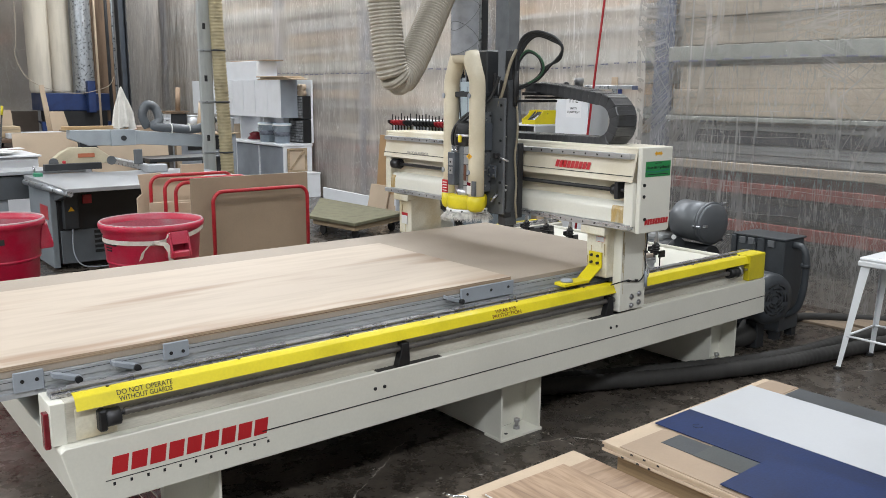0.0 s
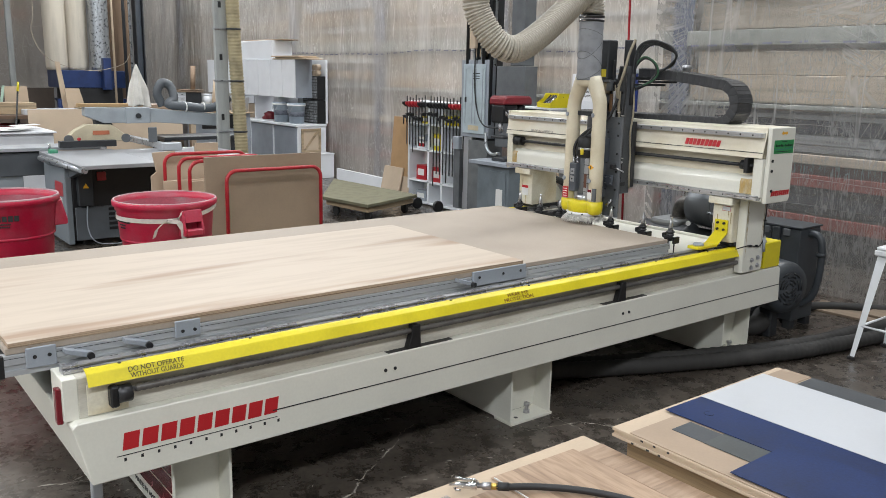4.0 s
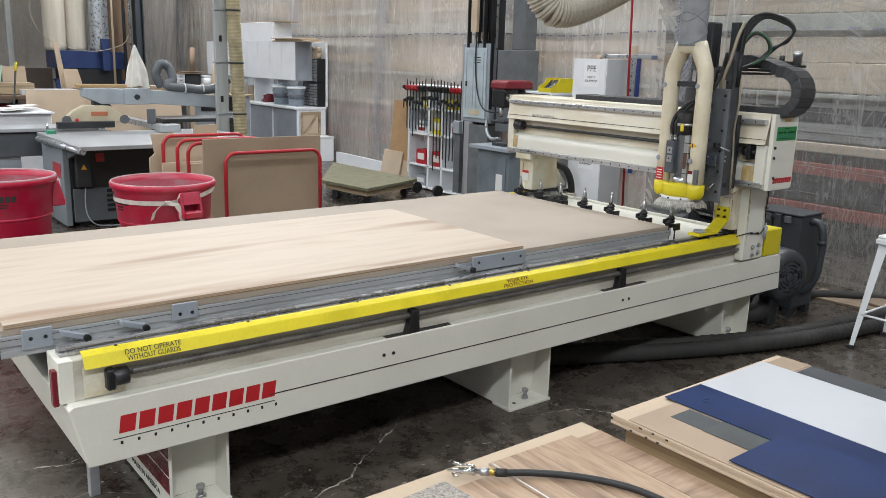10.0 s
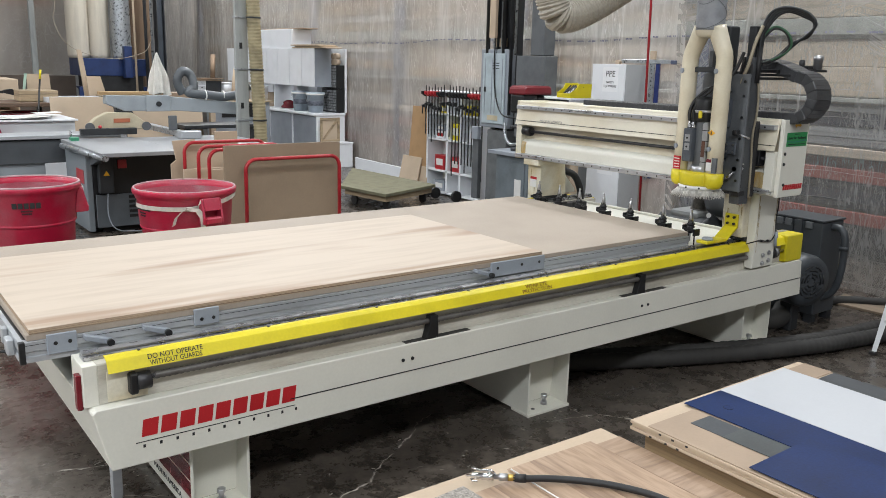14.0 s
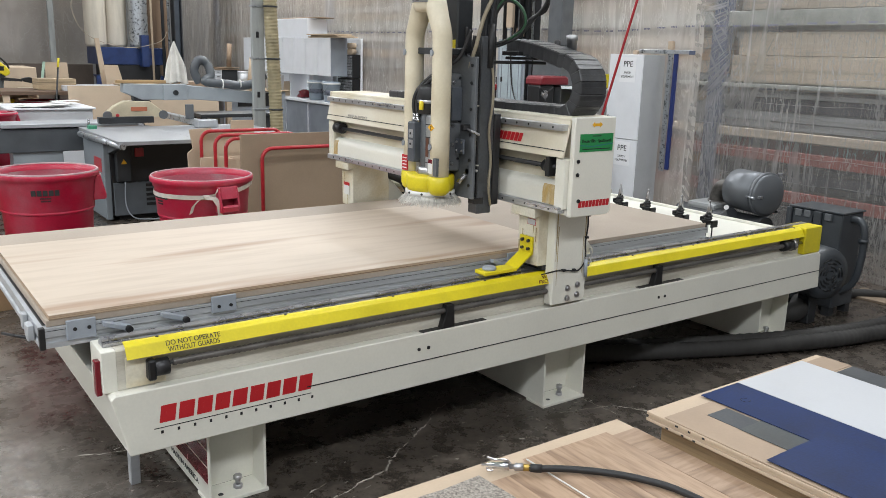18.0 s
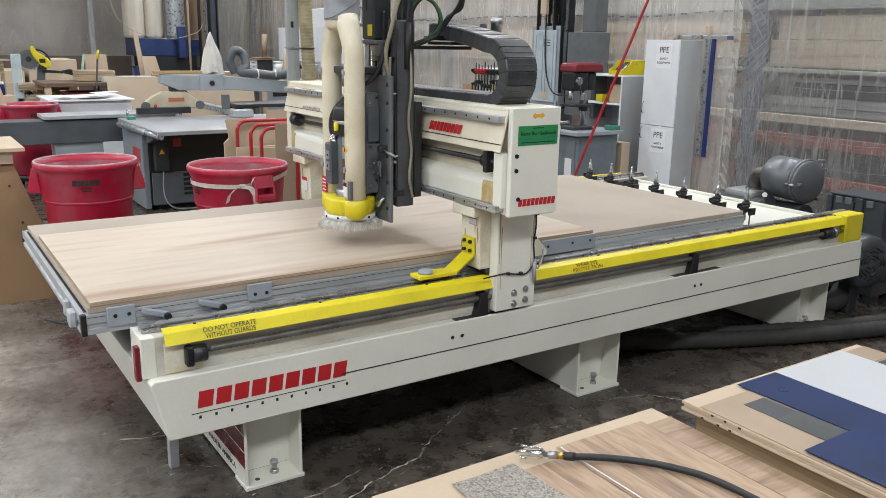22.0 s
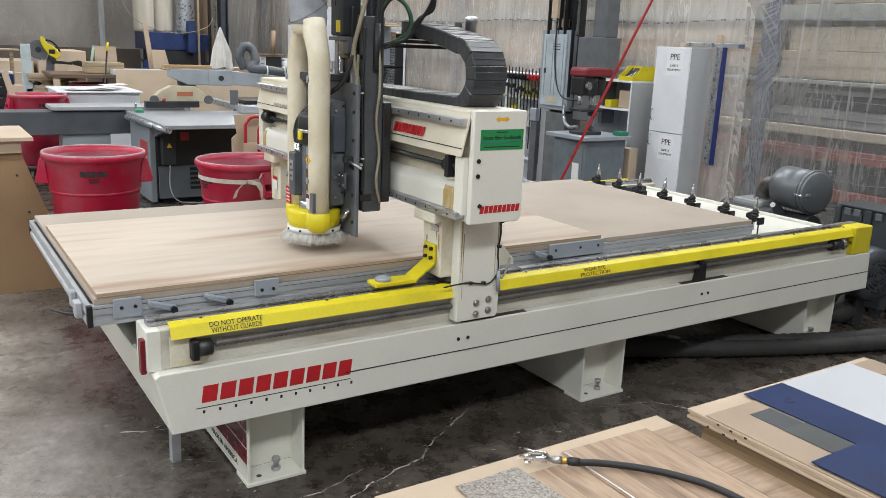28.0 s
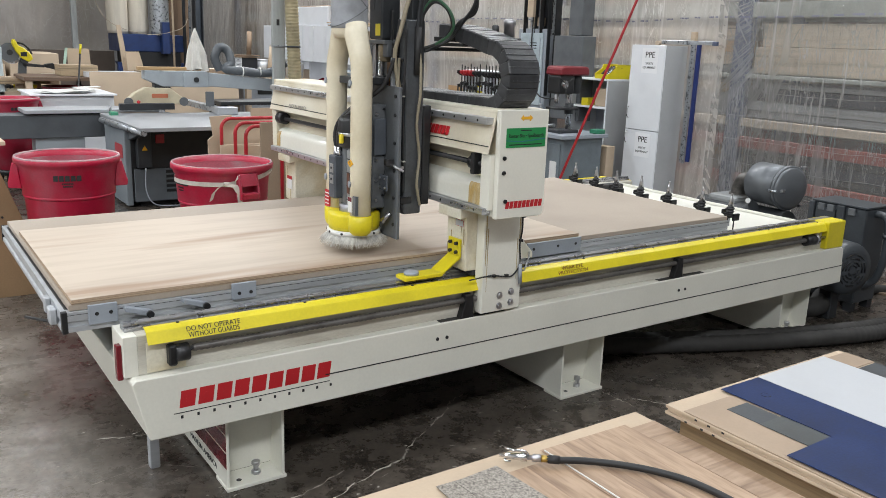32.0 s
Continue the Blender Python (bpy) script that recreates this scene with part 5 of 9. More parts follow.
# ---- floor hoses, vacuum pump, cabinet, stool ----
for k in range(2):
    o, up = ((0.0, 0.0), (0.1, 0.0))[k]
    path = smooth([(1.9 + o, 1.0, 0.055 + up), (2.5 + o, 0.45 + o * 0.5, 0.055 + up), (2.9, 0.24 + o, 0.055 + up), (3.35, 0.02 + o, 0.055 + up), (3.85, -0.2 + o, 0.055 + up), (4.45, -0.41 + o, 0.055 + up), (4.85, -0.5 + o, 0.055 + up * 0.9), (5.4, -0.6 + o * 1.5, 0.05 + up * 0.4), (6.1, -0.78 + o * 2, 0.05)])
    hose = thing("suction_hose", "dusty dark grey suction hose on the floor", "hose", "suction hoses")
    ridges = smooth(path, 4)
    part("tube", sweep(ridges, [0.05 + 0.0022 * math.sin(i * 1.9) + 0.003 * noise.noise(Vector((i * 0.11, k, 0))) for i in range(len(ridges))], 14), HOSE_GREY, hose)
    part("cuff", sweep([path[0], path[1]], 0.062, 14), RUBBER, hose, "black rubber cuff")
    part("cuff", sweep([path[-2], path[-1]], 0.062, 14), RUBBER, hose)
solid("drain_hose", sweep(smooth([(5.2, 0.05, 0.035), (5.7, 0.15, 0.035), (6.1, -0.2, 0.035), (6.6, -0.9, 0.035)]), 0.035, 12), HOSE_GREY, "thin grey hose on the floor by the cabinet", "hose")
CAN_GREY = surface("canister_grey", (0.14, 0.15, 0.162), 0.38, 0.35, vary=0.04, scale=3, bump=0.0)
pump = thing("vacuum_pump", "grey vacuum pump with a round filter canister", "vacuum pump", at=(5.0, 0.75, 0))
ax = Vector((-0.2, -0.98, 0.0)).normalized()
c0 = Vector((5.27, 0.94, 0.785))
part("canister", sweep([c0, c0 + ax * 0.004, c0 + ax * 0.02, c0 + ax * 0.3], [0.11, 0.142, 0.16, 0.16], 36), CAN_GREY, pump, "grey steel filter canister")
part("seal", sweep([c0 + ax * 0.3, c0 + ax * 0.312], 0.154, 36), BLACK, pump)
part("clamp_ring", sweep([c0 + ax * 0.312, c0 + ax * 0.316, c0 + ax * 0.334, c0 + ax * 0.338], [0.164, 0.172, 0.172, 0.164], 36), CAN_GREY, pump)
part("lid", sweep([c0 + ax * 0.33, c0 + ax * 0.345, c0 + ax * 0.355, c0 + ax * 0.37, c0 + ax * 0.374], [0.16, 0.16, 0.144, 0.07, 0.01], 36), CAN_GREY, pump, "domed canister lid")
for a in (60, 185, 300):
    off = Vector((0.17 * math.cos(radians(a)), 0, 0.17 * math.sin(radians(a))))
    latch = part("latch", rod(c0 + ax * 0.26 + off, c0 + ax * 0.34 + off, 0.01, 8), GALV, pump, "bright toggle latch")
    part("latch_hook", box(c0.x + off.x - 0.02, c0.x + off.x + 0.02, c0.y - 0.35, c0.y - 0.31, c0.z + off.z - 0.008, c0.z + off.z + 0.014, 0.003), STEEL, latch)
RUSTY = surface("rusty_pipe", (0.15, 0.14, 0.128), 0.5, 0.45, vary=0.3, scale=20)
part("elbow", sweep(smooth([c0, c0 - ax * 0.08, c0 - ax * 0.16 + Vector((0, 0, -0.015)), c0 - ax * 0.2 + Vector((0, 0, -0.08)), c0 - ax * 0.205 + Vector((0, 0, -0.16))], 4), 0.058, 16), RUSTY, pump, "rusty pipe elbow")
for p, q in ((c0 - ax * 0.05, c0 - ax * 0.08), (c0 - ax * 0.203 + Vector((0, 0, -0.13)), c0 - ax * 0.205 + Vector((0, 0, -0.16)))):
    part("pipe_collar", sweep([p, q], 0.073, 16), RUSTY, pump)
part("pipe_nipple", rod(c0 - ax * 0.205 + Vector((0, 0, -0.16)), c0 - ax * 0.205 + Vector((0, 0, -0.3)), 0.055, 16), BRASS, pump)
valve_body = part("valve_body", sweep([(5.12, 0.95, 0.52), (5.08, 0.82, 0.62)], 0.05, 16), CHARCOAL, pump)
part("gauge", rod((5.03, 0.84, 0.665), (5.0, 0.82, 0.67), 0.019, 16), PAPER, valve_body, "round white pressure gauge")
part("pump_body", box(4.9, 5.5, 0.6, 1.4, 0.2, 0.5, 0.05, None, 2), CHARCOAL, pump)
part("motor_housing", box(5.14, 5.44, 1.03, 1.31, 0.42, 0.645, 0.03, None, 2), surface("pale_pump_grey", (0.24, 0.25, 0.25), 0.45, vary=0.12, scale=6), pump, "pale grey motor housing")
part("pump_body", sweep([(5.2, 1.4, 0.48), (5.2, 0.6, 0.48)], 0.13, 20), CHARCOAL, pump)
for lx, ly in ((4.92, 0.72), (5.48, 0.72), (4.92, 1.4), (5.48, 1.4)):
    part("foot", box(lx - 0.05, lx + 0.05, ly - 0.05, ly + 0.05, 0, 0.22, 0.004), CHARCOAL, pump)
CABX, CABY0, CABY1 = 5.4, -0.05, 0.35
CAB_GREY = surface("dark_cabinet_grey", (0.048, 0.055, 0.063), 0.42, vary=0.15, scale=5)
cab = thing("dust_cabinet", "dark grey steel blower cabinet beside the router", "cabinet", at=(5.25, 0.15, 0))
part("body", box(5.12, CABX, CABY0, CABY1, 0.06, 0.745, 0.008), CAB_GREY, cab)
part("lid", box(5.11, CABX + 0.01, CABY0 - 0.01, CABY1 + 0.01, 0.747, 0.76, 0.003), CAB_GREY, cab, "flat lid with a folded lip")
part("door_rib", box(5.095, 5.12, CABY0 + 0.15, CABY0 + 0.205, 0.1, 0.745, 0.004), CAB_GREY, cab)
part("door_rib", box(5.095, 5.12, CABY1 - 0.02, CABY1 + 0.02, 0.1, 0.745, 0.004), CAB_GREY, cab)
part("front_plate", box(5.105, 5.12, CABY0 + 0.22, CABY1 - 0.03, 0.12, 0.71, 0.003), CAB_GREY, cab)
for hy in (CABY0 + 0.1, CABY0 + 0.26, CABY1 - 0.07):
    part("hasp", box(5.1, 5.12, hy - 0.025, hy + 0.025, 0.69, 0.74, 0.003), MACHINE_GREY, cab)
part("side_pipe", sweep(smooth([(5.25, CABY0 + 0.02, 0.7), (5.25, CABY0 - 0.06, 0.7), (5.25, CABY0 - 0.1, 0.62), (5.25, CABY0 - 0.1, 0.4), (5.25, CABY0 - 0.06, 0.24), (5.22, CABY0 + 0.02, 0.17)], 5), 0.026, 12), CAB_GREY, cab)
part("pipe_collar", rod((5.25, CABY0 - 0.1, 0.58), (5.25, CABY0 - 0.1, 0.55), 0.034, 12), CAB_GREY, cab)
for lx, ly in ((5.15, CABY0 + 0.04), (CABX - 0.03, CABY0 + 0.04), (5.15, CABY1 - 0.04), (CABX - 0.03, CABY1 - 0.04)):
    part("foot", box(lx - 0.03, lx + 0.03, ly - 0.03, ly + 0.03, 0, 0.065), CHARCOAL, cab)
fan = thing("blower", "round grey blower with a slotted cover on the floor", "blower", at=(4.9, -0.05, 0))
fn = Vector((-0.25, -0.97, 0)).normalized()
f0 = Vector((4.85, -0.05, 0.38))
part("scroll", sweep([f0 - fn * 0.1, f0 - fn * 0.09, f0 + fn * 0.08, f0 + fn * 0.12, f0 + fn * 0.13], [0.16, 0.185, 0.185, 0.17, 0.12], 30), CAB_GREY, fan)
fs = fn.cross(Vector((0, 0, 1))).normalized()
for r in (0.035, 0.06, 0.085, 0.11, 0.135):
    n = max(4, int(r * 70))
    for k in range(n):
        a0, a1 = 2 * math.pi * k / n, 2 * math.pi * (k + 0.7) / n
        pts = [f0 + fn * (0.131 if r < 0.12 else 0.121) + fs * (r * math.cos(a)) + Vector((0, 0, r * math.sin(a))) for a in (a0, (a0 + a1) / 2, a1)]
        part("slot", sweep(pts, 0.0065, 5), BLACK, fan)
part("foot", box(4.8, 4.9, -0.07, 0.03, 0, 0.21, 0.01), CHARCOAL, fan)
part("outlet", sweep(smooth([(4.9, 0.05, 0.12), (4.7, 0.0, 0.09), (4.5, 0.25, 0.08), (4.4, 0.6, 0.08)], 5), 0.07, 14), HOSE_GREY, fan)

TIMBER_FLOOR = surface("dusty_floor_board", (0.24, 0.18, 0.125), 0.75, vary=0.2, scale=3, stretch=(5, 0.4, 1))
stool = thing("metal_stool", "white pressed-steel stool on the concrete floor", "stool", at=(5.05, -0.85, 0))
STOOL = surface("white_stool_enamel", (0.74, 0.76, 0.78), 0.3, vary=0.03, scale=5)
seat = box(4.9, 5.24, -1.0, -0.68, 0.735, 0.76, 0.012, None, 2)
seat_ob = part("seat", seat, STOOL, stool)
part("seat_rim", box(4.895, 5.245, -1.005, -0.675, 0.7, 0.736, 0.006), STOOL, stool)
part("hand_slot", box(5.03, 5.11, -0.85, -0.83, 0.7601, 0.7612), BLACK, seat_ob)
for sx, sy in ((-1, 1), (1, 1), (-1, -1), (1, -1)):
    top = Vector((5.07 + sx * 0.145, -0.84 + sy * 0.135, 0.705))
    foot = Vector((5.07 + sx * 0.235, -0.84 + sy * 0.2, 0.02))
    u = Vector((sx, 0, 0)) * 0.028
    v = Vector((0, sy, 0)) * 0.028
    bm = bmesh.new()
    ends = []
    for c, k in ((top, 1.5), (foot, 0.75)):
        ends.append([bm.verts.new(c + w * k) for w in (u * -1, (u + v) * 0.3, v * -1, (u + v) * 0.15)])
    for i in range(4):
        bm.faces.new((ends[0][i], ends[0][(i + 1) % 4], ends[1][(i + 1) % 4], ends[1][i]))
    bm.faces.new(ends[0])
    bm.faces.new(ends[1])
    leg_ob = part("leg", bm, STOOL, stool)
    part("rubber_foot", box(foot.x - 0.02, foot.x + 0.02, foot.y - 0.02, foot.y + 0.02, 0, 0.022, 0.003), RUBBER, leg_ob)
q = [Vector((5.07 + a * 0.205, -0.84 + b * 0.178, 0.23)) for a, b in ((-1, 1), (1, 1), (1, -1), (-1, -1))]
for i in range(4):
    part("rung", rod(q[i], q[(i + 1) % 4], 0.008, 8), STOOL, stool)
for k, (bx, by, a) in enumerate(((5.95, -0.35, 4), (6.02, -0.75, -3), (6.0, -1.3, 2))):
    ob = solid("floor_board", box(-0.16, 0.16, -0.55, 0.55, 0, 0.02, 0.002), TIMBER_FLOOR, "dusty brown board lying on the floor by the sheeting", "board", "boards on the floor")
    ob.matrix_basis = pose(bx, by, 0.0005 + 0.0205 * k, 0, 0, a)
bottle = thing("fire_extinguisher", "dark grey extinguisher bottle on the floor behind the stool", "extinguisher", at=(6.0, -1.0, 0))
part("bottle", lathe([(0.06, 0), (0.065, 0.02), (0.065, 0.4), (0.03, 0.46), (0.02, 0.5)], 6.0, -1.0, 18), MACHINE_GREY, bottle)
part("label_band", lathe([(0.0655, 0.12), (0.0655, 0.32)], 6.0, -1.0, 18), PAPER, bottle)
part("valve", box(5.97, 6.03, -1.03, -0.97, 0.5, 0.55, 0.006), BLACK, bottle)


# ---- bins ----
DUST_PINK = surface("dusty_pink", (0.52, 0.34, 0.36), 0.8, vary=0.2, scale=9)


STRAP = surface("soiled_webbing", (0.56, 0.51, 0.46), 0.8, vary=0.12, scale=20)
# liner tone: darker red than the outer wall, with greyish dust
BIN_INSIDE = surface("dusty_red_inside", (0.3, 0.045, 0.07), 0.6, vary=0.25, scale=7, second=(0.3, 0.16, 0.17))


def waste_bin(x, y, turn, label, strap=False):
    b = thing("waste_bin", label, "waste bin", "waste bins")
    z = 0.155
    tub = lathe([(0.235, z), (0.25, z + 0.012), (0.282, z + 0.585), (0.292, z + 0.6), (0.306, z + 0.775), (0.315, z + 0.785), (0.32, z + 0.808), (0.332, z + 0.814), (0.334, z + 0.84), (0.327, z + 0.85), (0.314, z + 0.845), (0.305, z + 0.81), (0.29, z + 0.72), (0.245, z + 0.06), (0.2, z + 0.05)], 0, 0, 44)
    part("tub", tub, BIN_RED, b)
    for s in (-1, 1):
        h = bmesh.new()
        for y0, y1 in ((-0.07, -0.056), (0.056, 0.07)):
            prism([(s * 0.305, z + 0.81), (s * 0.334, z + 0.805), (s * 0.368, z + 0.68), (s * 0.364, z + 0.645), (s * 0.285, z + 0.64)], "y", y0, y1, h, bev=0.004)
        prism([(s * 0.3, z + 0.812), (s * 0.338, z + 0.807), (s * 0.356, z + 0.73), (s * 0.34, z + 0.73)], "y", -0.056, 0.056, h, bev=0.003)
        prism([(s * 0.34, z + 0.69), (s * 0.37, z + 0.685), (s * 0.369, z + 0.643), (s * 0.34, z + 0.645)], "y", -0.056, 0.056, h, bev=0.006)
        part("handle", h, BIN_RED, b, "moulded side grip")
    part("inner_wall", lathe([(0.2405, z + 0.062), (0.2885, z + 0.72), (0.3035, z + 0.808), (0.3015, z + 0.808), (0.2865, z + 0.72), (0.2385, z + 0.062)], 0, 0, 44), BIN_INSIDE, b, "dull red inside, darker than the tub, with greyish dust")
    part("dolly", lathe([(0.2, 0.085), (0.25, 0.09), (0.255, 0.15), (0.235, 0.155)], 0, 0, 24), BLACK, b)
    for k in range(4):
        a = radians(45 + 90 * k)
        part("caster", rod((0.18 * math.cos(a) - 0.012, 0.18 * math.sin(a), 0.043), (0.18 * math.cos(a) + 0.012, 0.18 * math.sin(a), 0.043), 0.043, 14), RUBBER, b)
    for row, (n, w, h, zz) in enumerate(((5, 0.028, 0.036, 0.735), (7, 0.008, 0.009, 0.7), (6, 0.008, 0.009, 0.682))):
        for k in range(n):
            a0 = radians(-90) + (k - (n - 1) / 2) * (w * 1.25) / 0.305
            reach = 0.2925 + (zz - 0.6) * 0.08
            p = Vector((reach * math.cos(a0), reach * math.sin(a0), z + zz))
            bm = box(-w / 2, w / 2, -0.003, 0.003, -h / 2, h / 2)
            bmesh.ops.transform(bm, matrix=Matrix.Translation(p) @ Matrix.Rotation(a0 + math.pi / 2, 4, "Z"), verts=bm.verts[:])
            part("mark_bar", bm, BLACK_INK, b)
    inner = [(0.288 * math.cos(radians(a)), 0.288 * math.sin(radians(a)), z + 0.71) for a in range(0, 361, 10)]
    part("inner_scuff", sweep(inner, 0.008, 6, None, False), DUST_PINK, b)
    part("body_rib", lathe([(0.283, z + 0.582), (0.29, z + 0.587), (0.2945, z + 0.601), (0.286, z + 0.607)], 0, 0, 44), BIN_RED, b)
    rim = [(0.3225 * math.cos(radians(a)), 0.3225 * math.sin(radians(a)), z + 0.8475) for a in range(0, 361, 8)]
    part("rim_dust", sweep(rim, 0.0062 if strap else 0.0085, 6, None, False), DUST_PINK, b, "pale dust on the rim")
    if strap:
        pts = []
        for a in range(-200, 141, 10):
            lift_ = min(1, max(0, (a + 24) / 75))
            pts.append(((0.31 + 0.014 * lift_) * math.cos(radians(a)), (0.31 + 0.014 * lift_) * math.sin(radians(a)), z + 0.742 + 0.06 * lift_))
        band = bmesh.new()
        rows = [[band.verts.new((p[0] * k, p[1] * k, p[2] + dz)) for p in pts] for k, dz in ((1.0, -0.014), (1.006, -0.014), (1.006, 0.014), (1.0, 0.014))]
        for r0, r1 in zip(rows, rows[1:] + rows[:1]):
            for i in range(len(pts) - 1):
                band.faces.new((r0[i], r0[i + 1], r1[i + 1], r1[i]))
        part("strap", band, STRAP, b, "tied off-white strap")
        out_, side = Vector((math.cos(radians(-24)), math.sin(radians(-24)), 0)), Vector((math.sin(radians(24)), math.cos(radians(24)), 0))
        knot = out_ * 0.319 + Vector((0, 0, z + 0.744))

        def tail(steps, w):
            """A flat strap end hanging through steps of (sideways, outward, up)."""
            bm, last = bmesh.new(), None
            for u, v, h in steps:
                p = knot + side * u + out_ * v + Vector((0, 0, h))
                cur = [bm.verts.new(p + side * (dx * w) + out_ * dy + Vector((0, 0, dx * w * 0.6))) for dx, dy in ((-1, 0), (1, 0), (1, 0.004), (-1, 0.004))]
                if last:
                    for i in range(4):
                        bm.faces.new((last[i], last[(i + 1) % 4], cur[(i + 1) % 4], cur[i]))
                last = cur
            return bm

        part("strap_tail", tail([(0, 0.004, 0), (-0.05, 0.02, -0.012), (-0.085, 0.018, -0.05), (-0.1, 0.01, -0.1)], 0.011), STRAP, b)
        part("strap_tail", tail([(0, 0.004, 0), (0.05, 0.018, -0.008), (0.075, 0.02, -0.05), (0.08, 0.016, -0.14)], 0.014), STRAP, b)
        part("strap_tail", tail([(0.03, 0.006, 0), (0.06, 0.012, 0.03), (0.075, 0.008, 0.06)], 0.008), STRAP, b)
        kb = box(-0.02, 0.02, -0.012, 0.016, -0.015, 0.015, 0.006)
        bmesh.ops.transform(kb, matrix=Matrix.Translation(knot) @ Matrix.Rotation(radians(66), 4, "Z"), verts=kb.verts[:])
        part("strap_knot", kb, STRAP, b)
    b.matrix_basis = pose(x, y, 0, 0, 0, turn) @ Matrix.Scale(0.97, 4)
    return b


waste_bin(0.51, 2.79, -12, "red plastic waste bin with pale dust on its rim")
waste_bin(1.33, 2.18, -81, "red plastic waste bin with a white strap tied round it", True)
waste_bin(0.82, 7.9, 10, "red plastic waste bin with a board sticking out")
waste_bin(1.82, 10.0, 10, "red plastic waste bin behind the work bench")
solid("offcut", prism([(0.62, 0.5), (0.7, 0.5), (0.52, 1.25), (0.46, 1.22)], "y", 7.9, 7.93), KRAFT, "pale board offcut standing in a waste bin", "offcut")

# ---- polythene sheeting and what shows through it ----
def polythene(name, tint, clear, woven, gain_all=1.0):
    """Thin sheeting: partly seen through, creases whitened to paint in glints and sheen; woven adds the reinforcing net
    and fold lines.
    """
    m = bpy.data.materials.new(name)
    m.use_nodes = True
    nt = m.node_tree
    n, link = nt.nodes, nt.links.new
    bsdf, out = n["Principled BSDF"], n["Material Output"]
    bsdf.inputs["Roughness"].default_value = 0.24
    bsdf.inputs["Specular IOR Level"].default_value = 0.7
    co = n.new("ShaderNodeTexCoord")

    def math_node(op, a, b, clamp=False):
        k = n.new("ShaderNodeMath")
        k.operation, k.use_clamp = op, clamp
        for i, v in enumerate((a, b)):
            if isinstance(v, (int, float)):
                k.inputs[i].default_value = v
            else:
                link(v, k.inputs[i])
        return k.outputs[0]

    def ramp(v, a, b, c, d):
        k = n.new("ShaderNodeMapRange")
        for i, x in enumerate((a, b, c, d)):
            k.inputs[i + 1].default_value = x
        link(v, k.inputs[0])
        return k.outputs[0]

    def field(scale, stretch, turn, detail=3, warp=0.3):
        mp, tx = n.new("ShaderNodeMapping"), n.new("ShaderNodeTexNoise")
        mp.inputs["Rotation"].default_value, mp.inputs["Scale"].default_value = (radians(turn), 0, 0), stretch
        tx.inputs["Scale"].default_value, tx.inputs["Detail"].default_value, tx.inputs["Distortion"].default_value = scale, detail, warp
        link(co.outputs["Object"], mp.inputs[0])
        link(mp.outputs[0], tx.inputs[0])
        return tx.outputs[0]

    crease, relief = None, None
    # narrow rows are crease lines, wide ones soft pale streaks painted as sheen
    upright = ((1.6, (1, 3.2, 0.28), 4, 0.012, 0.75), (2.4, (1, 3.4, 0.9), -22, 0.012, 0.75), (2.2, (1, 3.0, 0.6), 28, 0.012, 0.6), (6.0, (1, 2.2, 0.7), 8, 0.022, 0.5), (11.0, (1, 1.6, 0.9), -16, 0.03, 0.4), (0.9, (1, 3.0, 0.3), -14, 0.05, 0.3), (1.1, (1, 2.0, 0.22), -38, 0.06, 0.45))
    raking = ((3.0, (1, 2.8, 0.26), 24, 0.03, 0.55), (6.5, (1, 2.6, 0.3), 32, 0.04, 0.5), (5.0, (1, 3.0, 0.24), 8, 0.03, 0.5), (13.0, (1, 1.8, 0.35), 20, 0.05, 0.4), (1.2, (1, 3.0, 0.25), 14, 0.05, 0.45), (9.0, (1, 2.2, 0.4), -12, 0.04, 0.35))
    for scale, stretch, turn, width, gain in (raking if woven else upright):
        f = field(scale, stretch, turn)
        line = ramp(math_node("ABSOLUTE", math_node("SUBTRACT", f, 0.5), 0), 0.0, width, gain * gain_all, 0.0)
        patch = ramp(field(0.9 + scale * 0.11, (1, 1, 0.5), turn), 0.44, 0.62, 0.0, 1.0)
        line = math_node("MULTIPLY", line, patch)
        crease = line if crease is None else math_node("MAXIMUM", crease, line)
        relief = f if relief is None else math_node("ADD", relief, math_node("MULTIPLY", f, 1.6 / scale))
    if woven:
        sep = n.new("ShaderNodeSeparateXYZ")
        link(co.outputs["Object"], sep.inputs[0])
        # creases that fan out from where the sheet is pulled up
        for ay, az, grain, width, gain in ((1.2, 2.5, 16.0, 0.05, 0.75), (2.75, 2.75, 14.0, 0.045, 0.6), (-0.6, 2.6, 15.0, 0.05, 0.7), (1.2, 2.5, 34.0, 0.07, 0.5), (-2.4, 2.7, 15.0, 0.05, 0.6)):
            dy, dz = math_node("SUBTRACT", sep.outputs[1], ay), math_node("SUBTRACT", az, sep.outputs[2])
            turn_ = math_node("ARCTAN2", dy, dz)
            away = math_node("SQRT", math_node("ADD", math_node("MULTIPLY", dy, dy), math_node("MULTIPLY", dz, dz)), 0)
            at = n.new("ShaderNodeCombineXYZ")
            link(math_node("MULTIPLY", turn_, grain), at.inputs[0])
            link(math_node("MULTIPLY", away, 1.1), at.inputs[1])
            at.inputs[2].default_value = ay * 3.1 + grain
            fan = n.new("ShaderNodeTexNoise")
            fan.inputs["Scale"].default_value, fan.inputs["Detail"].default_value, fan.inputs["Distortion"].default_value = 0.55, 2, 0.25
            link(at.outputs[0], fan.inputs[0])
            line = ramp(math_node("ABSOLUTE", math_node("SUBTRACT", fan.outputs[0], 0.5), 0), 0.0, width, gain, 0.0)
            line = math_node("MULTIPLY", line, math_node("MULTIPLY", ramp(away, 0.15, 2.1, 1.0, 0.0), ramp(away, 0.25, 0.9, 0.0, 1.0)))
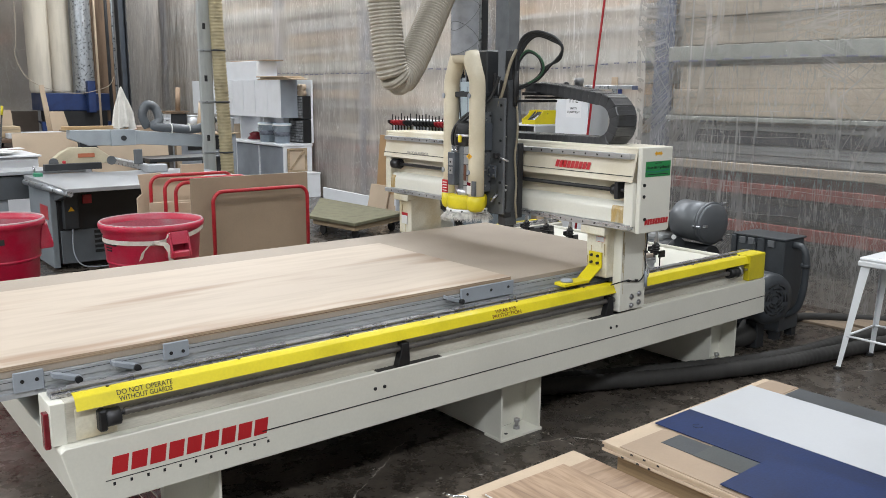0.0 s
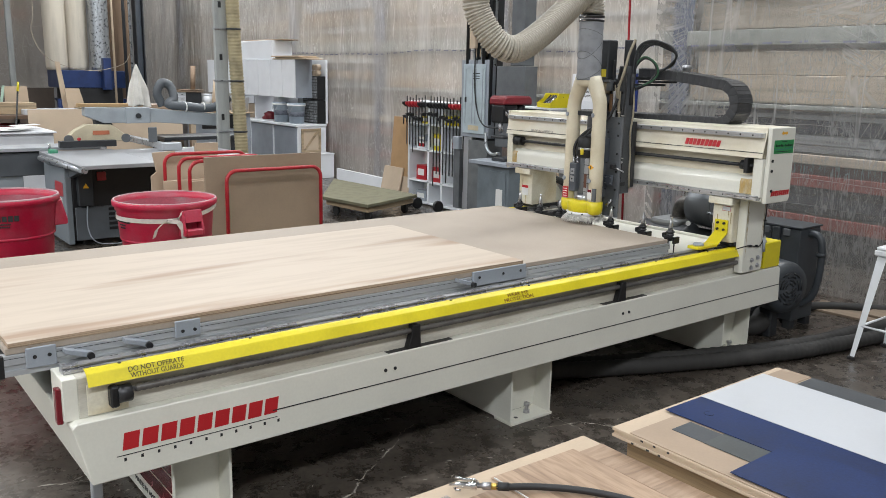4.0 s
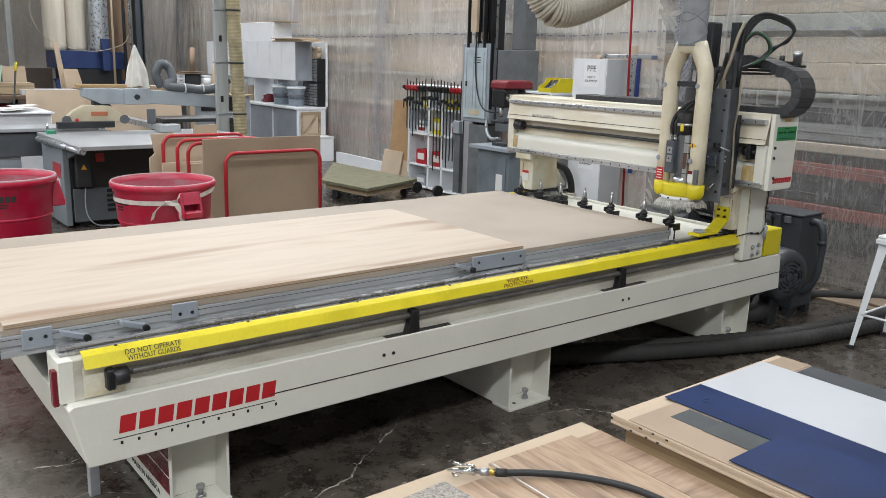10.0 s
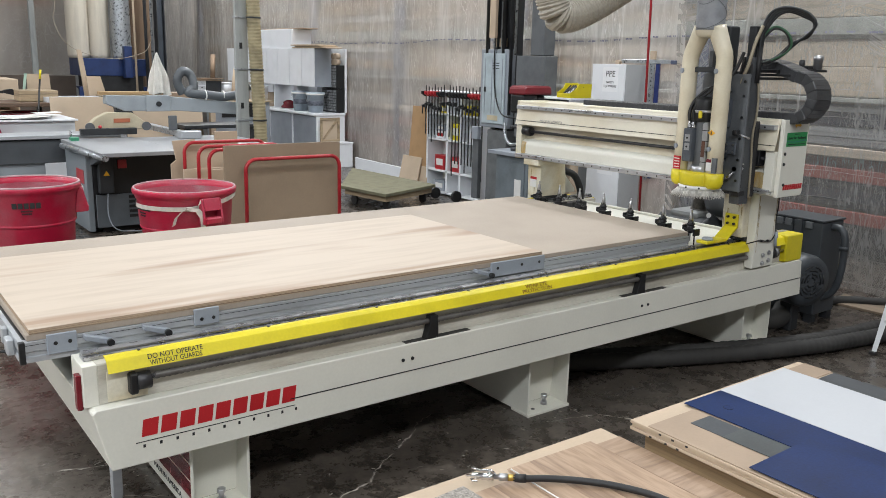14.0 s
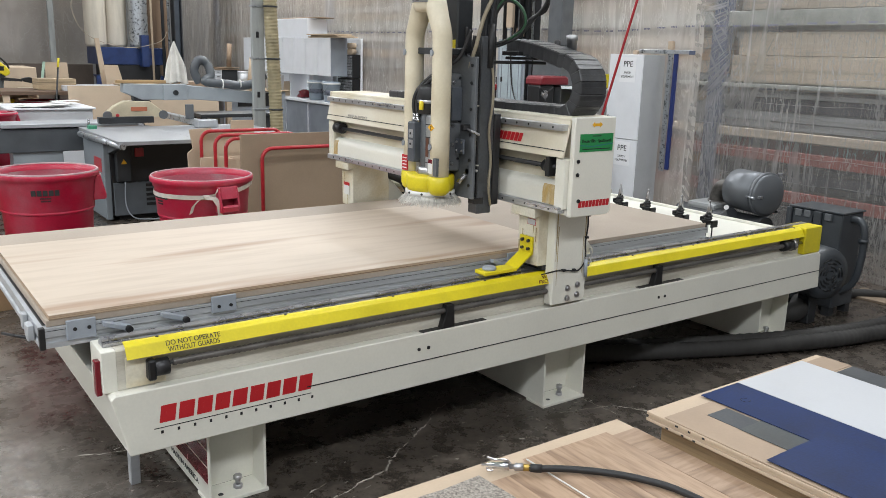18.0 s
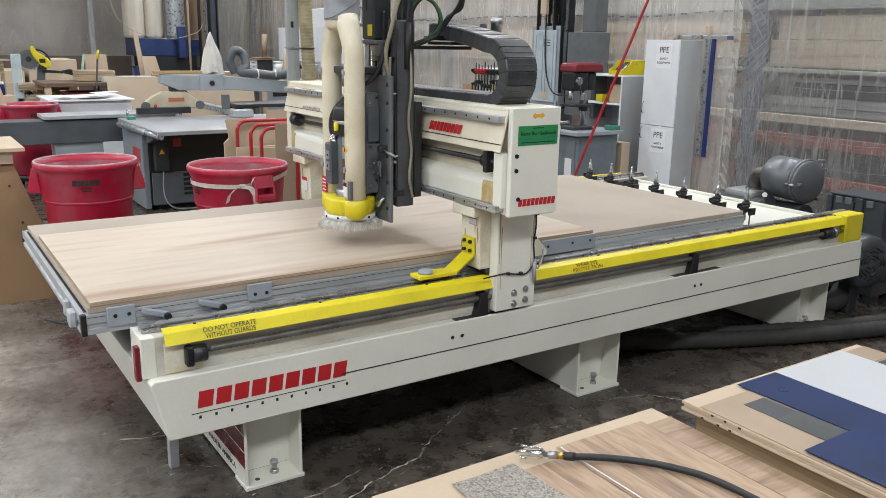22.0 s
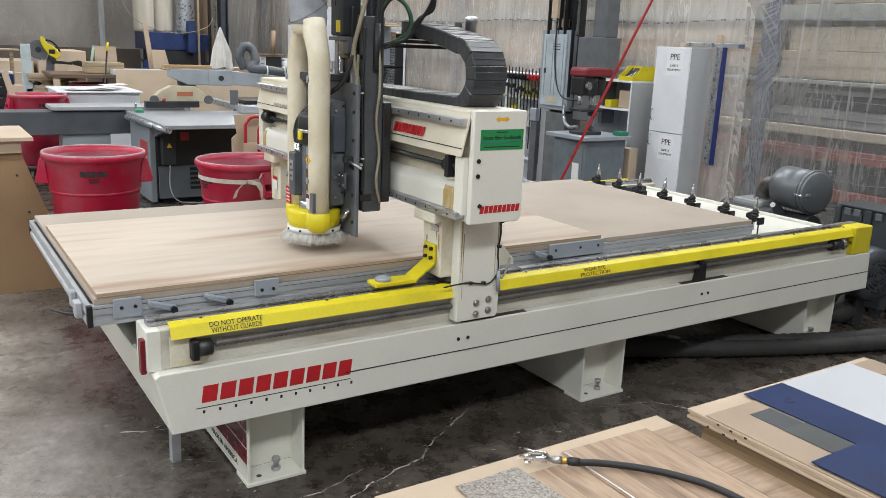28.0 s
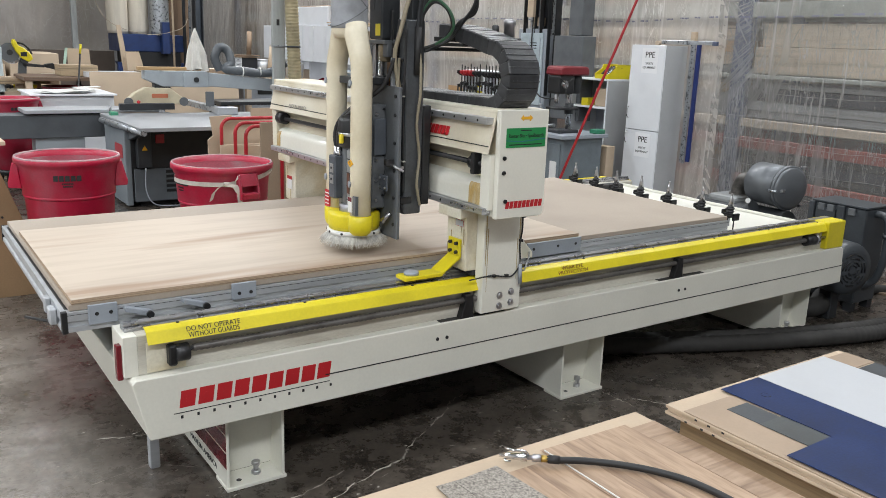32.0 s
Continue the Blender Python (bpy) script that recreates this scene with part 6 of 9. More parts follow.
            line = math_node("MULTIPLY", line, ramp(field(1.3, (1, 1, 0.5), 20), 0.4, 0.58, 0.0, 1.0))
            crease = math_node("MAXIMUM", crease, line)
            relief = math_node("ADD", relief, math_node("MULTIPLY", fan.outputs[0], 0.5))
        sag = math_node("ADD", sep.outputs[2], math_node("MULTIPLY", field(0.5, (1, 1, 0.2), 0), 0.12))
        tri = math_node("ABSOLUTE", math_node("SUBTRACT", math_node("FRACT", math_node("DIVIDE", sag, 0.228), 0), 0.5), 0)
        fold = math_node("MULTIPLY", ramp(tri, 0.0, 0.016, 0.6, 0.0), ramp(field(0.8, (1, 0.6, 2.0), 0), 0.42, 0.58, 0.1, 1.0))
        crease = math_node("MAXIMUM", crease, fold)
        u = math_node("MULTIPLY", sep.outputs[1], 262.0)
        v = math_node("MULTIPLY", sep.outputs[2], 262.0)
        net = math_node("MULTIPLY", math_node("SINE", u, 0), math_node("SINE", v, 0))
        net = ramp(net, 0.1, 0.8, 0.0, 0.15)
        crease = math_node("MAXIMUM", crease, net)
    b = n.new("ShaderNodeBump")
    b.inputs["Strength"].default_value, b.inputs["Distance"].default_value = 0.9, 0.06
    link(math_node("ADD", relief, math_node("MULTIPLY", crease, 0.15)), b.inputs["Height"])
    link(b.outputs[0], bsdf.inputs["Normal"])
    # colour goes towards white on the creases to carry their glints
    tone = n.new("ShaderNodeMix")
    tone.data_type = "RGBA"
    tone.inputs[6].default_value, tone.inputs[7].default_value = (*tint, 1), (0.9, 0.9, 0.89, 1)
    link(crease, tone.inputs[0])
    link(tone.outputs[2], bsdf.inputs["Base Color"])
    back = n.new("ShaderNodeBsdfTranslucent")
    link(tone.outputs[2], back.inputs[0])
    film = n.new("ShaderNodeMixShader")
    film.inputs[0].default_value = 0.4
    link(bsdf.outputs[0], film.inputs[1])
    link(back.outputs[0], film.inputs[2])
    glass = n.new("ShaderNodeBsdfTransparent")
    glass.inputs[0].default_value = (0.97, 0.97, 0.97, 1)
    mix = n.new("ShaderNodeMixShader")
    cloud = ramp(field(0.9, (1, 1, 0.6), 15, 4), 0.3, 0.7, 1 - clear - 0.14, 1 - clear + 0.14)
    link(math_node("ADD", cloud, math_node("MULTIPLY", crease, 0.45), True), mix.inputs[0])
    link(glass.outputs[0], mix.inputs[1])
    link(film.outputs[0], mix.inputs[2])
    link(mix.outputs[0], out.inputs[0])
    return m


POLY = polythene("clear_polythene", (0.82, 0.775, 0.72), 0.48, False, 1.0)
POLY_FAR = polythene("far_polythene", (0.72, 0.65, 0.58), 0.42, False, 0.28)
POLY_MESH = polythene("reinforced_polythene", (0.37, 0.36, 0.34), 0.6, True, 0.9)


def wall_x(y):
    return 6.3 + 0.062 * max(y, 0.0) + 0.01 * min(y, 0)


def folds(y, z):
    """Depth of the sheet's folds."""
    v = Vector((y * 1.5, z * 0.35, 0.0))
    return 0.05 * noise.noise(v) + 0.03 * noise.noise(Vector((y * 4 + z * 1.2, z * 0.6, 3.0))) + 0.012 * noise.noise(Vector((y * 11 - z * 2.5, z * 1.8, 7.0)))


def sheet_east(y0, y1, z0, z1, ny, nz):
    return grid_sheet(ny, nz, lambda u, v: (wall_x(y0 + (y1 - y0) * u) + folds(y0 + (y1 - y0) * u, z0 + (z1 - z0) * v), y0 + (y1 - y0) * u, z0 + (z1 - z0) * v))


solid("wall_plastic_clear", sheet_east(2.3, 22.4, 0.0, 7.1, 370, 70), POLY, "hanging clear polythene sheeting, its crease glints painted pale", "plastic sheeting", kind="structure")
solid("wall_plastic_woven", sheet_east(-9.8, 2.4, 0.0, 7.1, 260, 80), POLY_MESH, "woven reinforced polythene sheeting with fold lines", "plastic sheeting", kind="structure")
marks = bmesh.new()
rnd = random.Random(77)
for k in range(96):
    y = -6 + k * 0.19
    z = 2.085 + 0.018 * math.sin(y * 1.3) + 0.01 * math.sin(y * 3.1)
    for i in range(6):
        if rnd.random() < 0.85:
            yy = y + 0.019 * i
            box(wall_x(yy) - 0.082, wall_x(yy) - 0.08, yy, yy + 0.012, z + rnd.uniform(-0.002, 0.002), z + 0.016, 0, marks)
tagged(solid("printed_marks", marks, surface("faded_print", (0.16, 0.16, 0.24), 0.6), "row of faded dark print along the sheeting", "print"), kind="stuff")
FARWALL = 18.7
solid("wall_plastic_far", grid_sheet(200, 30, lambda u, v: (-9.9 + 14.4 * u, FARWALL + 0.8 * folds(-9.9 + 14.4 * u, 7 * v), 7.0 * v)), POLY_FAR, "hanging clear polythene sheeting at the end of the hall", "plastic sheeting", kind="structure")
# stores behind the east sheeting
RACK_RED = surface("rack_red", (0.27, 0.05, 0.034), 0.5, vary=0.15)
RACK_BLUE = surface("rack_blue", (0.1, 0.125, 0.2), 0.5, vary=0.15)
TIMBER = surface("stacked_timber", (0.5, 0.38, 0.24), 0.8, vary=0.35, scale=2, stretch=(1, 0.3, 14))
WRAPPED = surface("wrapped_bundle", (0.42, 0.44, 0.46), 0.6, vary=0.3, scale=3, stretch=(1, 0.5, 9))
RACK_TEAL = surface("rack_teal", (0.36, 0.38, 0.35), 0.5, vary=0.15)
# near-black load tone that paints in the gloom of the low shelves
GLOOM_WRAP = surface("gloom_tinted_bundle", (0.02, 0.021, 0.026), 0.6, vary=0.3, scale=3, stretch=(1, 0.5, 9))
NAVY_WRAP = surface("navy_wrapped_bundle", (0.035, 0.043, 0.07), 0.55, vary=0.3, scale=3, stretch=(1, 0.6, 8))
PALE_BOARD = surface("pale_stacked_boards", (0.56, 0.47, 0.37), 0.75, vary=0.2, scale=2, stretch=(1, 0.3, 12))
ORANGE_BOARD = surface("orange_tan_boards", (0.55, 0.37, 0.22), 0.7, vary=0.12, scale=2, stretch=(1, 0.3, 12))
MILK = surface("white_wrapped_boards", (0.72, 0.71, 0.68), 0.5, vary=0.08, scale=2, stretch=(1, 0.4, 8))
DUSTY_WRAP = surface("dusty_wrapped_boards", (0.66, 0.57, 0.46), 0.6, vary=0.2, scale=2, stretch=(1, 0.4, 9))
rnd = random.Random(11)
for k in range(8):
    y0 = -6.35 + 3.1 * k
    rack = thing("storage_rack", "steel storage rack with timber behind plastic sheeting", "storage rack", "racks behind sheeting", (8.0, y0 + 1.5, 0))
    for yy in (y0, y0 + 3.0):
        for xx in (7.55, 8.5):
            part("upright", box(xx - 0.05, xx + 0.05, yy - 0.05, yy + 0.05, 0, 4.6, 0.004), RACK_BLUE, rack)
    for z, h, m in ((0.34, 0.12, RACK_RED), (0.75, 0.12, RACK_RED), (0.98, 0.09, PALE_BOARD), (2.15, 0.16, RACK_TEAL), (3.2, 0.12, RACK_TEAL)):
        for xx in (7.52, 8.5):
            part("beam", box(xx - 0.025, xx + 0.025, y0 + 0.05, y0 + 2.95, z, z + h, 0.004), m, rack)
    part("shelf", box(7.5, 8.5, y0 + 0.05, y0 + 2.95, 1.51, 1.55, 0.003), RACK_TEAL, rack)
    far = y0 > 1.5
    for z, room in ((0.02, 0.3), (0.47, 0.26), (1.08, 0.4), (1.56, 0.585), (2.33, 0.86), (3.34, 1.3)):
        top = z + room * rnd.uniform(0.88, 1.0)
        a, b = 0.04, 2.98
        while z < top - 0.03:
            h = min(rnd.uniform(0.05, 0.17) if z < 1.5 or far else rnd.uniform(0.14, 0.34), top - z)
            # near racks: the fall of light with height is put into load colours
            pool = (GLOOM_WRAP, GLOOM_WRAP, NAVY_WRAP) if z < 1.0 and not far else (GLOOM_WRAP, WRAPPED, NAVY_WRAP, NAVY_WRAP) if z < 1.5 and not far else (DUSTY_WRAP, PALE_BOARD, DUSTY_WRAP) if not far else (PALE_BOARD, PALE_BOARD, TIMBER, WRAPPED, ORANGE_BOARD, MILK)
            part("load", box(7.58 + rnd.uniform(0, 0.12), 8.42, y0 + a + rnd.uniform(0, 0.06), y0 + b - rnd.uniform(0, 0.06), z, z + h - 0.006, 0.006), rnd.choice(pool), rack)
            z += h

# ---- along the east wall ----
ppe = thing("ppe_cabinet", "tall white two-door cabinet with paper PPE signs", "cabinet", at=(6.33, 2.95, 0))
part("body", box(6.121, 6.44, 2.745, 3.195, 0.0, 1.82, 0.003), surface("pale_grey_laminate", (0.42, 0.43, 0.44), 0.45, vary=0.05, scale=4), ppe, "grey laminate carcass")
doors = [part("door", box(6.1, 6.119, 2.747, 3.193, z0, z1, 0.002), CABINET_WHITE, ppe, "white laminate door") for z0, z1 in ((0.96, 1.82), (0.05, 0.952))]
for dob, z in ((doors[0], 1.69), (doors[1], 0.83)):
    part("sign", box(6.0975, 6.0995, 2.83, 3.04, z - 0.15, z + 0.1), surface("white_paper", (0.85, 0.86, 0.88), 0.6, vary=0.02), dob, "white paper sign")
    turn = Matrix.Rotation(radians(-90), 4, "Z") @ Matrix.Rotation(radians(90), 4, "X")
    letters("sign_text", "PPE", 0.085, Matrix.Translation((6.0965, 2.935, z + 0.03)) @ turn, BLACK_INK, dob)
    letters("sign_text", "SAFETY", 0.032, Matrix.Translation((6.0965, 2.935, z - 0.055)) @ turn, BLACK_INK, dob)
    letters("sign_text", "EQUIPMENT", 0.032, Matrix.Translation((6.0965, 2.935, z - 0.095)) @ turn, BLACK_INK, dob)
    part("handle", sweep([(6.1, 3.165, z - 0.62 if z > 1 else z - 0.02), (6.075, 3.165, z - 0.6 if z > 1 else z), (6.075, 3.165, z - 0.52 if z > 1 else z + 0.08), (6.1, 3.165, z - 0.5 if z > 1 else z + 0.1)], 0.006, 6), STEEL, dob, "steel bow handle")
solid("roll", rod((6.2, 2.95, 1.842), (6.35, 3.05, 1.842), 0.022, 10), KRAFT, "small brown roll on the white cabinet", "roll")
square = thing("track_saw_rail", "aluminium and blue guide rail leaning by the cabinet", "guide rail", at=(6.4, 2.6, 0))
part("rail", box(6.395, 6.405, 2.62, 2.68, 0.64, 1.836, 0.002), GALV, square, "perforated aluminium strip")
for k in range(30):
    part("hole", rod((6.3945, 2.65, 0.68 + k * 0.039), (6.3935, 2.65, 0.68 + k * 0.039), 0.006, 6), BLACK_INK, square)
part("edge", box(6.39, 6.42, 2.56, 2.6, 0.66, 1.836, 0.003), surface("blue_bar", (0.012, 0.03, 0.16), 0.4), square, "blue rail edge")
part("cross_bar", box(6.375, 6.39, 2.38, 3.05, 1.835, 1.875, 0.003), GALV, square)
part("cap", box(6.37, 6.395, 2.34, 2.4, 1.83, 1.87, 0.003), RACK_BLUE, square)
solid("wood_block", box(6.38, 6.42, 2.62, 2.68, 1.876, 1.96, 0.003), KRAFT, "small wood block on the guide rail", "block")

unit = thing("open_shelf_unit", "white open shelf unit with boxes inside", "shelf", at=(6.2, 3.65, 0))
UNIT_SIDE = surface("grey_laminate_side", (0.42, 0.43, 0.44), 0.45, vary=0.05, scale=4)
for y0, y1 in ((3.42, 3.438), (4.02, 4.038)):
    part("side", box(6.023, 6.48, y0, y1, 0.0, 1.43, 0.002), UNIT_SIDE, unit, "grey laminate side")
    part("edge_band", box(6.02, 6.0225, y0, y1, 0.0, 1.43), CABINET_WHITE, unit, "white front edge")
for z in (0.04, 0.6, 1.13, 1.431):
    part("shelf", box(6.02, 6.48, 3.438 if z < 1.4 else 3.42, 4.02 if z < 1.4 else 4.038, z, z + 0.02, 0.002), CABINET_WHITE, unit)
part("back", box(6.47, 6.478, 3.44, 4.018, 0.06, 1.425), GREY_PAINT, unit)
solid("carton", box(6.12, 6.38, 3.46, 3.7, 1.151, 1.34, 0.004), KRAFT, "brown carton on the open shelf", "carton")
solid("parts_bin", box(6.05, 6.3, 3.74, 3.84, 1.151, 1.23, 0.004), YELLOW, "small yellow parts bin on the shelf", "parts bin")
bin_ = thing("yellow_tool_bin", "yellow plastic stacking bin with tools in it", "parts bin", at=(6.2, 3.53, 1.452))
BIN_SIDE = [(6.035, 1.452), (6.34, 1.452), (6.36, 1.6), (6.15, 1.6), (6.13, 1.555), (6.03, 1.5)]
for y in (3.43, 3.634):
    part("side", prism(BIN_SIDE, "y", y, y + 0.006), YELLOW, bin_)
    part("rim", sweep([(6.03, y + 0.003, 1.5), (6.13, y + 0.003, 1.555), (6.15, y + 0.003, 1.6), (6.36, y + 0.003, 1.6)], 0.006, 6), YELLOW, bin_)
part("front_lip", box(6.028, 6.036, 3.436, 3.634, 1.452, 1.5, 0.002), YELLOW, bin_)
part("back", box(6.345, 6.352, 3.436, 3.634, 1.452, 1.598, 0.002), YELLOW, bin_)
part("bottom", box(6.036, 6.345, 3.436, 3.634, 1.452, 1.457), YELLOW, bin_)
rnd = random.Random(8)
for k in range(14):
    y = 3.445 + 0.0135 * k
    part("tool", rod((6.07 + rnd.uniform(0, 0.05), y, 1.475 + 0.01 * (k % 3)), (6.17 + rnd.uniform(0, 0.06), y + rnd.uniform(-0.01, 0.01), 1.535 + rnd.uniform(0, 0.05)), 0.009, 7), (DARK_STEEL, STEEL, CHARCOAL)[k % 3], bin_)

stand = thing("drill_press_stand", "grey steel cabinet with a pale worktop", "work stand", at=(5.5, 3.3, 0))
part("worktop", box(5.2, 5.85, 3.18, 3.8, 0.86, 0.9, 0.004), GREY_PAINT, stand, "pale grey worktop")
part("body", box(5.26, 5.8, 3.22, 3.72, 0.0, 0.86, 0.004), surface("blue_grey_steel", (0.16, 0.19, 0.21), 0.4), stand)
part("door", box(5.25, 5.26, 3.26, 3.52, 0.08, 0.8, 0.003), surface("blue_grey_door", (0.17, 0.2, 0.22), 0.4), stand)
part("notice", box(5.246, 5.25, 3.3, 3.4, 0.4, 0.62), PAPER, stand)
dp = thing("drill_press", "bench drill press with a red head cover", "drill press", at=(5.45, 3.3, 0.9))
part("base", box(5.28, 5.62, 3.2, 3.46, 0.9, 0.935, 0.006), CHARCOAL, dp)
part("column", rod((5.55, 3.34, 0.93), (5.55, 3.34, 1.5), 0.036, 16), STEEL, dp, "bright steel column")
part("work_table", box(5.25, 5.6, 3.2, 3.46, 1.14, 1.165, 0.006), DARK_STEEL, dp)
part("table_arm", rod((5.55, 3.34, 1.09), (5.55, 3.34, 1.2), 0.06, 16), CHARCOAL, dp)
part("motor_head", box(5.26, 5.52, 3.23, 3.47, 1.3, 1.49, 0.02, None, 2), BLACK, dp)
part("motor", lathe([(0.06, 1.3), (0.075, 1.31), (0.075, 1.47), (0.06, 1.485)], 5.66, 3.35, 18), CHARCOAL, dp)
part("belt_cover", prism([(5.24, 1.49), (5.76, 1.49), (5.75, 1.56), (5.71, 1.58), (5.29, 1.58), (5.25, 1.56)], "y", 3.2, 3.5, bev=0.015), surface("dark_red_cover", (0.2, 0.014, 0.022), 0.35), dp, "dark red belt cover")
part("quill", lathe([(0.022, 1.2), (0.03, 1.22), (0.03, 1.34)], 5.32, 3.34, 14), STEEL, dp)
part("feed_hub", rod((5.3, 3.2, 1.4), (5.3, 3.15, 1.4), 0.04, 14), STEEL, dp)
for a in (30, 150, 270):
    part("feed_handle", rod((5.3, 3.16, 1.4), (5.3 + 0.14 * math.cos(radians(a)), 3.14, 1.4 + 0.14 * math.sin(radians(a))), 0.007, 8), DARK_STEEL, dp)
dp.scale = (0.78, 0.8, 1.0)
dp.location.y = 3.44
solid("green_tray", box(5.7, 5.82, 3.2, 3.32, 0.9, 0.945, 0.006), surface("green_plastic", (0.03, 0.22, 0.12), 0.4), "green plastic tray on the work stand", "tray")
solid("carton", box(5.88, 6.0, 3.22, 3.38, 0.0, 0.76, 0.004), KRAFT, "tall brown carton by the white cabinet", "carton")

# electrical column
col = thing("steel_column", "steel building column with conduits", "column", at=(6.3, 4.75, 0))
part("web", box(6.22, 6.3, 4.62, 4.9, 0, 7.2, 0.004), CHARCOAL, col)
part("flange", box(6.16, 6.36, 4.6, 4.62, 0, 7.2, 0.002), CHARCOAL, col)
part("base_cover", box(6.13, 6.38, 4.58, 4.94, 0, 1.0, 0.004), surface("grey_column_cover", (0.15, 0.16, 0.165), 0.6, vary=0.15), col, "grey column cover")
part("wood_strip", box(6.05, 6.09, 4.76, 4.87, 2.1, 4.2, 0.003), KRAFT, col, "rough wood strip")
part("flange", box(6.16, 6.36, 4.9, 4.92, 0, 7.2, 0.002), GALV, col)
for k, y in enumerate((4.5, 4.56, 4.68, 4.74, 4.8, 4.98)):
    part("conduit", rod((6.15 - 0.01 * (k % 3), y, 1.2 if k % 2 else 1.9), (6.15 - 0.01 * (k % 3), y + 0.02, 7.1), 0.016 + 0.006 * (k % 3), 10), (GALV, CHARCOAL, RUBBER)[k % 3], col)
part("wood_blocking", box(6.14, 6.2, 4.7, 4.86, 2.0, 2.1, 0.003), KRAFT, col)
panel = thing("breaker_panel", "pale grey breaker panel on the column", "electrical panel", at=(6.1, 4.83, 1.0))
part("case", box(6.12, 6.22, 4.56, 5.09, 1.03, 1.97, 0.006), GREY_PAINT, panel)
part("door", box(6.1, 6.12, 4.62, 5.03, 1.08, 1.92, 0.004), surface("pale_panel_grey", (0.47, 0.55, 0.59), 0.4), panel)
for ry in (4.66, 4.79, 4.85, 4.98):
    part("door_rib", box(6.096, 6.1005, ry - 0.006, ry + 0.006, 1.2, 1.86, 0.0015), GREY_PAINT, panel)
part("door_latch", box(6.092, 6.1, 4.96, 4.99, 1.46, 1.52, 0.002), BLACK, panel)
for k in range(3):
    part("label_bar", box(6.0975, 6.0995, 4.72, 4.84, 1.8 - 0.03 * k, 1.81 - 0.03 * k), BLACK_INK, panel)
part("label", box(6.0975, 6.0995, 4.72, 4.92, 1.12, 1.18), surface("aged_label", (0.6, 0.52, 0.36), 0.6), panel)
part("cable", sweep(smooth([(6.09, 4.78, 2.3), (6.085, 4.8, 1.8), (6.08, 4.74, 1.4), (6.0, 4.5, 1.2), (6.1, 4.3, 1.18)]), 0.008, 8), RUBBER, panel)
second = thing("switch_box", "dark grey electrical switch boxes beside the panel", "electrical box", at=(6.2, 4.25, 1.2))
part("case", box(6.14, 6.34, 3.97, 4.46, 0.95, 1.895, 0.006), MACHINE_GREY, second)
part("case", box(6.18, 6.36, 4.05, 4.27, 1.9, 3.4, 0.006), MACHINE_GREY, second)
part("flex_conduit", sweep(smooth([(6.12, 4.6, 1.1), (6.05, 4.5, 0.95), (5.95, 4.3, 0.88), (5.9, 4.1, 0.9)]), 0.02, 10), GALV, second)
part("junction_box", box(6.1, 6.16, 5.1, 5.22, 0.86, 1.02, 0.006), GREY_PAINT, second)
part("channel", box(6.14, 6.2, 5.12, 5.24, 0.1, 0.86, 0.004), MACHINE_GREY, second)

# clamp rack
clamp_unit = thing("clamp_shelf", "white shelf unit with parts boxes and hanging clamps", "shelf", at=(6.5, 5.75, 0))
for y in (5.28, 5.7, 6.0, 6.46):
    part("side", box(6.3, 6.58, y - 0.02, y + 0.02, 0.02, 1.42, 0.002), CABINET_WHITE, clamp_unit)
for z in (0.02, 0.32, 0.75, 1.1, 1.4):
    part("shelf", box(6.3, 6.58, 5.28, 6.46, z, z + 0.025, 0.002), CABINET_WHITE, clamp_unit)
part("back", box(6.57, 6.58, 5.28, 6.46, 0.05, 1.4), PAPER, clamp_unit)
rnd = random.Random(5)
for k in range(18):
    y = 5.2 + 0.07 * k + (0.06 if k > 10 else 0)
    bar_l = rnd.choice((0.95, 1.05, 1.12)) if k < 10 else rnd.choice((0.6, 0.7))
    c = thing("bar_clamp", "black bar clamp hanging on the shelf", "clamp", "hanging clamps", (6.26, y, 1.4))
    part("bar", box(6.255, 6.262, y - 0.0095, y + 0.0095, 1.42 - bar_l, 1.46 + rnd.uniform(0, 0.05), 0.001), BLACK, c)
    red = k in (0, 1, 2, 3, 13, 14, 15, 16)
    part("jaw", prism([(6.18, 1.41), (6.27, 1.42), (6.27, 1.35), (6.24, 1.34), (6.18, 1.375)], "y", y - 0.015, y + 0.015, bev=0.003), CART_RED if red else BLACK, c, "dark red jaw" if red else "")
    z1 = 1.28 - rnd.uniform(0, 0.08)
    part("slide_jaw", prism([(6.185, z1), (6.27, z1 + 0.015), (6.27, z1 - 0.05), (6.2, z1 - 0.03)], "y", y - 0.014, y + 0.014, bev=0.003), DARK_STEEL, c)
    part("screw_handle", rod((6.2, y, z1), (6.2, y, z1 - 0.12), 0.01, 8), DARK_STEEL if k % 3 else BLACK, c)
for y, z, w, h, m in ((6.2, 0.775, 0.2, 0.1, CABINET_WHITE), (6.2, 0.88, 0.18, 0.08, GREY_PAINT), (5.85, 0.775, 0.18, 0.22, YELLOW), (5.45, 0.775, 0.2, 0.18, CABINET_WHITE), (6.2, 0.345, 0.22, 0.2, CART_RED), (5.85, 0.345, 0.2, 0.2, CART_RED), (6.1, 1.125, 0.2, 0.1, YELLOW), (5.6, 1.125, 0.2, 0.12, YELLOW), (6.2, 0.05, 0.24, 0.14, GREY_PAINT)):
    b = thing("supply_box", "small box of supplies on the clamp shelf", "box", "supply boxes", (6.42, y, z))
    part("carton_body", box(6.33, 6.52, y - w / 2, y + w / 2, z, z + h, 0.004), m, b)
    part("label", box(6.327, 6.3295, y - w / 3, y + w / 3, z + h * 0.3, z + h * 0.75), PAPER if m is not CABINET_WHITE else CART_RED, b)
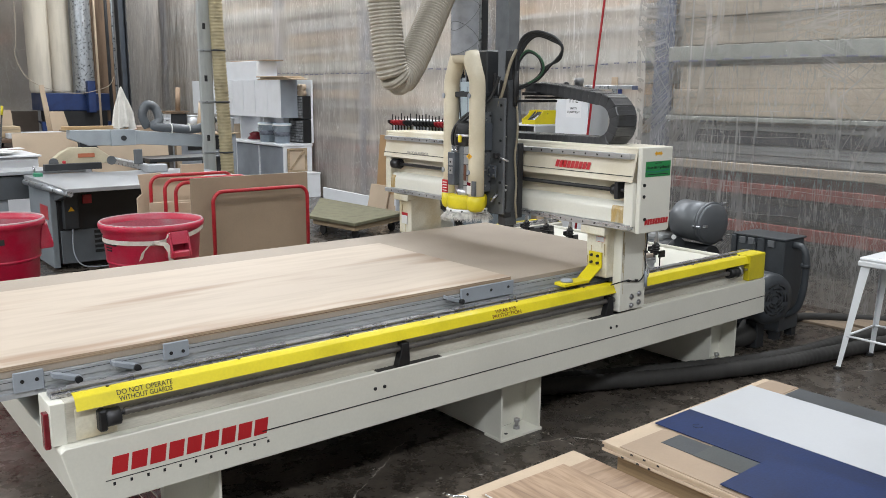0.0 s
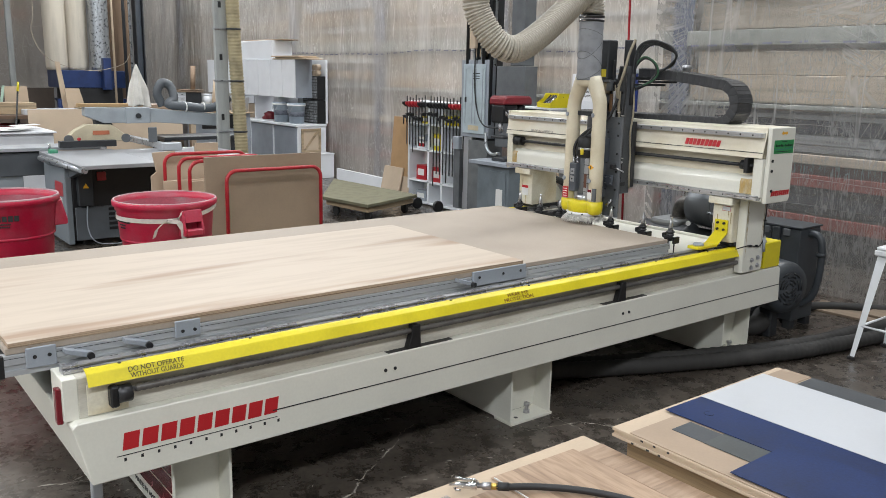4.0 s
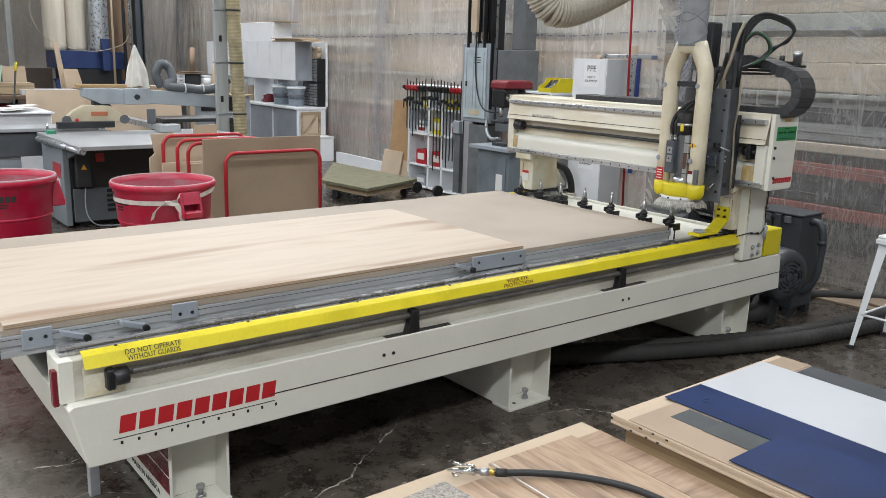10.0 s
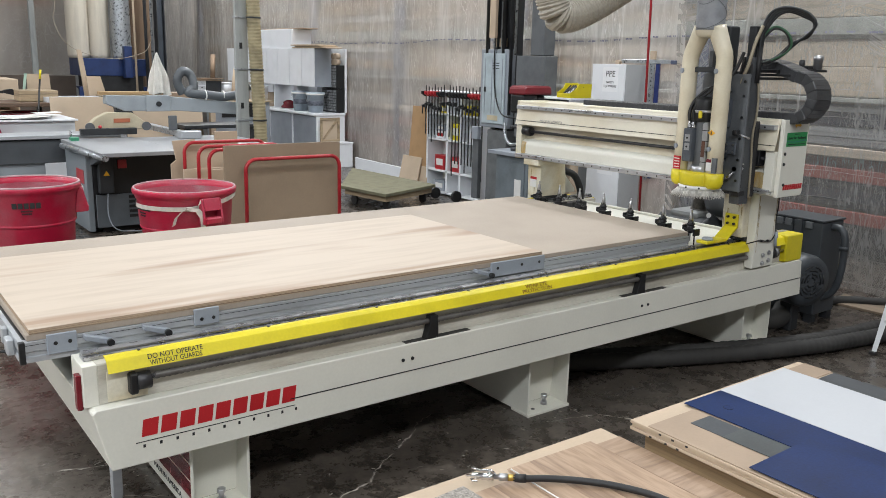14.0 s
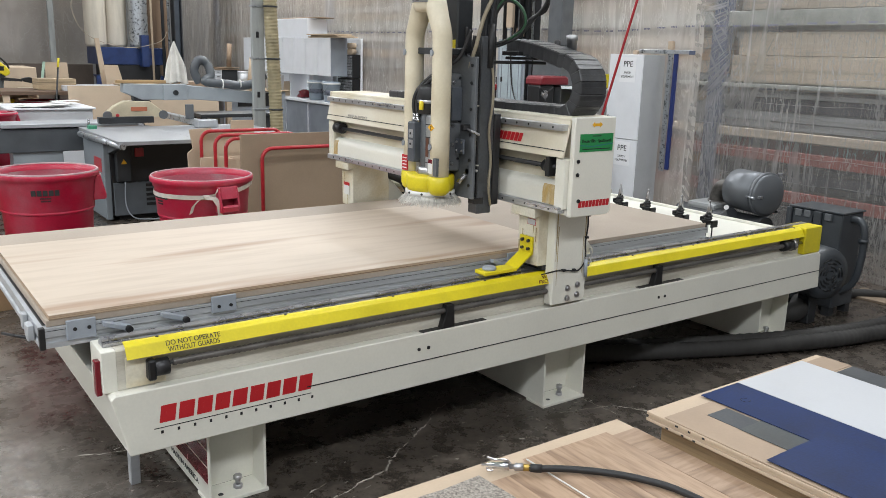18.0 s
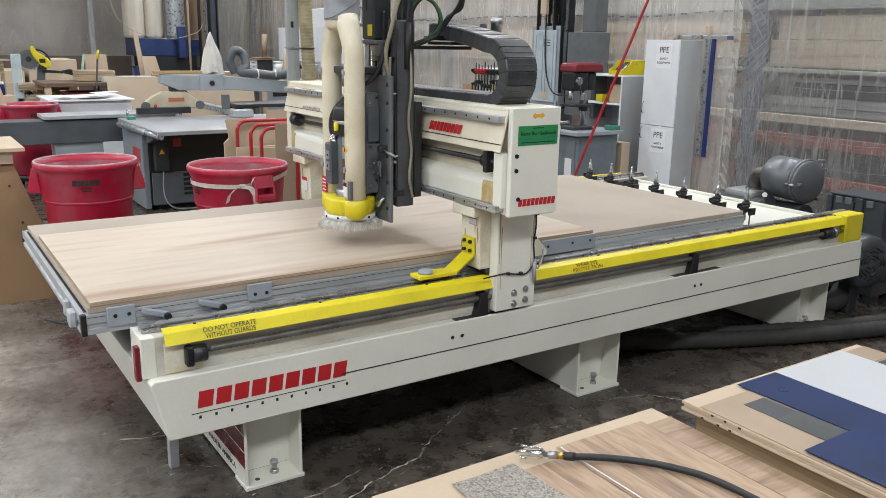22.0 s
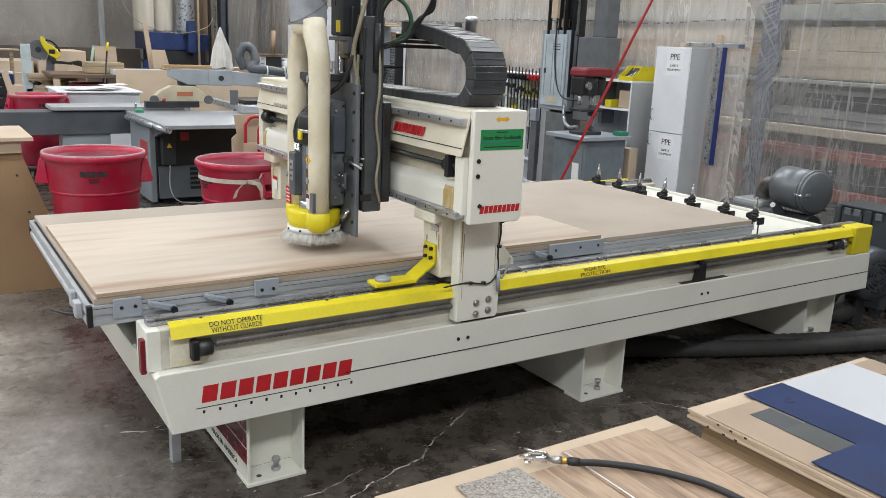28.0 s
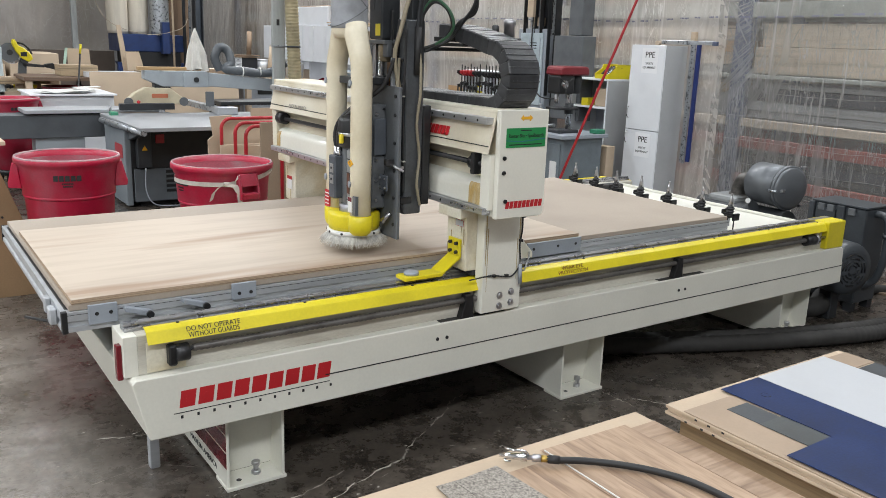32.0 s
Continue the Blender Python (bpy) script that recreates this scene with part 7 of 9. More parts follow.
for y0, z1, m, x in ((6.5, 1.18, surface("orange_hardboard", (0.42, 0.26, 0.13), 0.6, vary=0.08), 6.3), (6.45, 0.5, KRAFT, 6.26), (6.62, 0.46, KRAFT, 6.22)):
    solid("leaning_board", prism([(x, 0.0), (x + 0.018, 0.0), (x + 0.118, z1), (x + 0.1, z1)], "y", y0, y0 + 0.47), m, "brown board leaning on the sheeting", "board", "leaning boards")
ob = solid("base_strip", prism([(6.6, 0.02), (6.6, 0.22), (8.75, 0.24), (8.75, 0.02)], "x", 6.58, 6.62), CABINET_WHITE, "long white strip along the foot of the sheeting", "trim")
ob.matrix_basis = pose(-0.1, 0, 0)
for k, (x, y) in enumerate(((6.1, 6.15), (6.05, 5.9), (6.1, 5.5))):
    solid("caster_wheel", rod((x, y - 0.02, 0.075), (x, y + 0.02, 0.075), 0.075, 18), RUBBER, "loose rubber caster wheel by the clamp shelf", "caster", "loose casters")
dolly = thing("flat_dolly", "flat wooden dolly with an olive carpet top", "dolly", at=(5.3, 6.4, 0))
deck = prism([(4.82, 5.22), (5.85, 5.62), (5.75, 7.6), (4.7, 6.1)], "z", 0.2, 0.24, bev=0.004)
part("carpet", deck, surface("olive_carpet", (0.17, 0.16, 0.1), 0.95, vary=0.15, scale=8, bump=0.4), dolly, "olive carpet")
part("frame", prism([(4.86, 5.28), (5.8, 5.64), (5.7, 7.5), (4.76, 6.1)], "z", 0.13, 0.2), TIMBER, dolly)
for x, y in ((4.95, 5.4), (5.7, 5.7), (5.6, 7.2), (4.85, 6.0)):
    part("caster", rod((x - 0.015, y, 0.064), (x + 0.015, y, 0.064), 0.065, 14), RUBBER, dolly)

# ---- cabinets at the far end of the east wall ----
cx = 6.35
lower = thing("base_cabinets", "white base cabinets with grey sliding fronts", "cabinet", at=(6.6, 11.0, 0))
part("worktop", box(cx - 0.1, 6.85, 9.71, 13.2, 0.86, 0.9, 0.003), CABINET_WHITE, lower)
for y in (9.724, 10.65, 11.6, 13.15):
    part("side", box(cx - 0.06, 6.84, y, y + 0.03, 0, 0.86, 0.002), CABINET_WHITE, lower)
for k, y in enumerate((9.78, 10.2, 10.7, 11.14, 11.65, 12.3)):
    part("front", box(cx - 0.05 + 0.01 * (k % 2), cx - 0.03 + 0.01 * (k % 2), y, y + 0.46, 0.06, 0.84, 0.002), GREY_PAINT, lower)
step = thing("step_box", "white plinth box at the end of the cabinets", "box", at=(6.5, 9.5, 0))
part("body", box(6.3, 6.8, 9.38, 9.7, 0, 0.4, 0.003), CABINET_WHITE, step)
part("top", box(6.29, 6.81, 9.37, 9.705, 0.4, 0.42, 0.002), CABINET_WHITE, step)
crate = thing("framed_panel", "raw wood framed panel leaning on the cabinet end", "frame", at=(6.5, 9.66, 0.42))
part("backing", box(6.34, 6.7, 9.68, 9.69, 0.421, 0.82, 0.001), KRAFT, crate)
for x0, x1, z0, z1 in ((6.33, 6.37, 0.421, 0.83), (6.67, 6.71, 0.421, 0.83), (6.37, 6.67, 0.421, 0.455), (6.37, 6.67, 0.795, 0.83)):
    part("rail", box(x0, x1, 9.66, 9.68, z0, z1, 0.002), TIMBER, crate)
part("brace", prism([(6.37, 0.455), (6.4, 0.455), (6.67, 0.77), (6.67, 0.795), (6.64, 0.795)], "y", 9.662, 9.679), TIMBER, crate)
upper = thing("wall_cabinets", "row of white wall cabinets on a partition", "cabinet", at=(6.6, 11.7, 1.36))
part("carcass", box(cx + 0.02, 6.69, 9.92, 13.72, 1.34, 1.99, 0.003), GREY_PAINT, upper)
for k in range(8):
    y = 9.92 + k * 0.475
    part("door", box(cx, cx + 0.019, y, y + 0.462, 1.342, 1.988, 0.002), CABINET_WHITE, upper)
part("partition", box(6.86, 6.9, 9.75, 13.72, 0.9, 1.99, 0.002), CABINET_WHITE, upper)
for y in (10.75, 11.7, 12.6):
    part("divider", box(cx + 0.1, 6.85, y, y + 0.03, 0.9, 1.34, 0.002), CABINET_WHITE, upper)
solid("white_crate", box(cx + 0.05, 6.8, 10.86, 12.3, 1.99, 2.33, 0.004), CABINET_WHITE, "large white box on top of the wall cabinets", "box")
for k, (y0, y1, z) in enumerate(((9.5, 10.75, 1.991), (9.62, 10.6, 2.012), (9.7, 10.72, 2.033))):
    solid("loose_board", box(cx - 0.02 * k, 6.66, y0, y1, z, z + 0.02, 0.003), (KRAFT, TIMBER, KRAFT)[k], "pale board lying on the wall cabinets", "board", "boards on the cabinets")
solid("loose_board", box(cx + 0.1, 6.8, 10.6, 12.1, 2.331, 2.35, 0.003), MDF, "thin brown board lying on the white box", "board")
CLEAR_DRAWER = surface("clouded_clear_plastic", (0.3, 0.31, 0.32), 0.25, vary=0.3, scale=25)
for z0 in (0.905, 1.315):
    dr = thing("drawer_cabinet", "black small-parts cabinet with clear drawers", "drawer cabinet", "drawer cabinets", (6.75, 10.0, z0))
    part("case", box(6.7, 6.855, 9.75, 10.28, z0, z0 + 0.4, 0.004), BLACK, dr)
    for r in range(8):
        for c in range(4):
            y = 9.77 + c * 0.125
            part("drawer", box(6.688, 6.7, y, y + 0.112, z0 + 0.02 + r * 0.0465, z0 + 0.056 + r * 0.0465, 0.002), CLEAR_DRAWER, dr)
PAIL = surface("blue_grey_plastic", (0.34, 0.4, 0.46), 0.4)
for y in (10.06, 10.62):
    b = thing("plastic_bucket", "pale blue-grey plastic bucket with a wire handle", "bucket", "buckets", (6.45, y, 0.9))
    part("pail", lathe([(0.125, 0.9), (0.15, 1.2), (0.158, 1.205), (0.158, 1.25), (0.148, 1.25), (0.13, 0.92)], 6.45, y, 24), PAIL, b)
    part("rim", lathe([(0.162, 1.2), (0.166, 1.205), (0.166, 1.222), (0.162, 1.226)], 6.45, y, 24), PAPER, b)
    part("label", lathe([(0.1385, 1.02), (0.1435, 1.14)], 6.45, y, 24), surface("pail_print", (0.2, 0.22, 0.27), 0.5, vary=0.4, scale=30), b, "printed label band")
    part("bail", sweep(smooth([(6.33, y - 0.1, 1.2), (6.28, y - 0.02, 1.08), (6.33, y + 0.12, 1.2)]), 0.004, 6), STEEL, b)
solid("red_rag", lathe([(0.12, 0.9), (0.16, 0.92), (0.1, 0.98), (0.12, 1.01), (0.04, 1.05)], 6.6, 11.4, 9), DARK_RED, "dark red bundle on the worktop", "bundle")
solid("open_carton", box(6.45, 6.75, 12.0, 12.4, 0.9, 1.16, 0.004), KRAFT, "open brown carton on the worktop", "carton")
for k in range(4):
    y, z = 9.82 + 0.1 * (k % 2), 1.765 + 0.1 * (k // 2)
    solid("tape_roll", rod((6.71, y, z), (6.79, y, z), 0.05, 14), KRAFT, "brown tape roll on the parts cabinet", "tape roll", "tape rolls")

# ---- panel carts with red hoops ----
def hoop(x0, x1, y, z0, z1, r=0.09, tube=0.016, lean=0.0):
    pts = [(x0, z0)] + [(x0 + r - r * math.cos(radians(a)), z1 - r + r * math.sin(radians(a))) for a in range(0, 91, 15)] + [(x1 - r + r * math.sin(radians(a)), z1 - r + r * math.cos(radians(a))) for a in range(0, 91, 15)] + [(x1, z0)]
    return sweep([(x, y + lean * (z - z0), z) for x, z in pts], tube, 10)


cart = thing("panel_cart", "panel cart with red tube hoops holding fibreboard sheets", "panel cart", at=(2.5, 3.8, 0))
part("deck", box(1.9, 3.3, 3.3, 4.6, 0.16, 0.2, 0.004), KRAFT, cart)
for x, y in ((2.0, 3.4), (3.2, 3.4), (2.0, 4.5), (3.2, 4.5)):
    part("caster", rod((x - 0.02, y, 0.08), (x + 0.02, y, 0.08), 0.08, 14), RUBBER, cart)
part("hoop", hoop(2.26, 3.14, 3.37, 0.2, 0.97), CART_RED, cart, "red tubular hoop, paint worn")
for y, z in ((3.75, 1.02), (4.0, 1.025), (4.35, 1.03)):
    part("hoop", hoop(2.095, 2.88, y, 0.2, z), CART_RED, cart)
for k, (x0, x1, y, z1, m) in enumerate(((2.1, 3.18, 3.43, 1.085, MDF), (2.12, 2.8, 3.84, 0.84, KRAFT), (2.03, 2.6, 4.2, 0.81, KRAFT), (2.13, 2.6, 4.4, 1.01, KRAFT), (2.48, 2.71, 4.6, 1.1, KRAFT))):
    solid("fibreboard_sheet", box(x0, x1, y, y + 0.018, 0.2, z1, 0.001), m, "brown fibreboard sheet standing on the panel cart", "board", "boards on the cart")
solid("notched_board", prism([(2.02, 0.2), (2.25, 0.2), (2.25, 1.045), (2.04, 1.035), (2.07, 0.86), (2.02, 0.82)], "y", 4.5, 4.518), KRAFT, "pale notched board standing by the panel cart", "board")
pedestal = thing("plywood_pedestal", "plywood pedestal box with an overhanging top", "pedestal", at=(-0.2, 3.3, 0))
PED = surface("brown_pedestal_board", (0.3, 0.19, 0.1), 0.6, vary=0.1, scale=3, bump=0.02)
for y in (3.0, 3.55):
    part("trapezoid_panel", prism([(-0.62, 0.0), (0.42, 0.0), (0.07, 1.03), (-0.27, 1.03)], "y", y, y + 0.025, bev=0.002), PED, pedestal, "sloping brown panel")
part("side_panel", prism([(0.385, 0.0), (0.405, 0.0), (0.062, 1.028), (0.042, 1.028)], "y", 3.026, 3.549), PED, pedestal)
part("side_panel", prism([(-0.595, 0.0), (-0.575, 0.0), (-0.232, 1.028), (-0.252, 1.028)], "y", 3.026, 3.549), PED, pedestal)
part("top_rail", box(-0.5, 0.1, 2.97, 2.999, 0.95, 1.03, 0.002), KRAFT, pedestal)
part("top", box(-0.7, 0.17, 2.93, 3.66, 1.031, 1.056, 0.002), KRAFT, pedestal)
for z in (0.35, 0.55, 0.8):
    part("screw_dot", rod((0.24 - 0.22 * z, 2.999, z), (0.24 - 0.22 * z, 2.996, z), 0.008, 8), BLACK_INK, pedestal)

# ---- sliding panel saw ----
saw = thing("panel_saw", "grey sliding panel saw with cast table", "panel saw", at=(2.0, 6.0, 0))
SAW_GREY = surface("saw_hammer_grey", (0.1, 0.112, 0.124), 0.4, vary=0.1, scale=5)
SAW_PALE = surface("saw_pale_grey", (0.36, 0.4, 0.43), 0.4, vary=0.08, scale=5)
CAST = surface("planed_cast_iron", (0.36, 0.37, 0.385), 0.42, 0.35, vary=0.07, scale=3, bump=0.02, stretch=(2, 0.5, 1))
part("cabinet", box(1.62, 2.75, 5.7, 6.6, 0.06, 0.8, 0.01), BLACK, saw)
part("skirt", box(1.63, 2.2, 5.66, 5.679, 0.06, 0.4, 0.006), SAW_GREY, saw, "dark grey lower skirt with vents")
# plain black sheet across the saw's front, below the table
part("black_front", box(1.75, 2.78, 5.68, 5.7, 0.3, 0.82, 0.004), BLACK, saw, "plain black front below the saw table")
part("side_panel", box(1.56, 1.62, 5.7, 6.55, 0.02, 0.84, 0.006), surface("saw_mid_grey", (0.2, 0.225, 0.245), 0.4, vary=0.08, scale=5), saw)
part("base", box(1.7, 2.7, 5.75, 6.55, 0, 0.06), BLACK, saw)
part("switch_box", box(1.66, 1.8, 5.6, 5.69, 0.42, 0.8, 0.006), CHARCOAL, saw)
part("stop_button", box(1.86, 1.95, 5.665, 5.68, 0.66, 0.75, 0.004), CART_RED, saw)
part("warning_triangle", prism([(1.7, 0.6), (1.76, 0.6), (1.73, 0.65)], "y", 5.597, 5.5995), STICK, saw)
part("logo_patch", box(1.557, 1.56, 5.8, 6.1, 0.5, 0.64), CART_RED, saw)
part("label", box(1.557, 1.56, 5.85, 6.05, 0.34, 0.48), PAPER, saw)
for k in range(5):
    part("vent_slot", box(1.95, 2.07, 5.655, 5.661, 0.15 + 0.05 * k, 0.18 + 0.05 * k), BLACK, saw)
part("supply_cable", sweep(smooth([(1.73, 5.59, 0.42), (1.72, 5.58, 0.2), (1.78, 5.56, 0.06), (1.95, 5.56, 0.02), (2.4, 5.58, 0.015)], 6), 0.006, 8), GREY_PAINT, saw, "pale supply cable")
part("table", box(1.55, 2.3, 5.05, 6.68, 0.845, 0.885, 0.004), CAST, saw, "planed cast-iron table")
part("extension_table", box(2.304, 3.45, 5.2, 6.6, 0.85, 0.882, 0.004), CAST, saw)
part("rip_rail", rod((1.5, 6.4, 0.84), (1.58, 5.02, 0.84), 0.03, 14), GALV, saw)
part("gusset", prism([(5.1, 0.845), (5.7, 0.845), (5.7, 0.7)], "x", 1.6, 1.66), SAW_GREY, saw)
part("fence", box(2.78, 2.88, 6.3, 8.0, 0.885, 0.95, 0.004), GALV, saw)
part("fence_block", box(2.72, 2.95, 6.2, 6.36, 0.885, 0.97, 0.006), ALU, saw)
part("fence_plate", box(2.72, 2.82, 6.62, 6.64, 0.95, 1.12, 0.006), MACHINE_GREY, saw)
part("saw_blade", rod((2.25, 6.78, 0.84), (2.254, 6.78, 0.84), 0.14, 30), STEEL, saw)
part("sliding_beam", box(-1.6, 1.72, 6.75, 7.1, 0.62, 0.87, 0.006), SAW_GREY, saw, "long dark sliding beam")
part("sliding_table", box(0.8, 2.2, 6.7, 7.15, 0.885, 0.925, 0.004), ALU, saw)
part("crosscut_fence", box(1.75, 2.35, 6.6, 6.68, 0.92, 0.99, 0.004), CHARCOAL, saw)
part("beam_leg", box(-1.2, -1.0, 6.8, 7.05, 0, 0.62, 0.004), SAW_GREY, saw)
part("beam_leg", box(0.9, 1.4, 6.8, 7.05, 0.2, 0.62, 0.004), SAW_PALE, saw)
part("beam_leg", box(0.95, 1.35, 6.8, 7.05, 0, 0.2, 0.004), SAW_PALE, saw)
part("clamp_knob", rod((1.62, 6.5, 0.9), (1.62, 6.5, 0.99), 0.014, 8), STEEL, saw)
part("knob", lathe([(0.0, 0.99), (0.02, 1.0), (0.02, 1.02), (0.0, 1.03)], 1.95, 6.6, 12), CART_RED, saw)
part("green_clamp", box(1.6, 1.68, 6.4, 6.5, 0.87, 0.92, 0.006), surface("green_clamp_paint", (0.05, 0.28, 0.16), 0.4), saw)
guard_shape = prism([(1.87, 0.97), (2.48, 0.97), (2.48, 1.05), (2.34, 1.155), (2.07, 1.16), (1.95, 1.1), (1.87, 1.03)], "y", 6.72, 6.84, bev=0.006)
part("blade_guard", guard_shape, surface("ivory_guard", (0.6, 0.53, 0.38), 0.35), saw, "ivory blade guard with a red patch")
part("guard_patch", box(2.13, 2.31, 6.712, 6.716, 1.045, 1.09), surface("faded_orange_red", (0.5, 0.16, 0.08), 0.5), saw)
for x in (1.87, 2.49):
    part("guard_wheel", rod((x, 6.7, 1.0), (x, 6.72, 1.0), 0.05, 18), MACHINE_GREY, saw)
arm_a, arm_b = Vector((2.14, 6.9, 1.27)), Vector((3.55, 6.7, 1.2))
arm = prism([(2.06, 1.255), (2.065, 1.35), (2.77, 1.335), (3.72, 1.25), (3.72, 1.105), (2.84, 1.17), (2.26, 1.17)], "y", 6.72, 6.86, bev=0.006)
part("overhead_arm", arm, SAW_PALE, saw, "pale grey overhead guard arm")
part("arm_bracket", box(2.5, 2.78, 6.7, 6.88, 1.165, 1.345, 0.006), SAW_PALE, saw)
part("arm_knob", rod((2.64, 6.68, 1.25), (2.64, 6.7, 1.25), 0.03, 12), CHARCOAL, saw)
part("guard_neck", prism([(2.18, 1.12), (2.38, 1.12), (2.3, 1.24), (2.16, 1.26)], "y", 6.74, 6.84), CHARCOAL, saw)
tube = smooth([(2.98, 6.85, 1.36), (2.92, 6.85, 1.5), (2.98, 6.85, 1.62), (3.08, 6.85, 1.58), (3.1, 6.8, 1.44), (3.02, 6.75, 1.375), (3.25, 6.72, 1.35), (3.45, 6.72, 1.33), (3.6, 6.7, 1.36), (3.75, 6.7, 1.46)], 10)
part("dust_tube", sweep(tube, [0.05 + 0.005 * (i % 2) for i in range(len(tube))], 14), SAW_GREY, saw, "grey flexible dust tube")
for x in (3.2, 3.42):
    part("tube_clip", rod((x, 6.72, 1.345), (x + 0.012, 6.72, 1.345), 0.059, 16), PAPER, saw)
def drape(cx, cy, rows):
    """A hanging cloth: a cone with deep soft folds."""
    bm, prev = bmesh.new(), None
    for r, z, deep in rows:
        cur = []
        for i in range(60):
            a = 2 * math.pi * i / 60
            k = 1 + deep * (0.9 - 1.5 * abs(math.sin(3.5 * a + 1.2 * z)) + 0.35 * math.sin(9 * a + 4 * z))
            lean = 0.025 * math.sin(7 * (z - 1.3)) * deep
            hem = 0.03 * math.sin(3 * a) * deep if z < 1.4 else 0.0
            cur.append(bm.verts.new((cx + lean + r * k * math.cos(a), cy + 0.6 * r * k * math.sin(a), z + hem)))
        if prev:
            for i in range(60):
                bm.faces.new((prev[i], prev[(i + 1) % 60], cur[(i + 1) % 60], cur[i])).smooth = True
        prev = cur
    bm.faces.new(prev)
    return bm


solid("hanging_cloth", drape(2.69, 6.84, [(0.1, 1.36, 0.5), (0.095, 1.4, 0.48), (0.088, 1.46, 0.46), (0.08, 1.53, 0.44), (0.068, 1.6, 0.42), (0.052, 1.67, 0.38), (0.037, 1.73, 0.32), (0.024, 1.78, 0.25), (0.012, 1.82, 0.1), (0.006, 1.835, 0.0)]), surface("white_cloth", (0.7, 0.68, 0.63), 0.85), "white cloth draped over the guard arm", "cloth")
solid("wood_offcut", box(2.0, 2.55, 6.75, 6.83, 1.352, 1.39, 0.004), surface("oak_offcut", (0.5, 0.33, 0.16), 0.6, vary=0.2, stretch=(0.4, 4, 8)), "long oak offcut lying on the guard arm", "offcut")

POST_GREY = surface("pale_post_grey", (0.42, 0.44, 0.43), 0.4, 0.2, vary=0.12, scale=5, stretch=(3, 3, 0.4))
post = thing("steel_post", "galvanised square post with a ribbed hose", "post", at=(3.62, 6.5, 0))
part("post_tube", box(3.5, 3.655, 6.47, 6.52, 0, 7.2, 0.006), POST_GREY, post)
for z in (1.2, 1.9, 2.5):
    part("slot", box(3.55, 3.585, 6.466, 6.471, z, z + 0.07), BLACK, post)
part("base_plate", box(3.45, 3.79, 6.33, 6.67, 0, 0.015, 0.002), GALV, post)
for z in (1.05, 1.65, 2.25):
    part("strap", box(3.495, 3.68, 6.455, 6.53, z, z + 0.02, 0.002), GALV, post)
    part("hose_band", lathe([(0.083, z), (0.086, z + 0.002), (0.086, z + 0.018), (0.083, z + 0.02)], 3.74 + 0.04 * math.sin((z - 1.6) * 1.1 + 3.1), 6.42, 18), CHARCOAL, post)
pts, rad = [], []
for k in range(236):
    z = 0.2 + k * 0.013
    pts.append((3.74 + 0.04 * math.sin((z - 1.6) * 1.1 + 3.1) , 6.42, z))
    rad.append((0.072, 0.082, 0.082)[k % 3])
part("ribbed_hose", sweep(pts, rad, 14), surface("yellowed_hose", (0.4, 0.34, 0.2), 0.5, vary=0.2), post, "yellowed ribbed hose")

# ---- benches and clutter behind the saw ----
def bench_at(name, label, x0, x1, y0, y1, z, m, leg=KRAFT):
    b = thing(name, label, "work bench", at=((x0 + x1) / 2, (y0 + y1) / 2, 0))
    part("top", box(x0, x1, y0, y1, z - 0.05, z, 0.004), m, b)
    for x in (x0 + 0.06, x1 - 0.06):
        for y in (y0 + 0.06, y1 - 0.06):
            part("leg", box(x - 0.04, x + 0.04, y - 0.04, y + 0.04, 0, z - 0.05, 0.003), leg, b)
    part("shelf", box(x0 + 0.05, x1 - 0.05, y0 + 0.05, y1 - 0.05, 0.3, 0.33, 0.003), leg, b)
    return b


DARK_BENCH = surface("dark_bench_timber", (0.16, 0.1, 0.065), 0.6, vary=0.2, scale=3, stretch=(0.4, 4, 4))
bench_at("work_bench", "long wooden work bench behind the saw", 1.2, 4.4, 9.4, 10.4, 1.13, DARK_BENCH)
bench_at("work_bench", "low dark work table behind the guard arm", 3.6, 4.7, 8.6, 9.2, 0.84, CHARCOAL, CHARCOAL)
bench_at("work_bench", "wooden bench with a mitre saw on it", -0.9, 1.6, 10.2, 11.1, 0.78, TIMBER)
table = thing("paper_table", "white packing table strewn with paper", "table", at=(1.5, 8.4, 0))
part("box_body", box(1.08, 2.02, 8.05, 8.95, 0.0, 0.98, 0.004), CABINET_WHITE, table)
part("top", box(1.05, 2.05, 8.0, 9.0, 0.98, 1.0, 0.002), CABINET_WHITE, table)
rnd = random.Random(8)
for k in range(9):
    ob = solid("paper_sheet", box(-0.16, 0.16, -0.11, 0.11, 0, 0.001), PAPER, "loose white paper on the packing table", "paper", "loose papers")
    ob.matrix_basis = pose(1.25 + 0.07 * k, 8.3 + rnd.uniform(-0.15, 0.35), 1.002 + 0.006 * k, rnd.uniform(-3, 3), rnd.uniform(-3, 3), rnd.uniform(0, 90))
solid("standing_board", prism([(9.0, 0.0), (9.02, 0.0), (9.12, 1.22), (9.1, 1.22)], "x", 1.96, 2.68), KRAFT, "pale board standing behind the saw", "board")
solid("standing_board", prism([(9.15, 0.0), (9.17, 0.0), (9.27, 1.15), (9.25, 1.15)], "x", 2.7, 4.1), KRAFT, "long pale board standing behind the saw", "board")
solid("standing_board", box(2.0, 2.9, 9.5, 9.95, 1.131, 1.2, 0.003), WHITE, "white panel lying on the long bench", "panel")
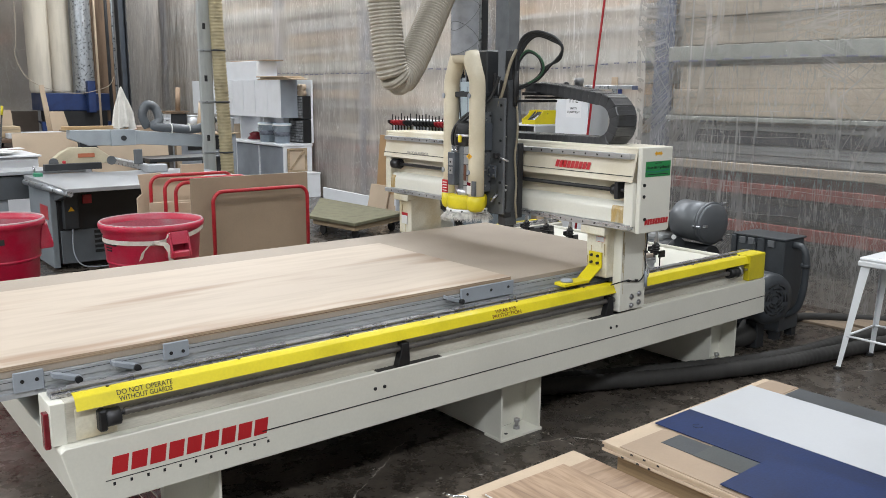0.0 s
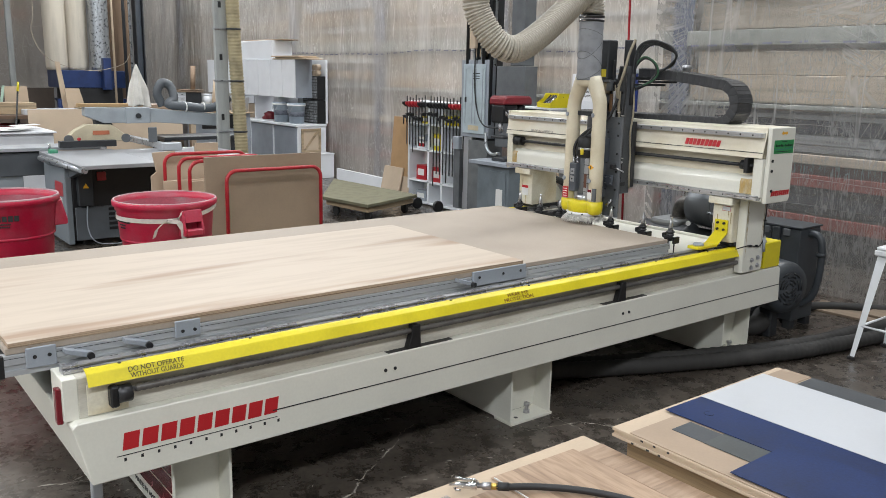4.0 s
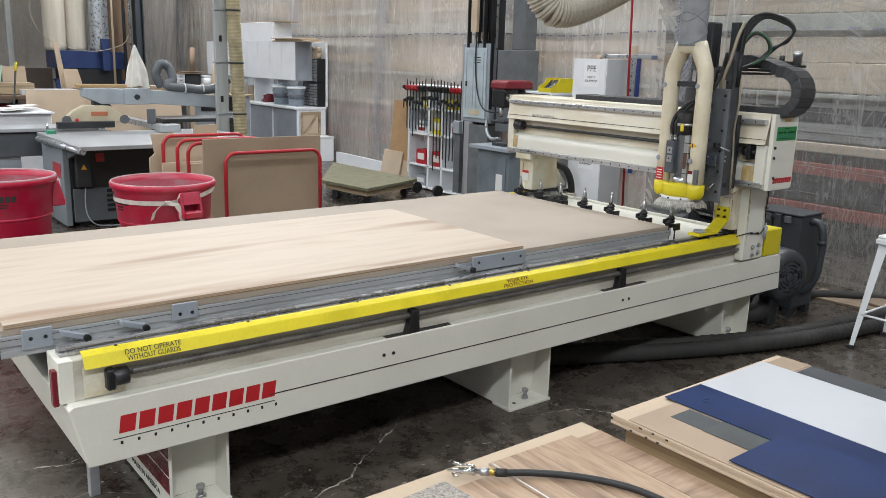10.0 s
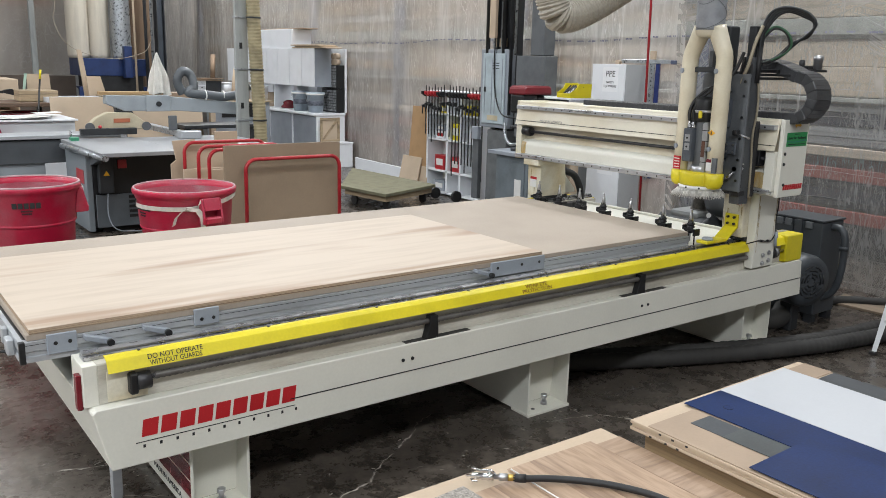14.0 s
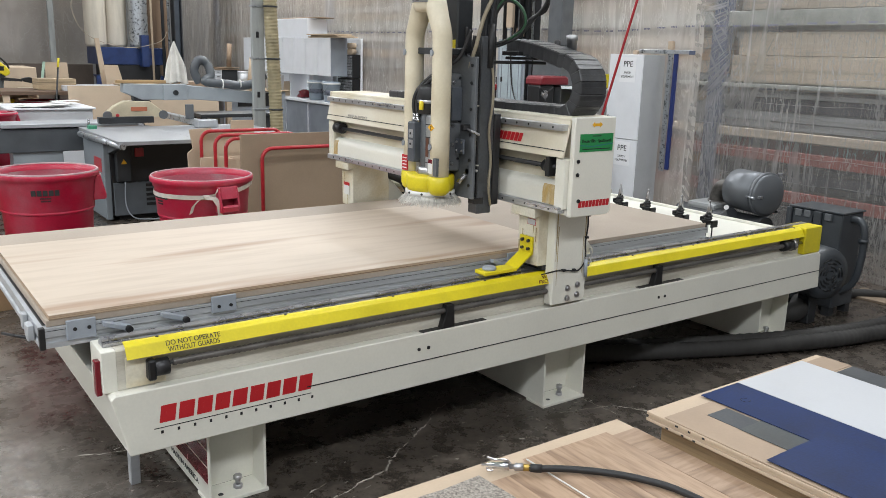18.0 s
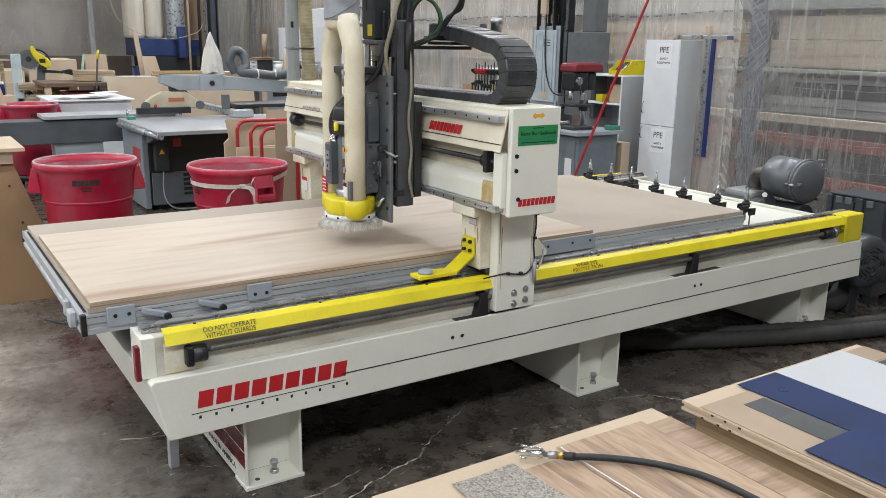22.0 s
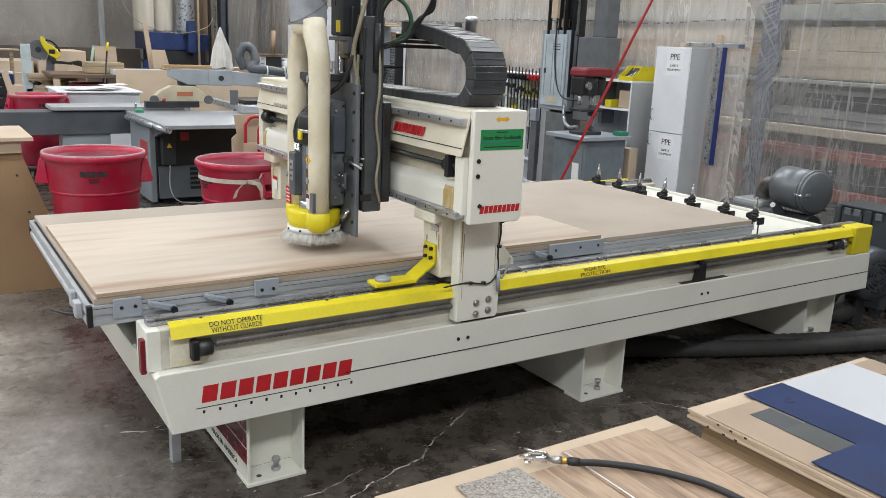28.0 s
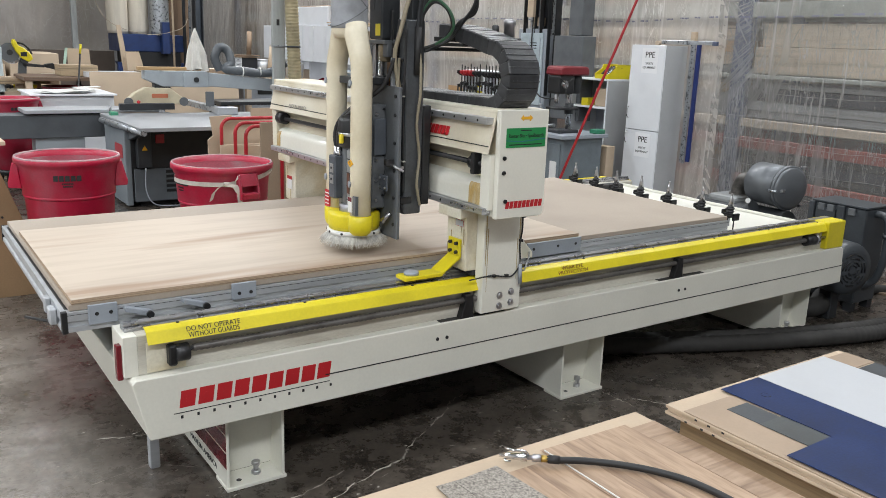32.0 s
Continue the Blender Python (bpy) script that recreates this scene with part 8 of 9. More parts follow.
for k, (x, y, z, w, m) in enumerate(((2.75, 9.3, 1.135, 0.9, TIMBER), (3.3, 9.45, 1.135, 1.3, MDF), (1.7, 9.5, 1.135, 0.5, TIMBER))):
    solid("timber_board", box(x, x + w, y + 0.2, y + 0.6, z, z + 0.09 + 0.03 * k, 0.004), m, "short timber board on the long bench", "board")
solid("leaning_plank", prism([(2.66, 1.13), (2.74, 1.13), (2.64, 1.86), (2.58, 1.86)], "y", 10.1, 10.14), KRAFT, "pale plank leaning up from the bench", "plank")
solid("leaning_plank", prism([(2.7, 1.13), (2.95, 1.13), (2.86, 1.48), (2.66, 1.48)], "y", 10.0, 10.03), KRAFT, "pale board end leaning on the bench", "plank")
broom = thing("broom", "broom with a black and yellow handle", "broom", at=(1.75, 9.1, 0))
part("stick", rod((1.7, 9.1, 0.05), (1.86, 9.1, 1.46), 0.012, 8), BLACK, broom)
part("grip", rod((1.86, 9.1, 1.46), (1.875, 9.1, 1.58), 0.015, 8), YELLOW, broom)
part("brush", box(1.55, 1.85, 9.07, 9.13, 0.0, 0.08, 0.006), CHARCOAL, broom)
ms = thing("mitre_saw", "yellow and black mitre saw on its stand", "mitre saw", at=(1.05, 10.5, 1.1))
part("table", box(0.75, 1.4, 10.3, 10.75, 1.1, 1.18, 0.01), GALV, ms)
part("fence", box(0.8, 1.35, 10.55, 10.6, 1.18, 1.27, 0.006), GALV, ms)
part("blade_cover", rod((1.02, 10.5, 1.74), (1.02, 10.53, 1.74), 0.135, 28), MACHINE_GREY, ms, "round grey blade cover")
part("blade", rod((1.04, 10.51, 1.72), (1.04, 10.514, 1.72), 0.14, 28), STEEL, ms)
part("blade_hub", rod((1.02, 10.49, 1.74), (1.02, 10.5, 1.74), 0.04, 16), DARK_STEEL, ms)
part("motor", prism([(1.05, 1.92), (1.09, 1.93), (1.13, 1.84), (1.2, 1.81), (1.29, 1.72), (1.31, 1.65), (1.25, 1.61), (1.16, 1.66), (1.09, 1.76), (1.05, 1.86)], "y", 10.42, 10.5, bev=0.012), YELLOW, ms, "yellow motor housing")
part("handle", sweep(smooth([(1.12, 10.46, 1.88), (1.2, 10.46, 1.86), (1.27, 10.46, 1.79), (1.3, 10.46, 1.72)], 5), 0.014, 8), BLACK, ms, "black grip")
part("vent", box(1.15, 1.23, 10.413, 10.421, 1.69, 1.75, 0.002), BLACK, ms)
part("motor_end", rod((1.2, 10.44, 1.64), (1.2, 10.58, 1.64), 0.055, 16), CHARCOAL, ms, "dark motor end")
for q in (-1, 1):
    part("stand_leg", prism([(1.05 + q * 0.1, 1.1), (1.09 + q * 0.1, 1.1), (1.12 + q * 0.28, 0.79), (1.07 + q * 0.28, 0.79)], "y", 10.4, 10.5), YELLOW, ms, "yellow stand leg")
part("bevel_scale", prism([(0.98, 1.18), (1.16, 1.18), (1.13, 1.3), (1.02, 1.3)], "y", 10.395, 10.42, bev=0.004), YELLOW, ms)
part("arm", prism([(1.18, 1.6), (1.46, 1.57), (1.46, 1.535), (1.18, 1.55)], "y", 10.46, 10.52, bev=0.006), DARK_STEEL, ms)
part("chute", prism([(1.46, 1.58), (1.56, 1.6), (1.66, 1.56), (1.62, 1.5), (1.54, 1.52), (1.46, 1.54)], "y", 10.42, 10.56, bev=0.006), BLACK, ms, "black dust chute")
part("neck", prism([(1.08, 1.18), (1.2, 1.18), (1.24, 1.62), (1.14, 1.66)], "y", 10.54, 10.62, bev=0.008), MACHINE_GREY, ms)
for k, (x, z, m) in enumerate(((0.82, 1.3, YELLOW), (0.93, 1.27, BLACK), (1.24, 1.28, YELLOW), (1.33, 1.22, DARK_STEEL), (1.02, 1.22, YELLOW))):
    part("turn_knob", rod((x, 10.36, z), (x + 0.05, 10.29, z - 0.01), 0.028 + 0.006 * (k % 2), 12), m, ms)
for k in range(7):
    solid("timber_offcut", box(0.85 + 0.12 * k, 1.15 + 0.13 * k, 10.22 + 0.03 * k, 10.3 + 0.04 * k, 0.781 + 0.05 * k, 0.831 + 0.05 * k, 0.003), (TIMBER, KRAFT, PIPE, TIMBER)[k % 4], "short timber offcut by the mitre saw", "offcut", "offcuts by the mitre saw")
ms.location = (1.22, 10.5, 0.78)
solid("timber_board", box(0.98, 1.36, 10.2, 10.29, 1.06, 1.1, 0.004), KRAFT, "pale board by the mitre saw's foot", "board")
solid("board_block", box(1.0, 1.34, 10.2, 10.29, 0.99, 1.059, 0.004), TIMBER, "timber block under a board on the bench", "block")
stool_ = thing("head_stand", "black tool stand on the bench", "stand", at=(0.6, 10.6, 0.78))
part("foot", lathe([(0.1, 0.781), (0.1, 0.79), (0.02, 0.8)], 0.6, 10.6, 18), BLACK, stool_)
part("pole", rod((0.6, 10.6, 0.79), (0.6, 10.6, 1.62), 0.014, 10), DARK_STEEL, stool_)
part("clamp_body", box(0.53, 0.66, 10.55, 10.65, 1.61, 1.7, 0.01), BLACK, stool_)
part("lever", rod((0.64, 10.54, 1.64), (0.71, 10.52, 1.62), 0.012, 8), BLACK, stool_)
part("lever", rod((0.64, 10.54, 1.6), (0.7, 10.52, 1.58), 0.01, 8), BLACK, stool_)
solid("mannequin_head", lathe([(0.045, 1.701), (0.043, 1.73), (0.052, 1.752), (0.06, 1.79), (0.064, 1.83), (0.06, 1.87), (0.042, 1.9), (0.015, 1.912)], 0.6, 10.6, 22), surface("white_foam", (0.8, 0.8, 0.8), 0.8, vary=0.04), "plain white foam mannequin head on a black stand", "mannequin head")
shelf_ = thing("plank_shelf", "wooden plank on two posts over the bench", "shelf", at=(0.4, 10.95, 0.78))
part("plank", box(-0.6, 0.98, 10.85, 11.05, 1.385, 1.41, 0.003), KRAFT, shelf_)
for x in (-0.5, 0.85):
    part("post", box(x, x + 0.05, 10.9, 10.95, 0.781, 1.385, 0.003), TIMBER, shelf_)
chest = thing("tool_chest", "black steel tool chest with a white drawer front", "tool chest", at=(0.1, 9.2, 0))
part("body", box(-0.5, 0.6, 9.0, 9.5, 0.0, 1.15, 0.008), BLACK, chest)
part("top", box(-0.51, 0.61, 8.99, 9.51, 1.151, 1.17, 0.004), GREY_PAINT, chest, "grey top")
for z in (1.0, 0.88, 0.74):
    part("drawer", box(-0.48, 0.57, 8.985, 9.0, z, z + 0.11, 0.004), BLACK, chest)
    part("drawer_pull", box(-0.46, 0.55, 8.975, 8.985, z + 0.098, z + 0.106, 0.002), GALV, chest)
part("drawer", box(-0.48, 0.5, 8.985, 9.0, 0.3, 0.72, 0.004), CABINET_WHITE, chest, "white drawer front")
for x, h, m in ((0.32, 0.13, STICK_YELLOW), (0.5, 0.16, CABINET_WHITE)):
    btl = thing("bottle", "small plastic bottle on the tool chest", "bottle", "bottles on the tool chest", (x, 9.1, 1.17))
    part("body", lathe([(0.03, 1.171), (0.034, 1.18), (0.034, 1.17 + h * 0.65), (0.014, 1.17 + h * 0.8), (0.014, 1.17 + h * 0.85)], x, 9.1, 14), m, btl)
    part("cap", lathe([(0.016, 1.17 + h * 0.85), (0.016, 1.17 + h), (0.006, 1.175 + h)], x, 9.1, 12), PAPER, btl)
can = thing("spray_can", "blue and white spray can on a box", "can", at=(0.68, 9.3, 0))
part("body", lathe([(0.035, 1.0), (0.035, 1.12), (0.025, 1.135)], 0.68, 9.2, 14), BLUE, can)
part("cap", lathe([(0.026, 1.135), (0.026, 1.165), (0.02, 1.17)], 0.68, 9.2, 14), CABINET_WHITE, can)
solid("plywood_box", box(0.613, 0.8, 9.0, 9.4, 0.0, 0.999, 0.004), KRAFT, "narrow plywood box beside the tool chest", "box")
solid("leaning_board", prism([(1.92, 1.132), (2.24, 1.132), (2.22, 1.5), (1.92, 1.5)], "y", 10.3, 10.325), KRAFT, "pale board leaning at the end of the bench", "board")
solid("green_strip", prism([(1.81, 1.132), (1.845, 1.132), (1.91, 1.51), (1.875, 1.51)], "y", 10.2, 10.21), surface("mint_plastic", (0.42, 0.6, 0.5), 0.5), "mint green strip leaning on a board", "strip")
solid("plastic_cover", box(0.93, 1.06, 10.25, 10.29, 0.781, 1.5, 0.01), surface("pale_blue_plastic", (0.5, 0.58, 0.6), 0.4), "pale blue plastic cover standing on the bench", "cover")
for k in range(10):
    x = -0.8 + 0.28 * k
    h = rnd.uniform(0.08, 0.32)
    solid("bench_clutter", box(x, x + rnd.uniform(0.12, 0.26), 10.7, 10.7 + rnd.uniform(0.15, 0.35), 0.781, 0.781 + h, 0.006), rnd.choice((KRAFT, TIMBER, GREY_PAINT, MDF, WHITE)), "odd box or offcut lying on the bench", "clutter", "bench clutter")
for k in range(9):
    x = -6 + 0.95 * k
    solid("crate", box(x, x + rnd.uniform(0.6, 0.9), 13.5 + rnd.uniform(0, 1.2), 15.2, 0.0, rnd.uniform(0.7, 1.35), 0.01), rnd.choice((KRAFT, TIMBER, MDF)), "brown crate stacked by the far sheeting", "crate", "far crates")
solid("pipe_tube", rod((5.1, 10.4, 1.1), (5.16, 10.4, 1.62), 0.06, 16), KRAFT, "brown cardboard tube standing on a cabinet", "tube")
low = thing("tool_cabinet", "small grey cabinet with a black front", "cabinet", at=(5.0, 10.4, 0))
part("body", box(4.5, 5.6, 10.1, 10.7, 0.0, 1.08, 0.006), GREY_PAINT, low)
part("front", box(4.75, 5.3, 10.085, 10.1, 0.84, 1.06, 0.004), BLACK, low)
part("top", box(4.45, 5.65, 10.05, 10.75, 1.08, 1.1, 0.003), TIMBER, low)
solid("white_pail", lathe([(0.14, 1.1), (0.16, 1.34), (0.165, 1.35), (0.15, 1.35), (0.13, 1.12)], 5.5, 10.3, 20), WHITE, "white plastic pail on the tool cabinet", "bucket")

# ---- dust collector in the far bay ----
dc = thing("dust_collector", "navy blue dust collector with pale filter bags", "dust collector", at=(4.8, 17.0, 0))
NAVY = surface("navy_machine_paint", (0.015, 0.035, 0.12), 0.35, vary=0.15)
BAG = surface("filter_bag_cloth", (0.6, 0.55, 0.46), 0.9, vary=0.1, scale=3, stretch=(3, 3, 0.4))
part("hopper", box(4.15, 5.65, 16.6, 17.6, 1.34, 1.72, 0.01), NAVY, dc)
# solid black block gives the opening under the hopper its dark
part("dark_opening_block", box(4.3, 5.5, 16.62, 17.5, 0.9, 1.338, 0.006), BLACK, dc, "black block standing in for the dark opening under the hopper")
part("leg_frame", box(4.1, 4.2, 16.6, 16.7, 0, 1.1), NAVY, dc)
part("leg_frame", box(5.5, 5.6, 16.6, 16.7, 0, 1.1), NAVY, dc)
part("cheek", prism([(4.2, 1.1), (5.5, 1.1), (5.2, 0.6), (4.6, 0.6)], "y", 16.7, 17.4), NAVY, dc)
part("motor_housing", box(5.05, 5.22, 16.4, 16.6, 1.3, 2.0, 0.01), NAVY, dc)
for x in (4.25, 4.7):
    part("filter_bag", lathe([(0.2, 1.72), (0.23, 1.8), (0.24, 3.8), (0.2, 4.0)], x, 17.1, 20), BAG, dc, "pale cloth filter bag")
prof = [(0.2 + (0.006 if k % 2 else 0), 1.7 + 0.1 * k) for k in range(54)]
part("duct", lathe(prof, 5.1, 16.75, 20), GALV, dc, "shiny galvanised duct")
for x, r, m in ((5.26, 0.025, KRAFT), (5.51, 0.035, CHARCOAL), (5.64, 0.025, GALV)):
    solid("conduit_pipe", rod((x, 16.3, 0), (x, 16.3, 7.2), r, 10), m, "thin vertical pipe by the dust collector", "pipe", "wall pipes")
colb = thing("steel_column", "dark steel building column in the far bay", "column", at=(5.79, 16.3, 0))
part("web", box(5.73, 5.87, 16.2, 16.24, 0, 7.2, 0.003), surface("dark_blue_steel", (0.04, 0.05, 0.065), 0.5), colb)
part("flange", box(5.71, 5.73, 16.1, 16.34, 0, 7.2, 0.003), CHARCOAL, colb)
part("flange", box(5.87, 5.89, 16.1, 16.34, 0, 7.2, 0.003), CHARCOAL, colb)
solid("hanging_cable", sweep(smooth([(3.66, 16.25, 7.2), (3.66, 16.25, 3.2), (3.6, 16.25, 2.5), (3.9, 16.25, 1.95), (4.7, 16.25, 1.72), (5.4, 16.25, 1.86), (5.6, 16.29, 2.1)]), 0.007, 8), surface("tan_cable", (0.4, 0.34, 0.26), 0.6), "tan cable drooping before the dust collector", "cable")
solid("timber_backing", box(5.35, 5.9, 17.2, 17.26, 0, 6.0, 0.004), surface("brown_backing", (0.2, 0.13, 0.08), 0.7, vary=0.25, scale=2, stretch=(6, 1, 0.5)), "brown timber backing beside the dust collector", "backing")
solid("door_frame_post", box(3.5, 3.62, 18.2, 18.32, 0, 7.2, 0.004), POST_GREY, "grey steel post at the edge of the far sheeting", "post")
far_rack = thing("storage_rack", "far storage rack with orange beams behind plastic sheeting", "storage rack", at=(-2.5, 19.5, 0))
for bz in (2.9, 4.3):
    part("beam", box(-9.6, 4.2, 19.2, 19.28, bz, bz + 0.16, 0.004), surface("orange_beam", (0.42, 0.13, 0.06), 0.5), far_rack, "orange steel beam")
for bx in (-8.0, -5.0, -2.0, 1.0, 4.0):
    part("upright", box(bx, bx + 0.1, 19.3, 19.4, 0, 5.2, 0.004), RACK_TEAL, far_rack)
for bz, hh, m in ((1.5, 0.9, WRAPPED), (3.08, 0.8, PALE_BOARD)):
    part("load", box(-9.6, 4.2, 19.45, 20.3, bz, bz + hh, 0.01), m, far_rack)
# board colour is darkened to hold the shadow at the sheeting's foot
solid("far_board_wall", box(-9.8, 4.4, 18.2, 18.4, 0.0, 1.3, 0.004), surface("barrier_board_shade", (0.13, 0.1, 0.08), 0.7, vary=0.2, scale=2), "low brown board barrier along the far sheeting, darkened for shade", "barrier", kind="structure")

# far bench under the sheeting
FAR_BOARD = surface("brown_offcuts", (0.3, 0.21, 0.14), 0.8, vary=0.25, scale=5)
fb = thing("work_bench", "plain timber bench with oddments by the sheeting", "bench", at=(6.55, 15.0, 0))
part("bench_top", box(6.05, 7.0, 14.7, 15.35, 0.96, 1.0, 0.004), TIMBER, fb)
for bx in (6.1, 6.87):
    for by in (14.74, 15.23):
        part("leg", box(bx, bx + 0.08, by, by + 0.08, 0, 0.96, 0.003), TIMBER, fb)
du = thing("drawer_unit", "small white drawer unit on the far bench", "drawers", at=(6.21, 15.0, 1.0))
part("body", box(6.12, 6.3, 14.85, 15.2, 1.0, 1.3, 0.004), CABINET_WHITE, du)
for dz in (1.02, 1.115, 1.21):
    dr = part("drawer", box(6.13, 6.29, 14.838, 14.852, dz, dz + 0.08, 0.003), WHITE, du)
    part("handle", box(6.185, 6.235, 14.826, 14.84, dz + 0.035, dz + 0.047, 0.002), CHARCOAL, dr, "dark handle")
solid("storage_case", box(6.31, 6.66, 14.85, 15.2, 1.0, 1.3, 0.012), CHARCOAL, "dark storage case on the far bench", "case")
for k, (xa, xb, ya) in enumerate(((6.1, 6.68, 14.82), (6.13, 6.6, 14.86), (6.2, 6.72, 14.84))):
    solid("offcut_board", box(xa, xb, ya, ya + 0.34, 1.301 + 0.019 * k, 1.318 + 0.019 * k, 0.002), FAR_BOARD, "brown board offcut on a low pile", "board", "offcut pile")
solid("cardboard_roll", rod((6.52, 15.0, 1.358), (6.56, 15.04, 1.86), 0.055, 14), FAR_BOARD, "brown cardboard roll standing on boards", "roll")
bk = thing("bucket", "white plastic bucket on the far bench", "bucket", at=(6.82, 15.0, 1.0))
part("body", lathe([(0.0, 1.0), (0.11, 1.0), (0.135, 1.25), (0.125, 1.25), (0.1, 1.02), (0.0, 1.02)], 6.82, 15.0, 20), CABINET_WHITE, bk)
part("rim", lathe([(0.136, 1.235), (0.146, 1.24), (0.146, 1.262), (0.126, 1.262), (0.126, 1.251)], 6.82, 15.0, 20), CABINET_WHITE, bk)

# floor marks
CRACK = surface("crack_dust", (0.46, 0.42, 0.37), 0.9, vary=0.2)
rnd = random.Random(21)


def crack(points, w):
    bm = bmesh.new()
    pts = []
    for (x0, y0), (x1, y1) in zip(points, points[1:]):
        for k in range(10):
            t = k / 10
            pts.append((x0 + (x1 - x0) * t + rnd.uniform(-0.006, 0.006), y0 + (y1 - y0) * t + rnd.uniform(-0.009, 0.009)))
    last = None
    along = Vector((points[-1][0] - points[0][0], points[-1][1] - points[0][1])).normalized()
    for x, y in pts:
        s = w * rnd.choice((0.15, 0.35, 0.6, 1.0, 1.5))
        cur = (bm.verts.new((x + along.y * s, y - along.x * s, 0.0012)), bm.verts.new((x - along.y * s, y + along.x * s, 0.0012)))
        if last:
            bm.faces.new((last[0], last[1], cur[1], cur[0]))
        last = cur
    return bm


floor_ob = bpy.data.objects["floor"]
for pts, w in ((((0.7, -0.45), (0.84, -0.39), (1.06, -0.3), (1.25, -0.25), (1.32, -0.18), (1.51, -0.05), (1.64, 0.02), (1.76, 0.13), (1.9, 0.19)), 0.0034), (((2.536, -0.165), (2.538, -0.287), (2.55, -0.4)), 0.002), (((0.25, 1.75), (0.0, 1.7), (-0.6, 1.95), (-1.5, 2.1)), 0.004), (((0.1, 0.6), (0.35, 0.52), (0.55, 0.6)), 0.004), (((0.05, 0.2), (0.3, 0.25), (0.5, 0.1)), 0.003), (((0.3, -0.35), (0.75, -0.3), (1.0, -0.2)), 0.003), (((2.3, -0.22), (2.6, -0.3), (2.75, -0.5)), 0.003), (((4.9, -0.75), (5.3, -0.9), (6.0, -1.0)), 0.004)):
    part("floor_crack", crack(pts, w), CRACK, floor_ob)

SCUFF = surface("pale_scuffs", (0.48, 0.44, 0.39), 0.8, vary=0.3, scale=30)
scuffs = bmesh.new()
rnd = random.Random(90)
for cx, cy, n, sp in ((-0.7, 1.5, 30, 0.6), (0.1, 0.4, 22, 0.5), (0.3, -0.5, 26, 0.35), (1.2, -0.5, 26, 0.4), (2.4, -0.5, 30, 0.45), (3.4, -0.75, 24, 0.5), (4.6, -0.9, 20, 0.5), (0.4, -0.15, 16, 0.3), (-1.2, 0.2, 18, 0.6), (2.0, -0.3, 22, 0.3)):
    for k in range(n):
        x, y, a = cx + rnd.gauss(0, sp), cy + rnd.gauss(0, sp * 0.6), rnd.choice((0.3, 0.5, 2.8, rnd.uniform(0, 3.1)))
        l, w = rnd.uniform(0.003, 0.012) * rnd.choice((1, 1, 1, 2)), rnd.uniform(0.0015, 0.006)
        c, s_ = math.cos(a), math.sin(a)
        steps = [(-1, 0.2), (-0.3, 1.0), (0.35, 0.7), (1, 0.15)]
        last = None
        for u, v in steps:
            px, py = x + c * l * u + rnd.uniform(-1, 1) * w, y + s_ * l * u
            cur = (scuffs.verts.new((px - s_ * w * v, py + c * w * v, 0.001)), scuffs.verts.new((px + s_ * w * v, py - c * w * v, 0.001)))
            if last:
                scuffs.faces.new((last[0], last[1], cur[1], cur[0]))
            last = cur
tagged(part("floor_scuffs", scuffs, SCUFF, floor_ob, "pale scuffs and chips in the concrete"), kind="stuff")

# ---- motion ----
def state(t):
    """Gantry place, head centre and head height at t seconds."""
    for a, b in zip(GANTRY, GANTRY[1:]):
        if t <= b[0]:
            k = (t - a[0]) / (b[0] - a[0])
            return tuple(a[i] + (b[i] - a[i]) * k for i in (1, 2, 3))
    return GANTRY[-1][1:]


# lie of the hose from the sleeve's mouth: seconds, then lowest point and rising leg
HOSE = [
    (0, -0.64, -0.27, -0.55, -0.73, -0.26, -0.24),
    (1, -0.7, -0.21, -0.49, -0.82, -0.17, -0.19),
    (2, -0.74, -0.18, -0.45, -0.92, -0.11, -0.22),
    (3, -0.75, -0.15, -0.34, -0.99, -0.03, -0.11),
    (4, -0.77, -0.12, -0.25, -0.98, -0.02, -0.05),
    (6, -0.78, -0.1, -0.24, -0.97, -0.02, -0.05),
    (7, -0.77, -0.12, -0.3, -0.96, -0.05, -0.14),
    (8, -0.87, -0.05, -0.35, -1.06, 0.0, -0.22),
    (9, -0.91, -0.02, -0.31, -1.1, 0.02, -0.22),
    (10, -0.96, 0.02, -0.26, -1.16, 0.07, -0.19),
    (11, -0.89, -0.01, -0.17, -1.13, 0.07, -0.12),
    (12, -0.92, 0.01, -0.17, -1.17, 0.09, -0.12),
    (13, -0.96, 0.03, -0.2, -1.22, 0.12, -0.13),
    (14, -1.02, 0.02, -0.37, -1.19, 0.04, -0.3),
    (16.5, -0.81, -0.19, -0.52, -0.95, -0.18, -0.4),
    (17, -0.76, -0.22, -0.5, -0.91, -0.22, -0.43),
    (17.5, -0.65, -0.28, -0.39, -0.78, -0.28, -0.31),
    (18, -0.55, -0.33, -0.26, -0.66, -0.35, -0.16),
    (19, -0.45, -0.35, -0.05, -0.6, -0.36, 0.05),
    (32, -0.45, -0.35, -0.02, -0.6, -0.36, 0.08),
]


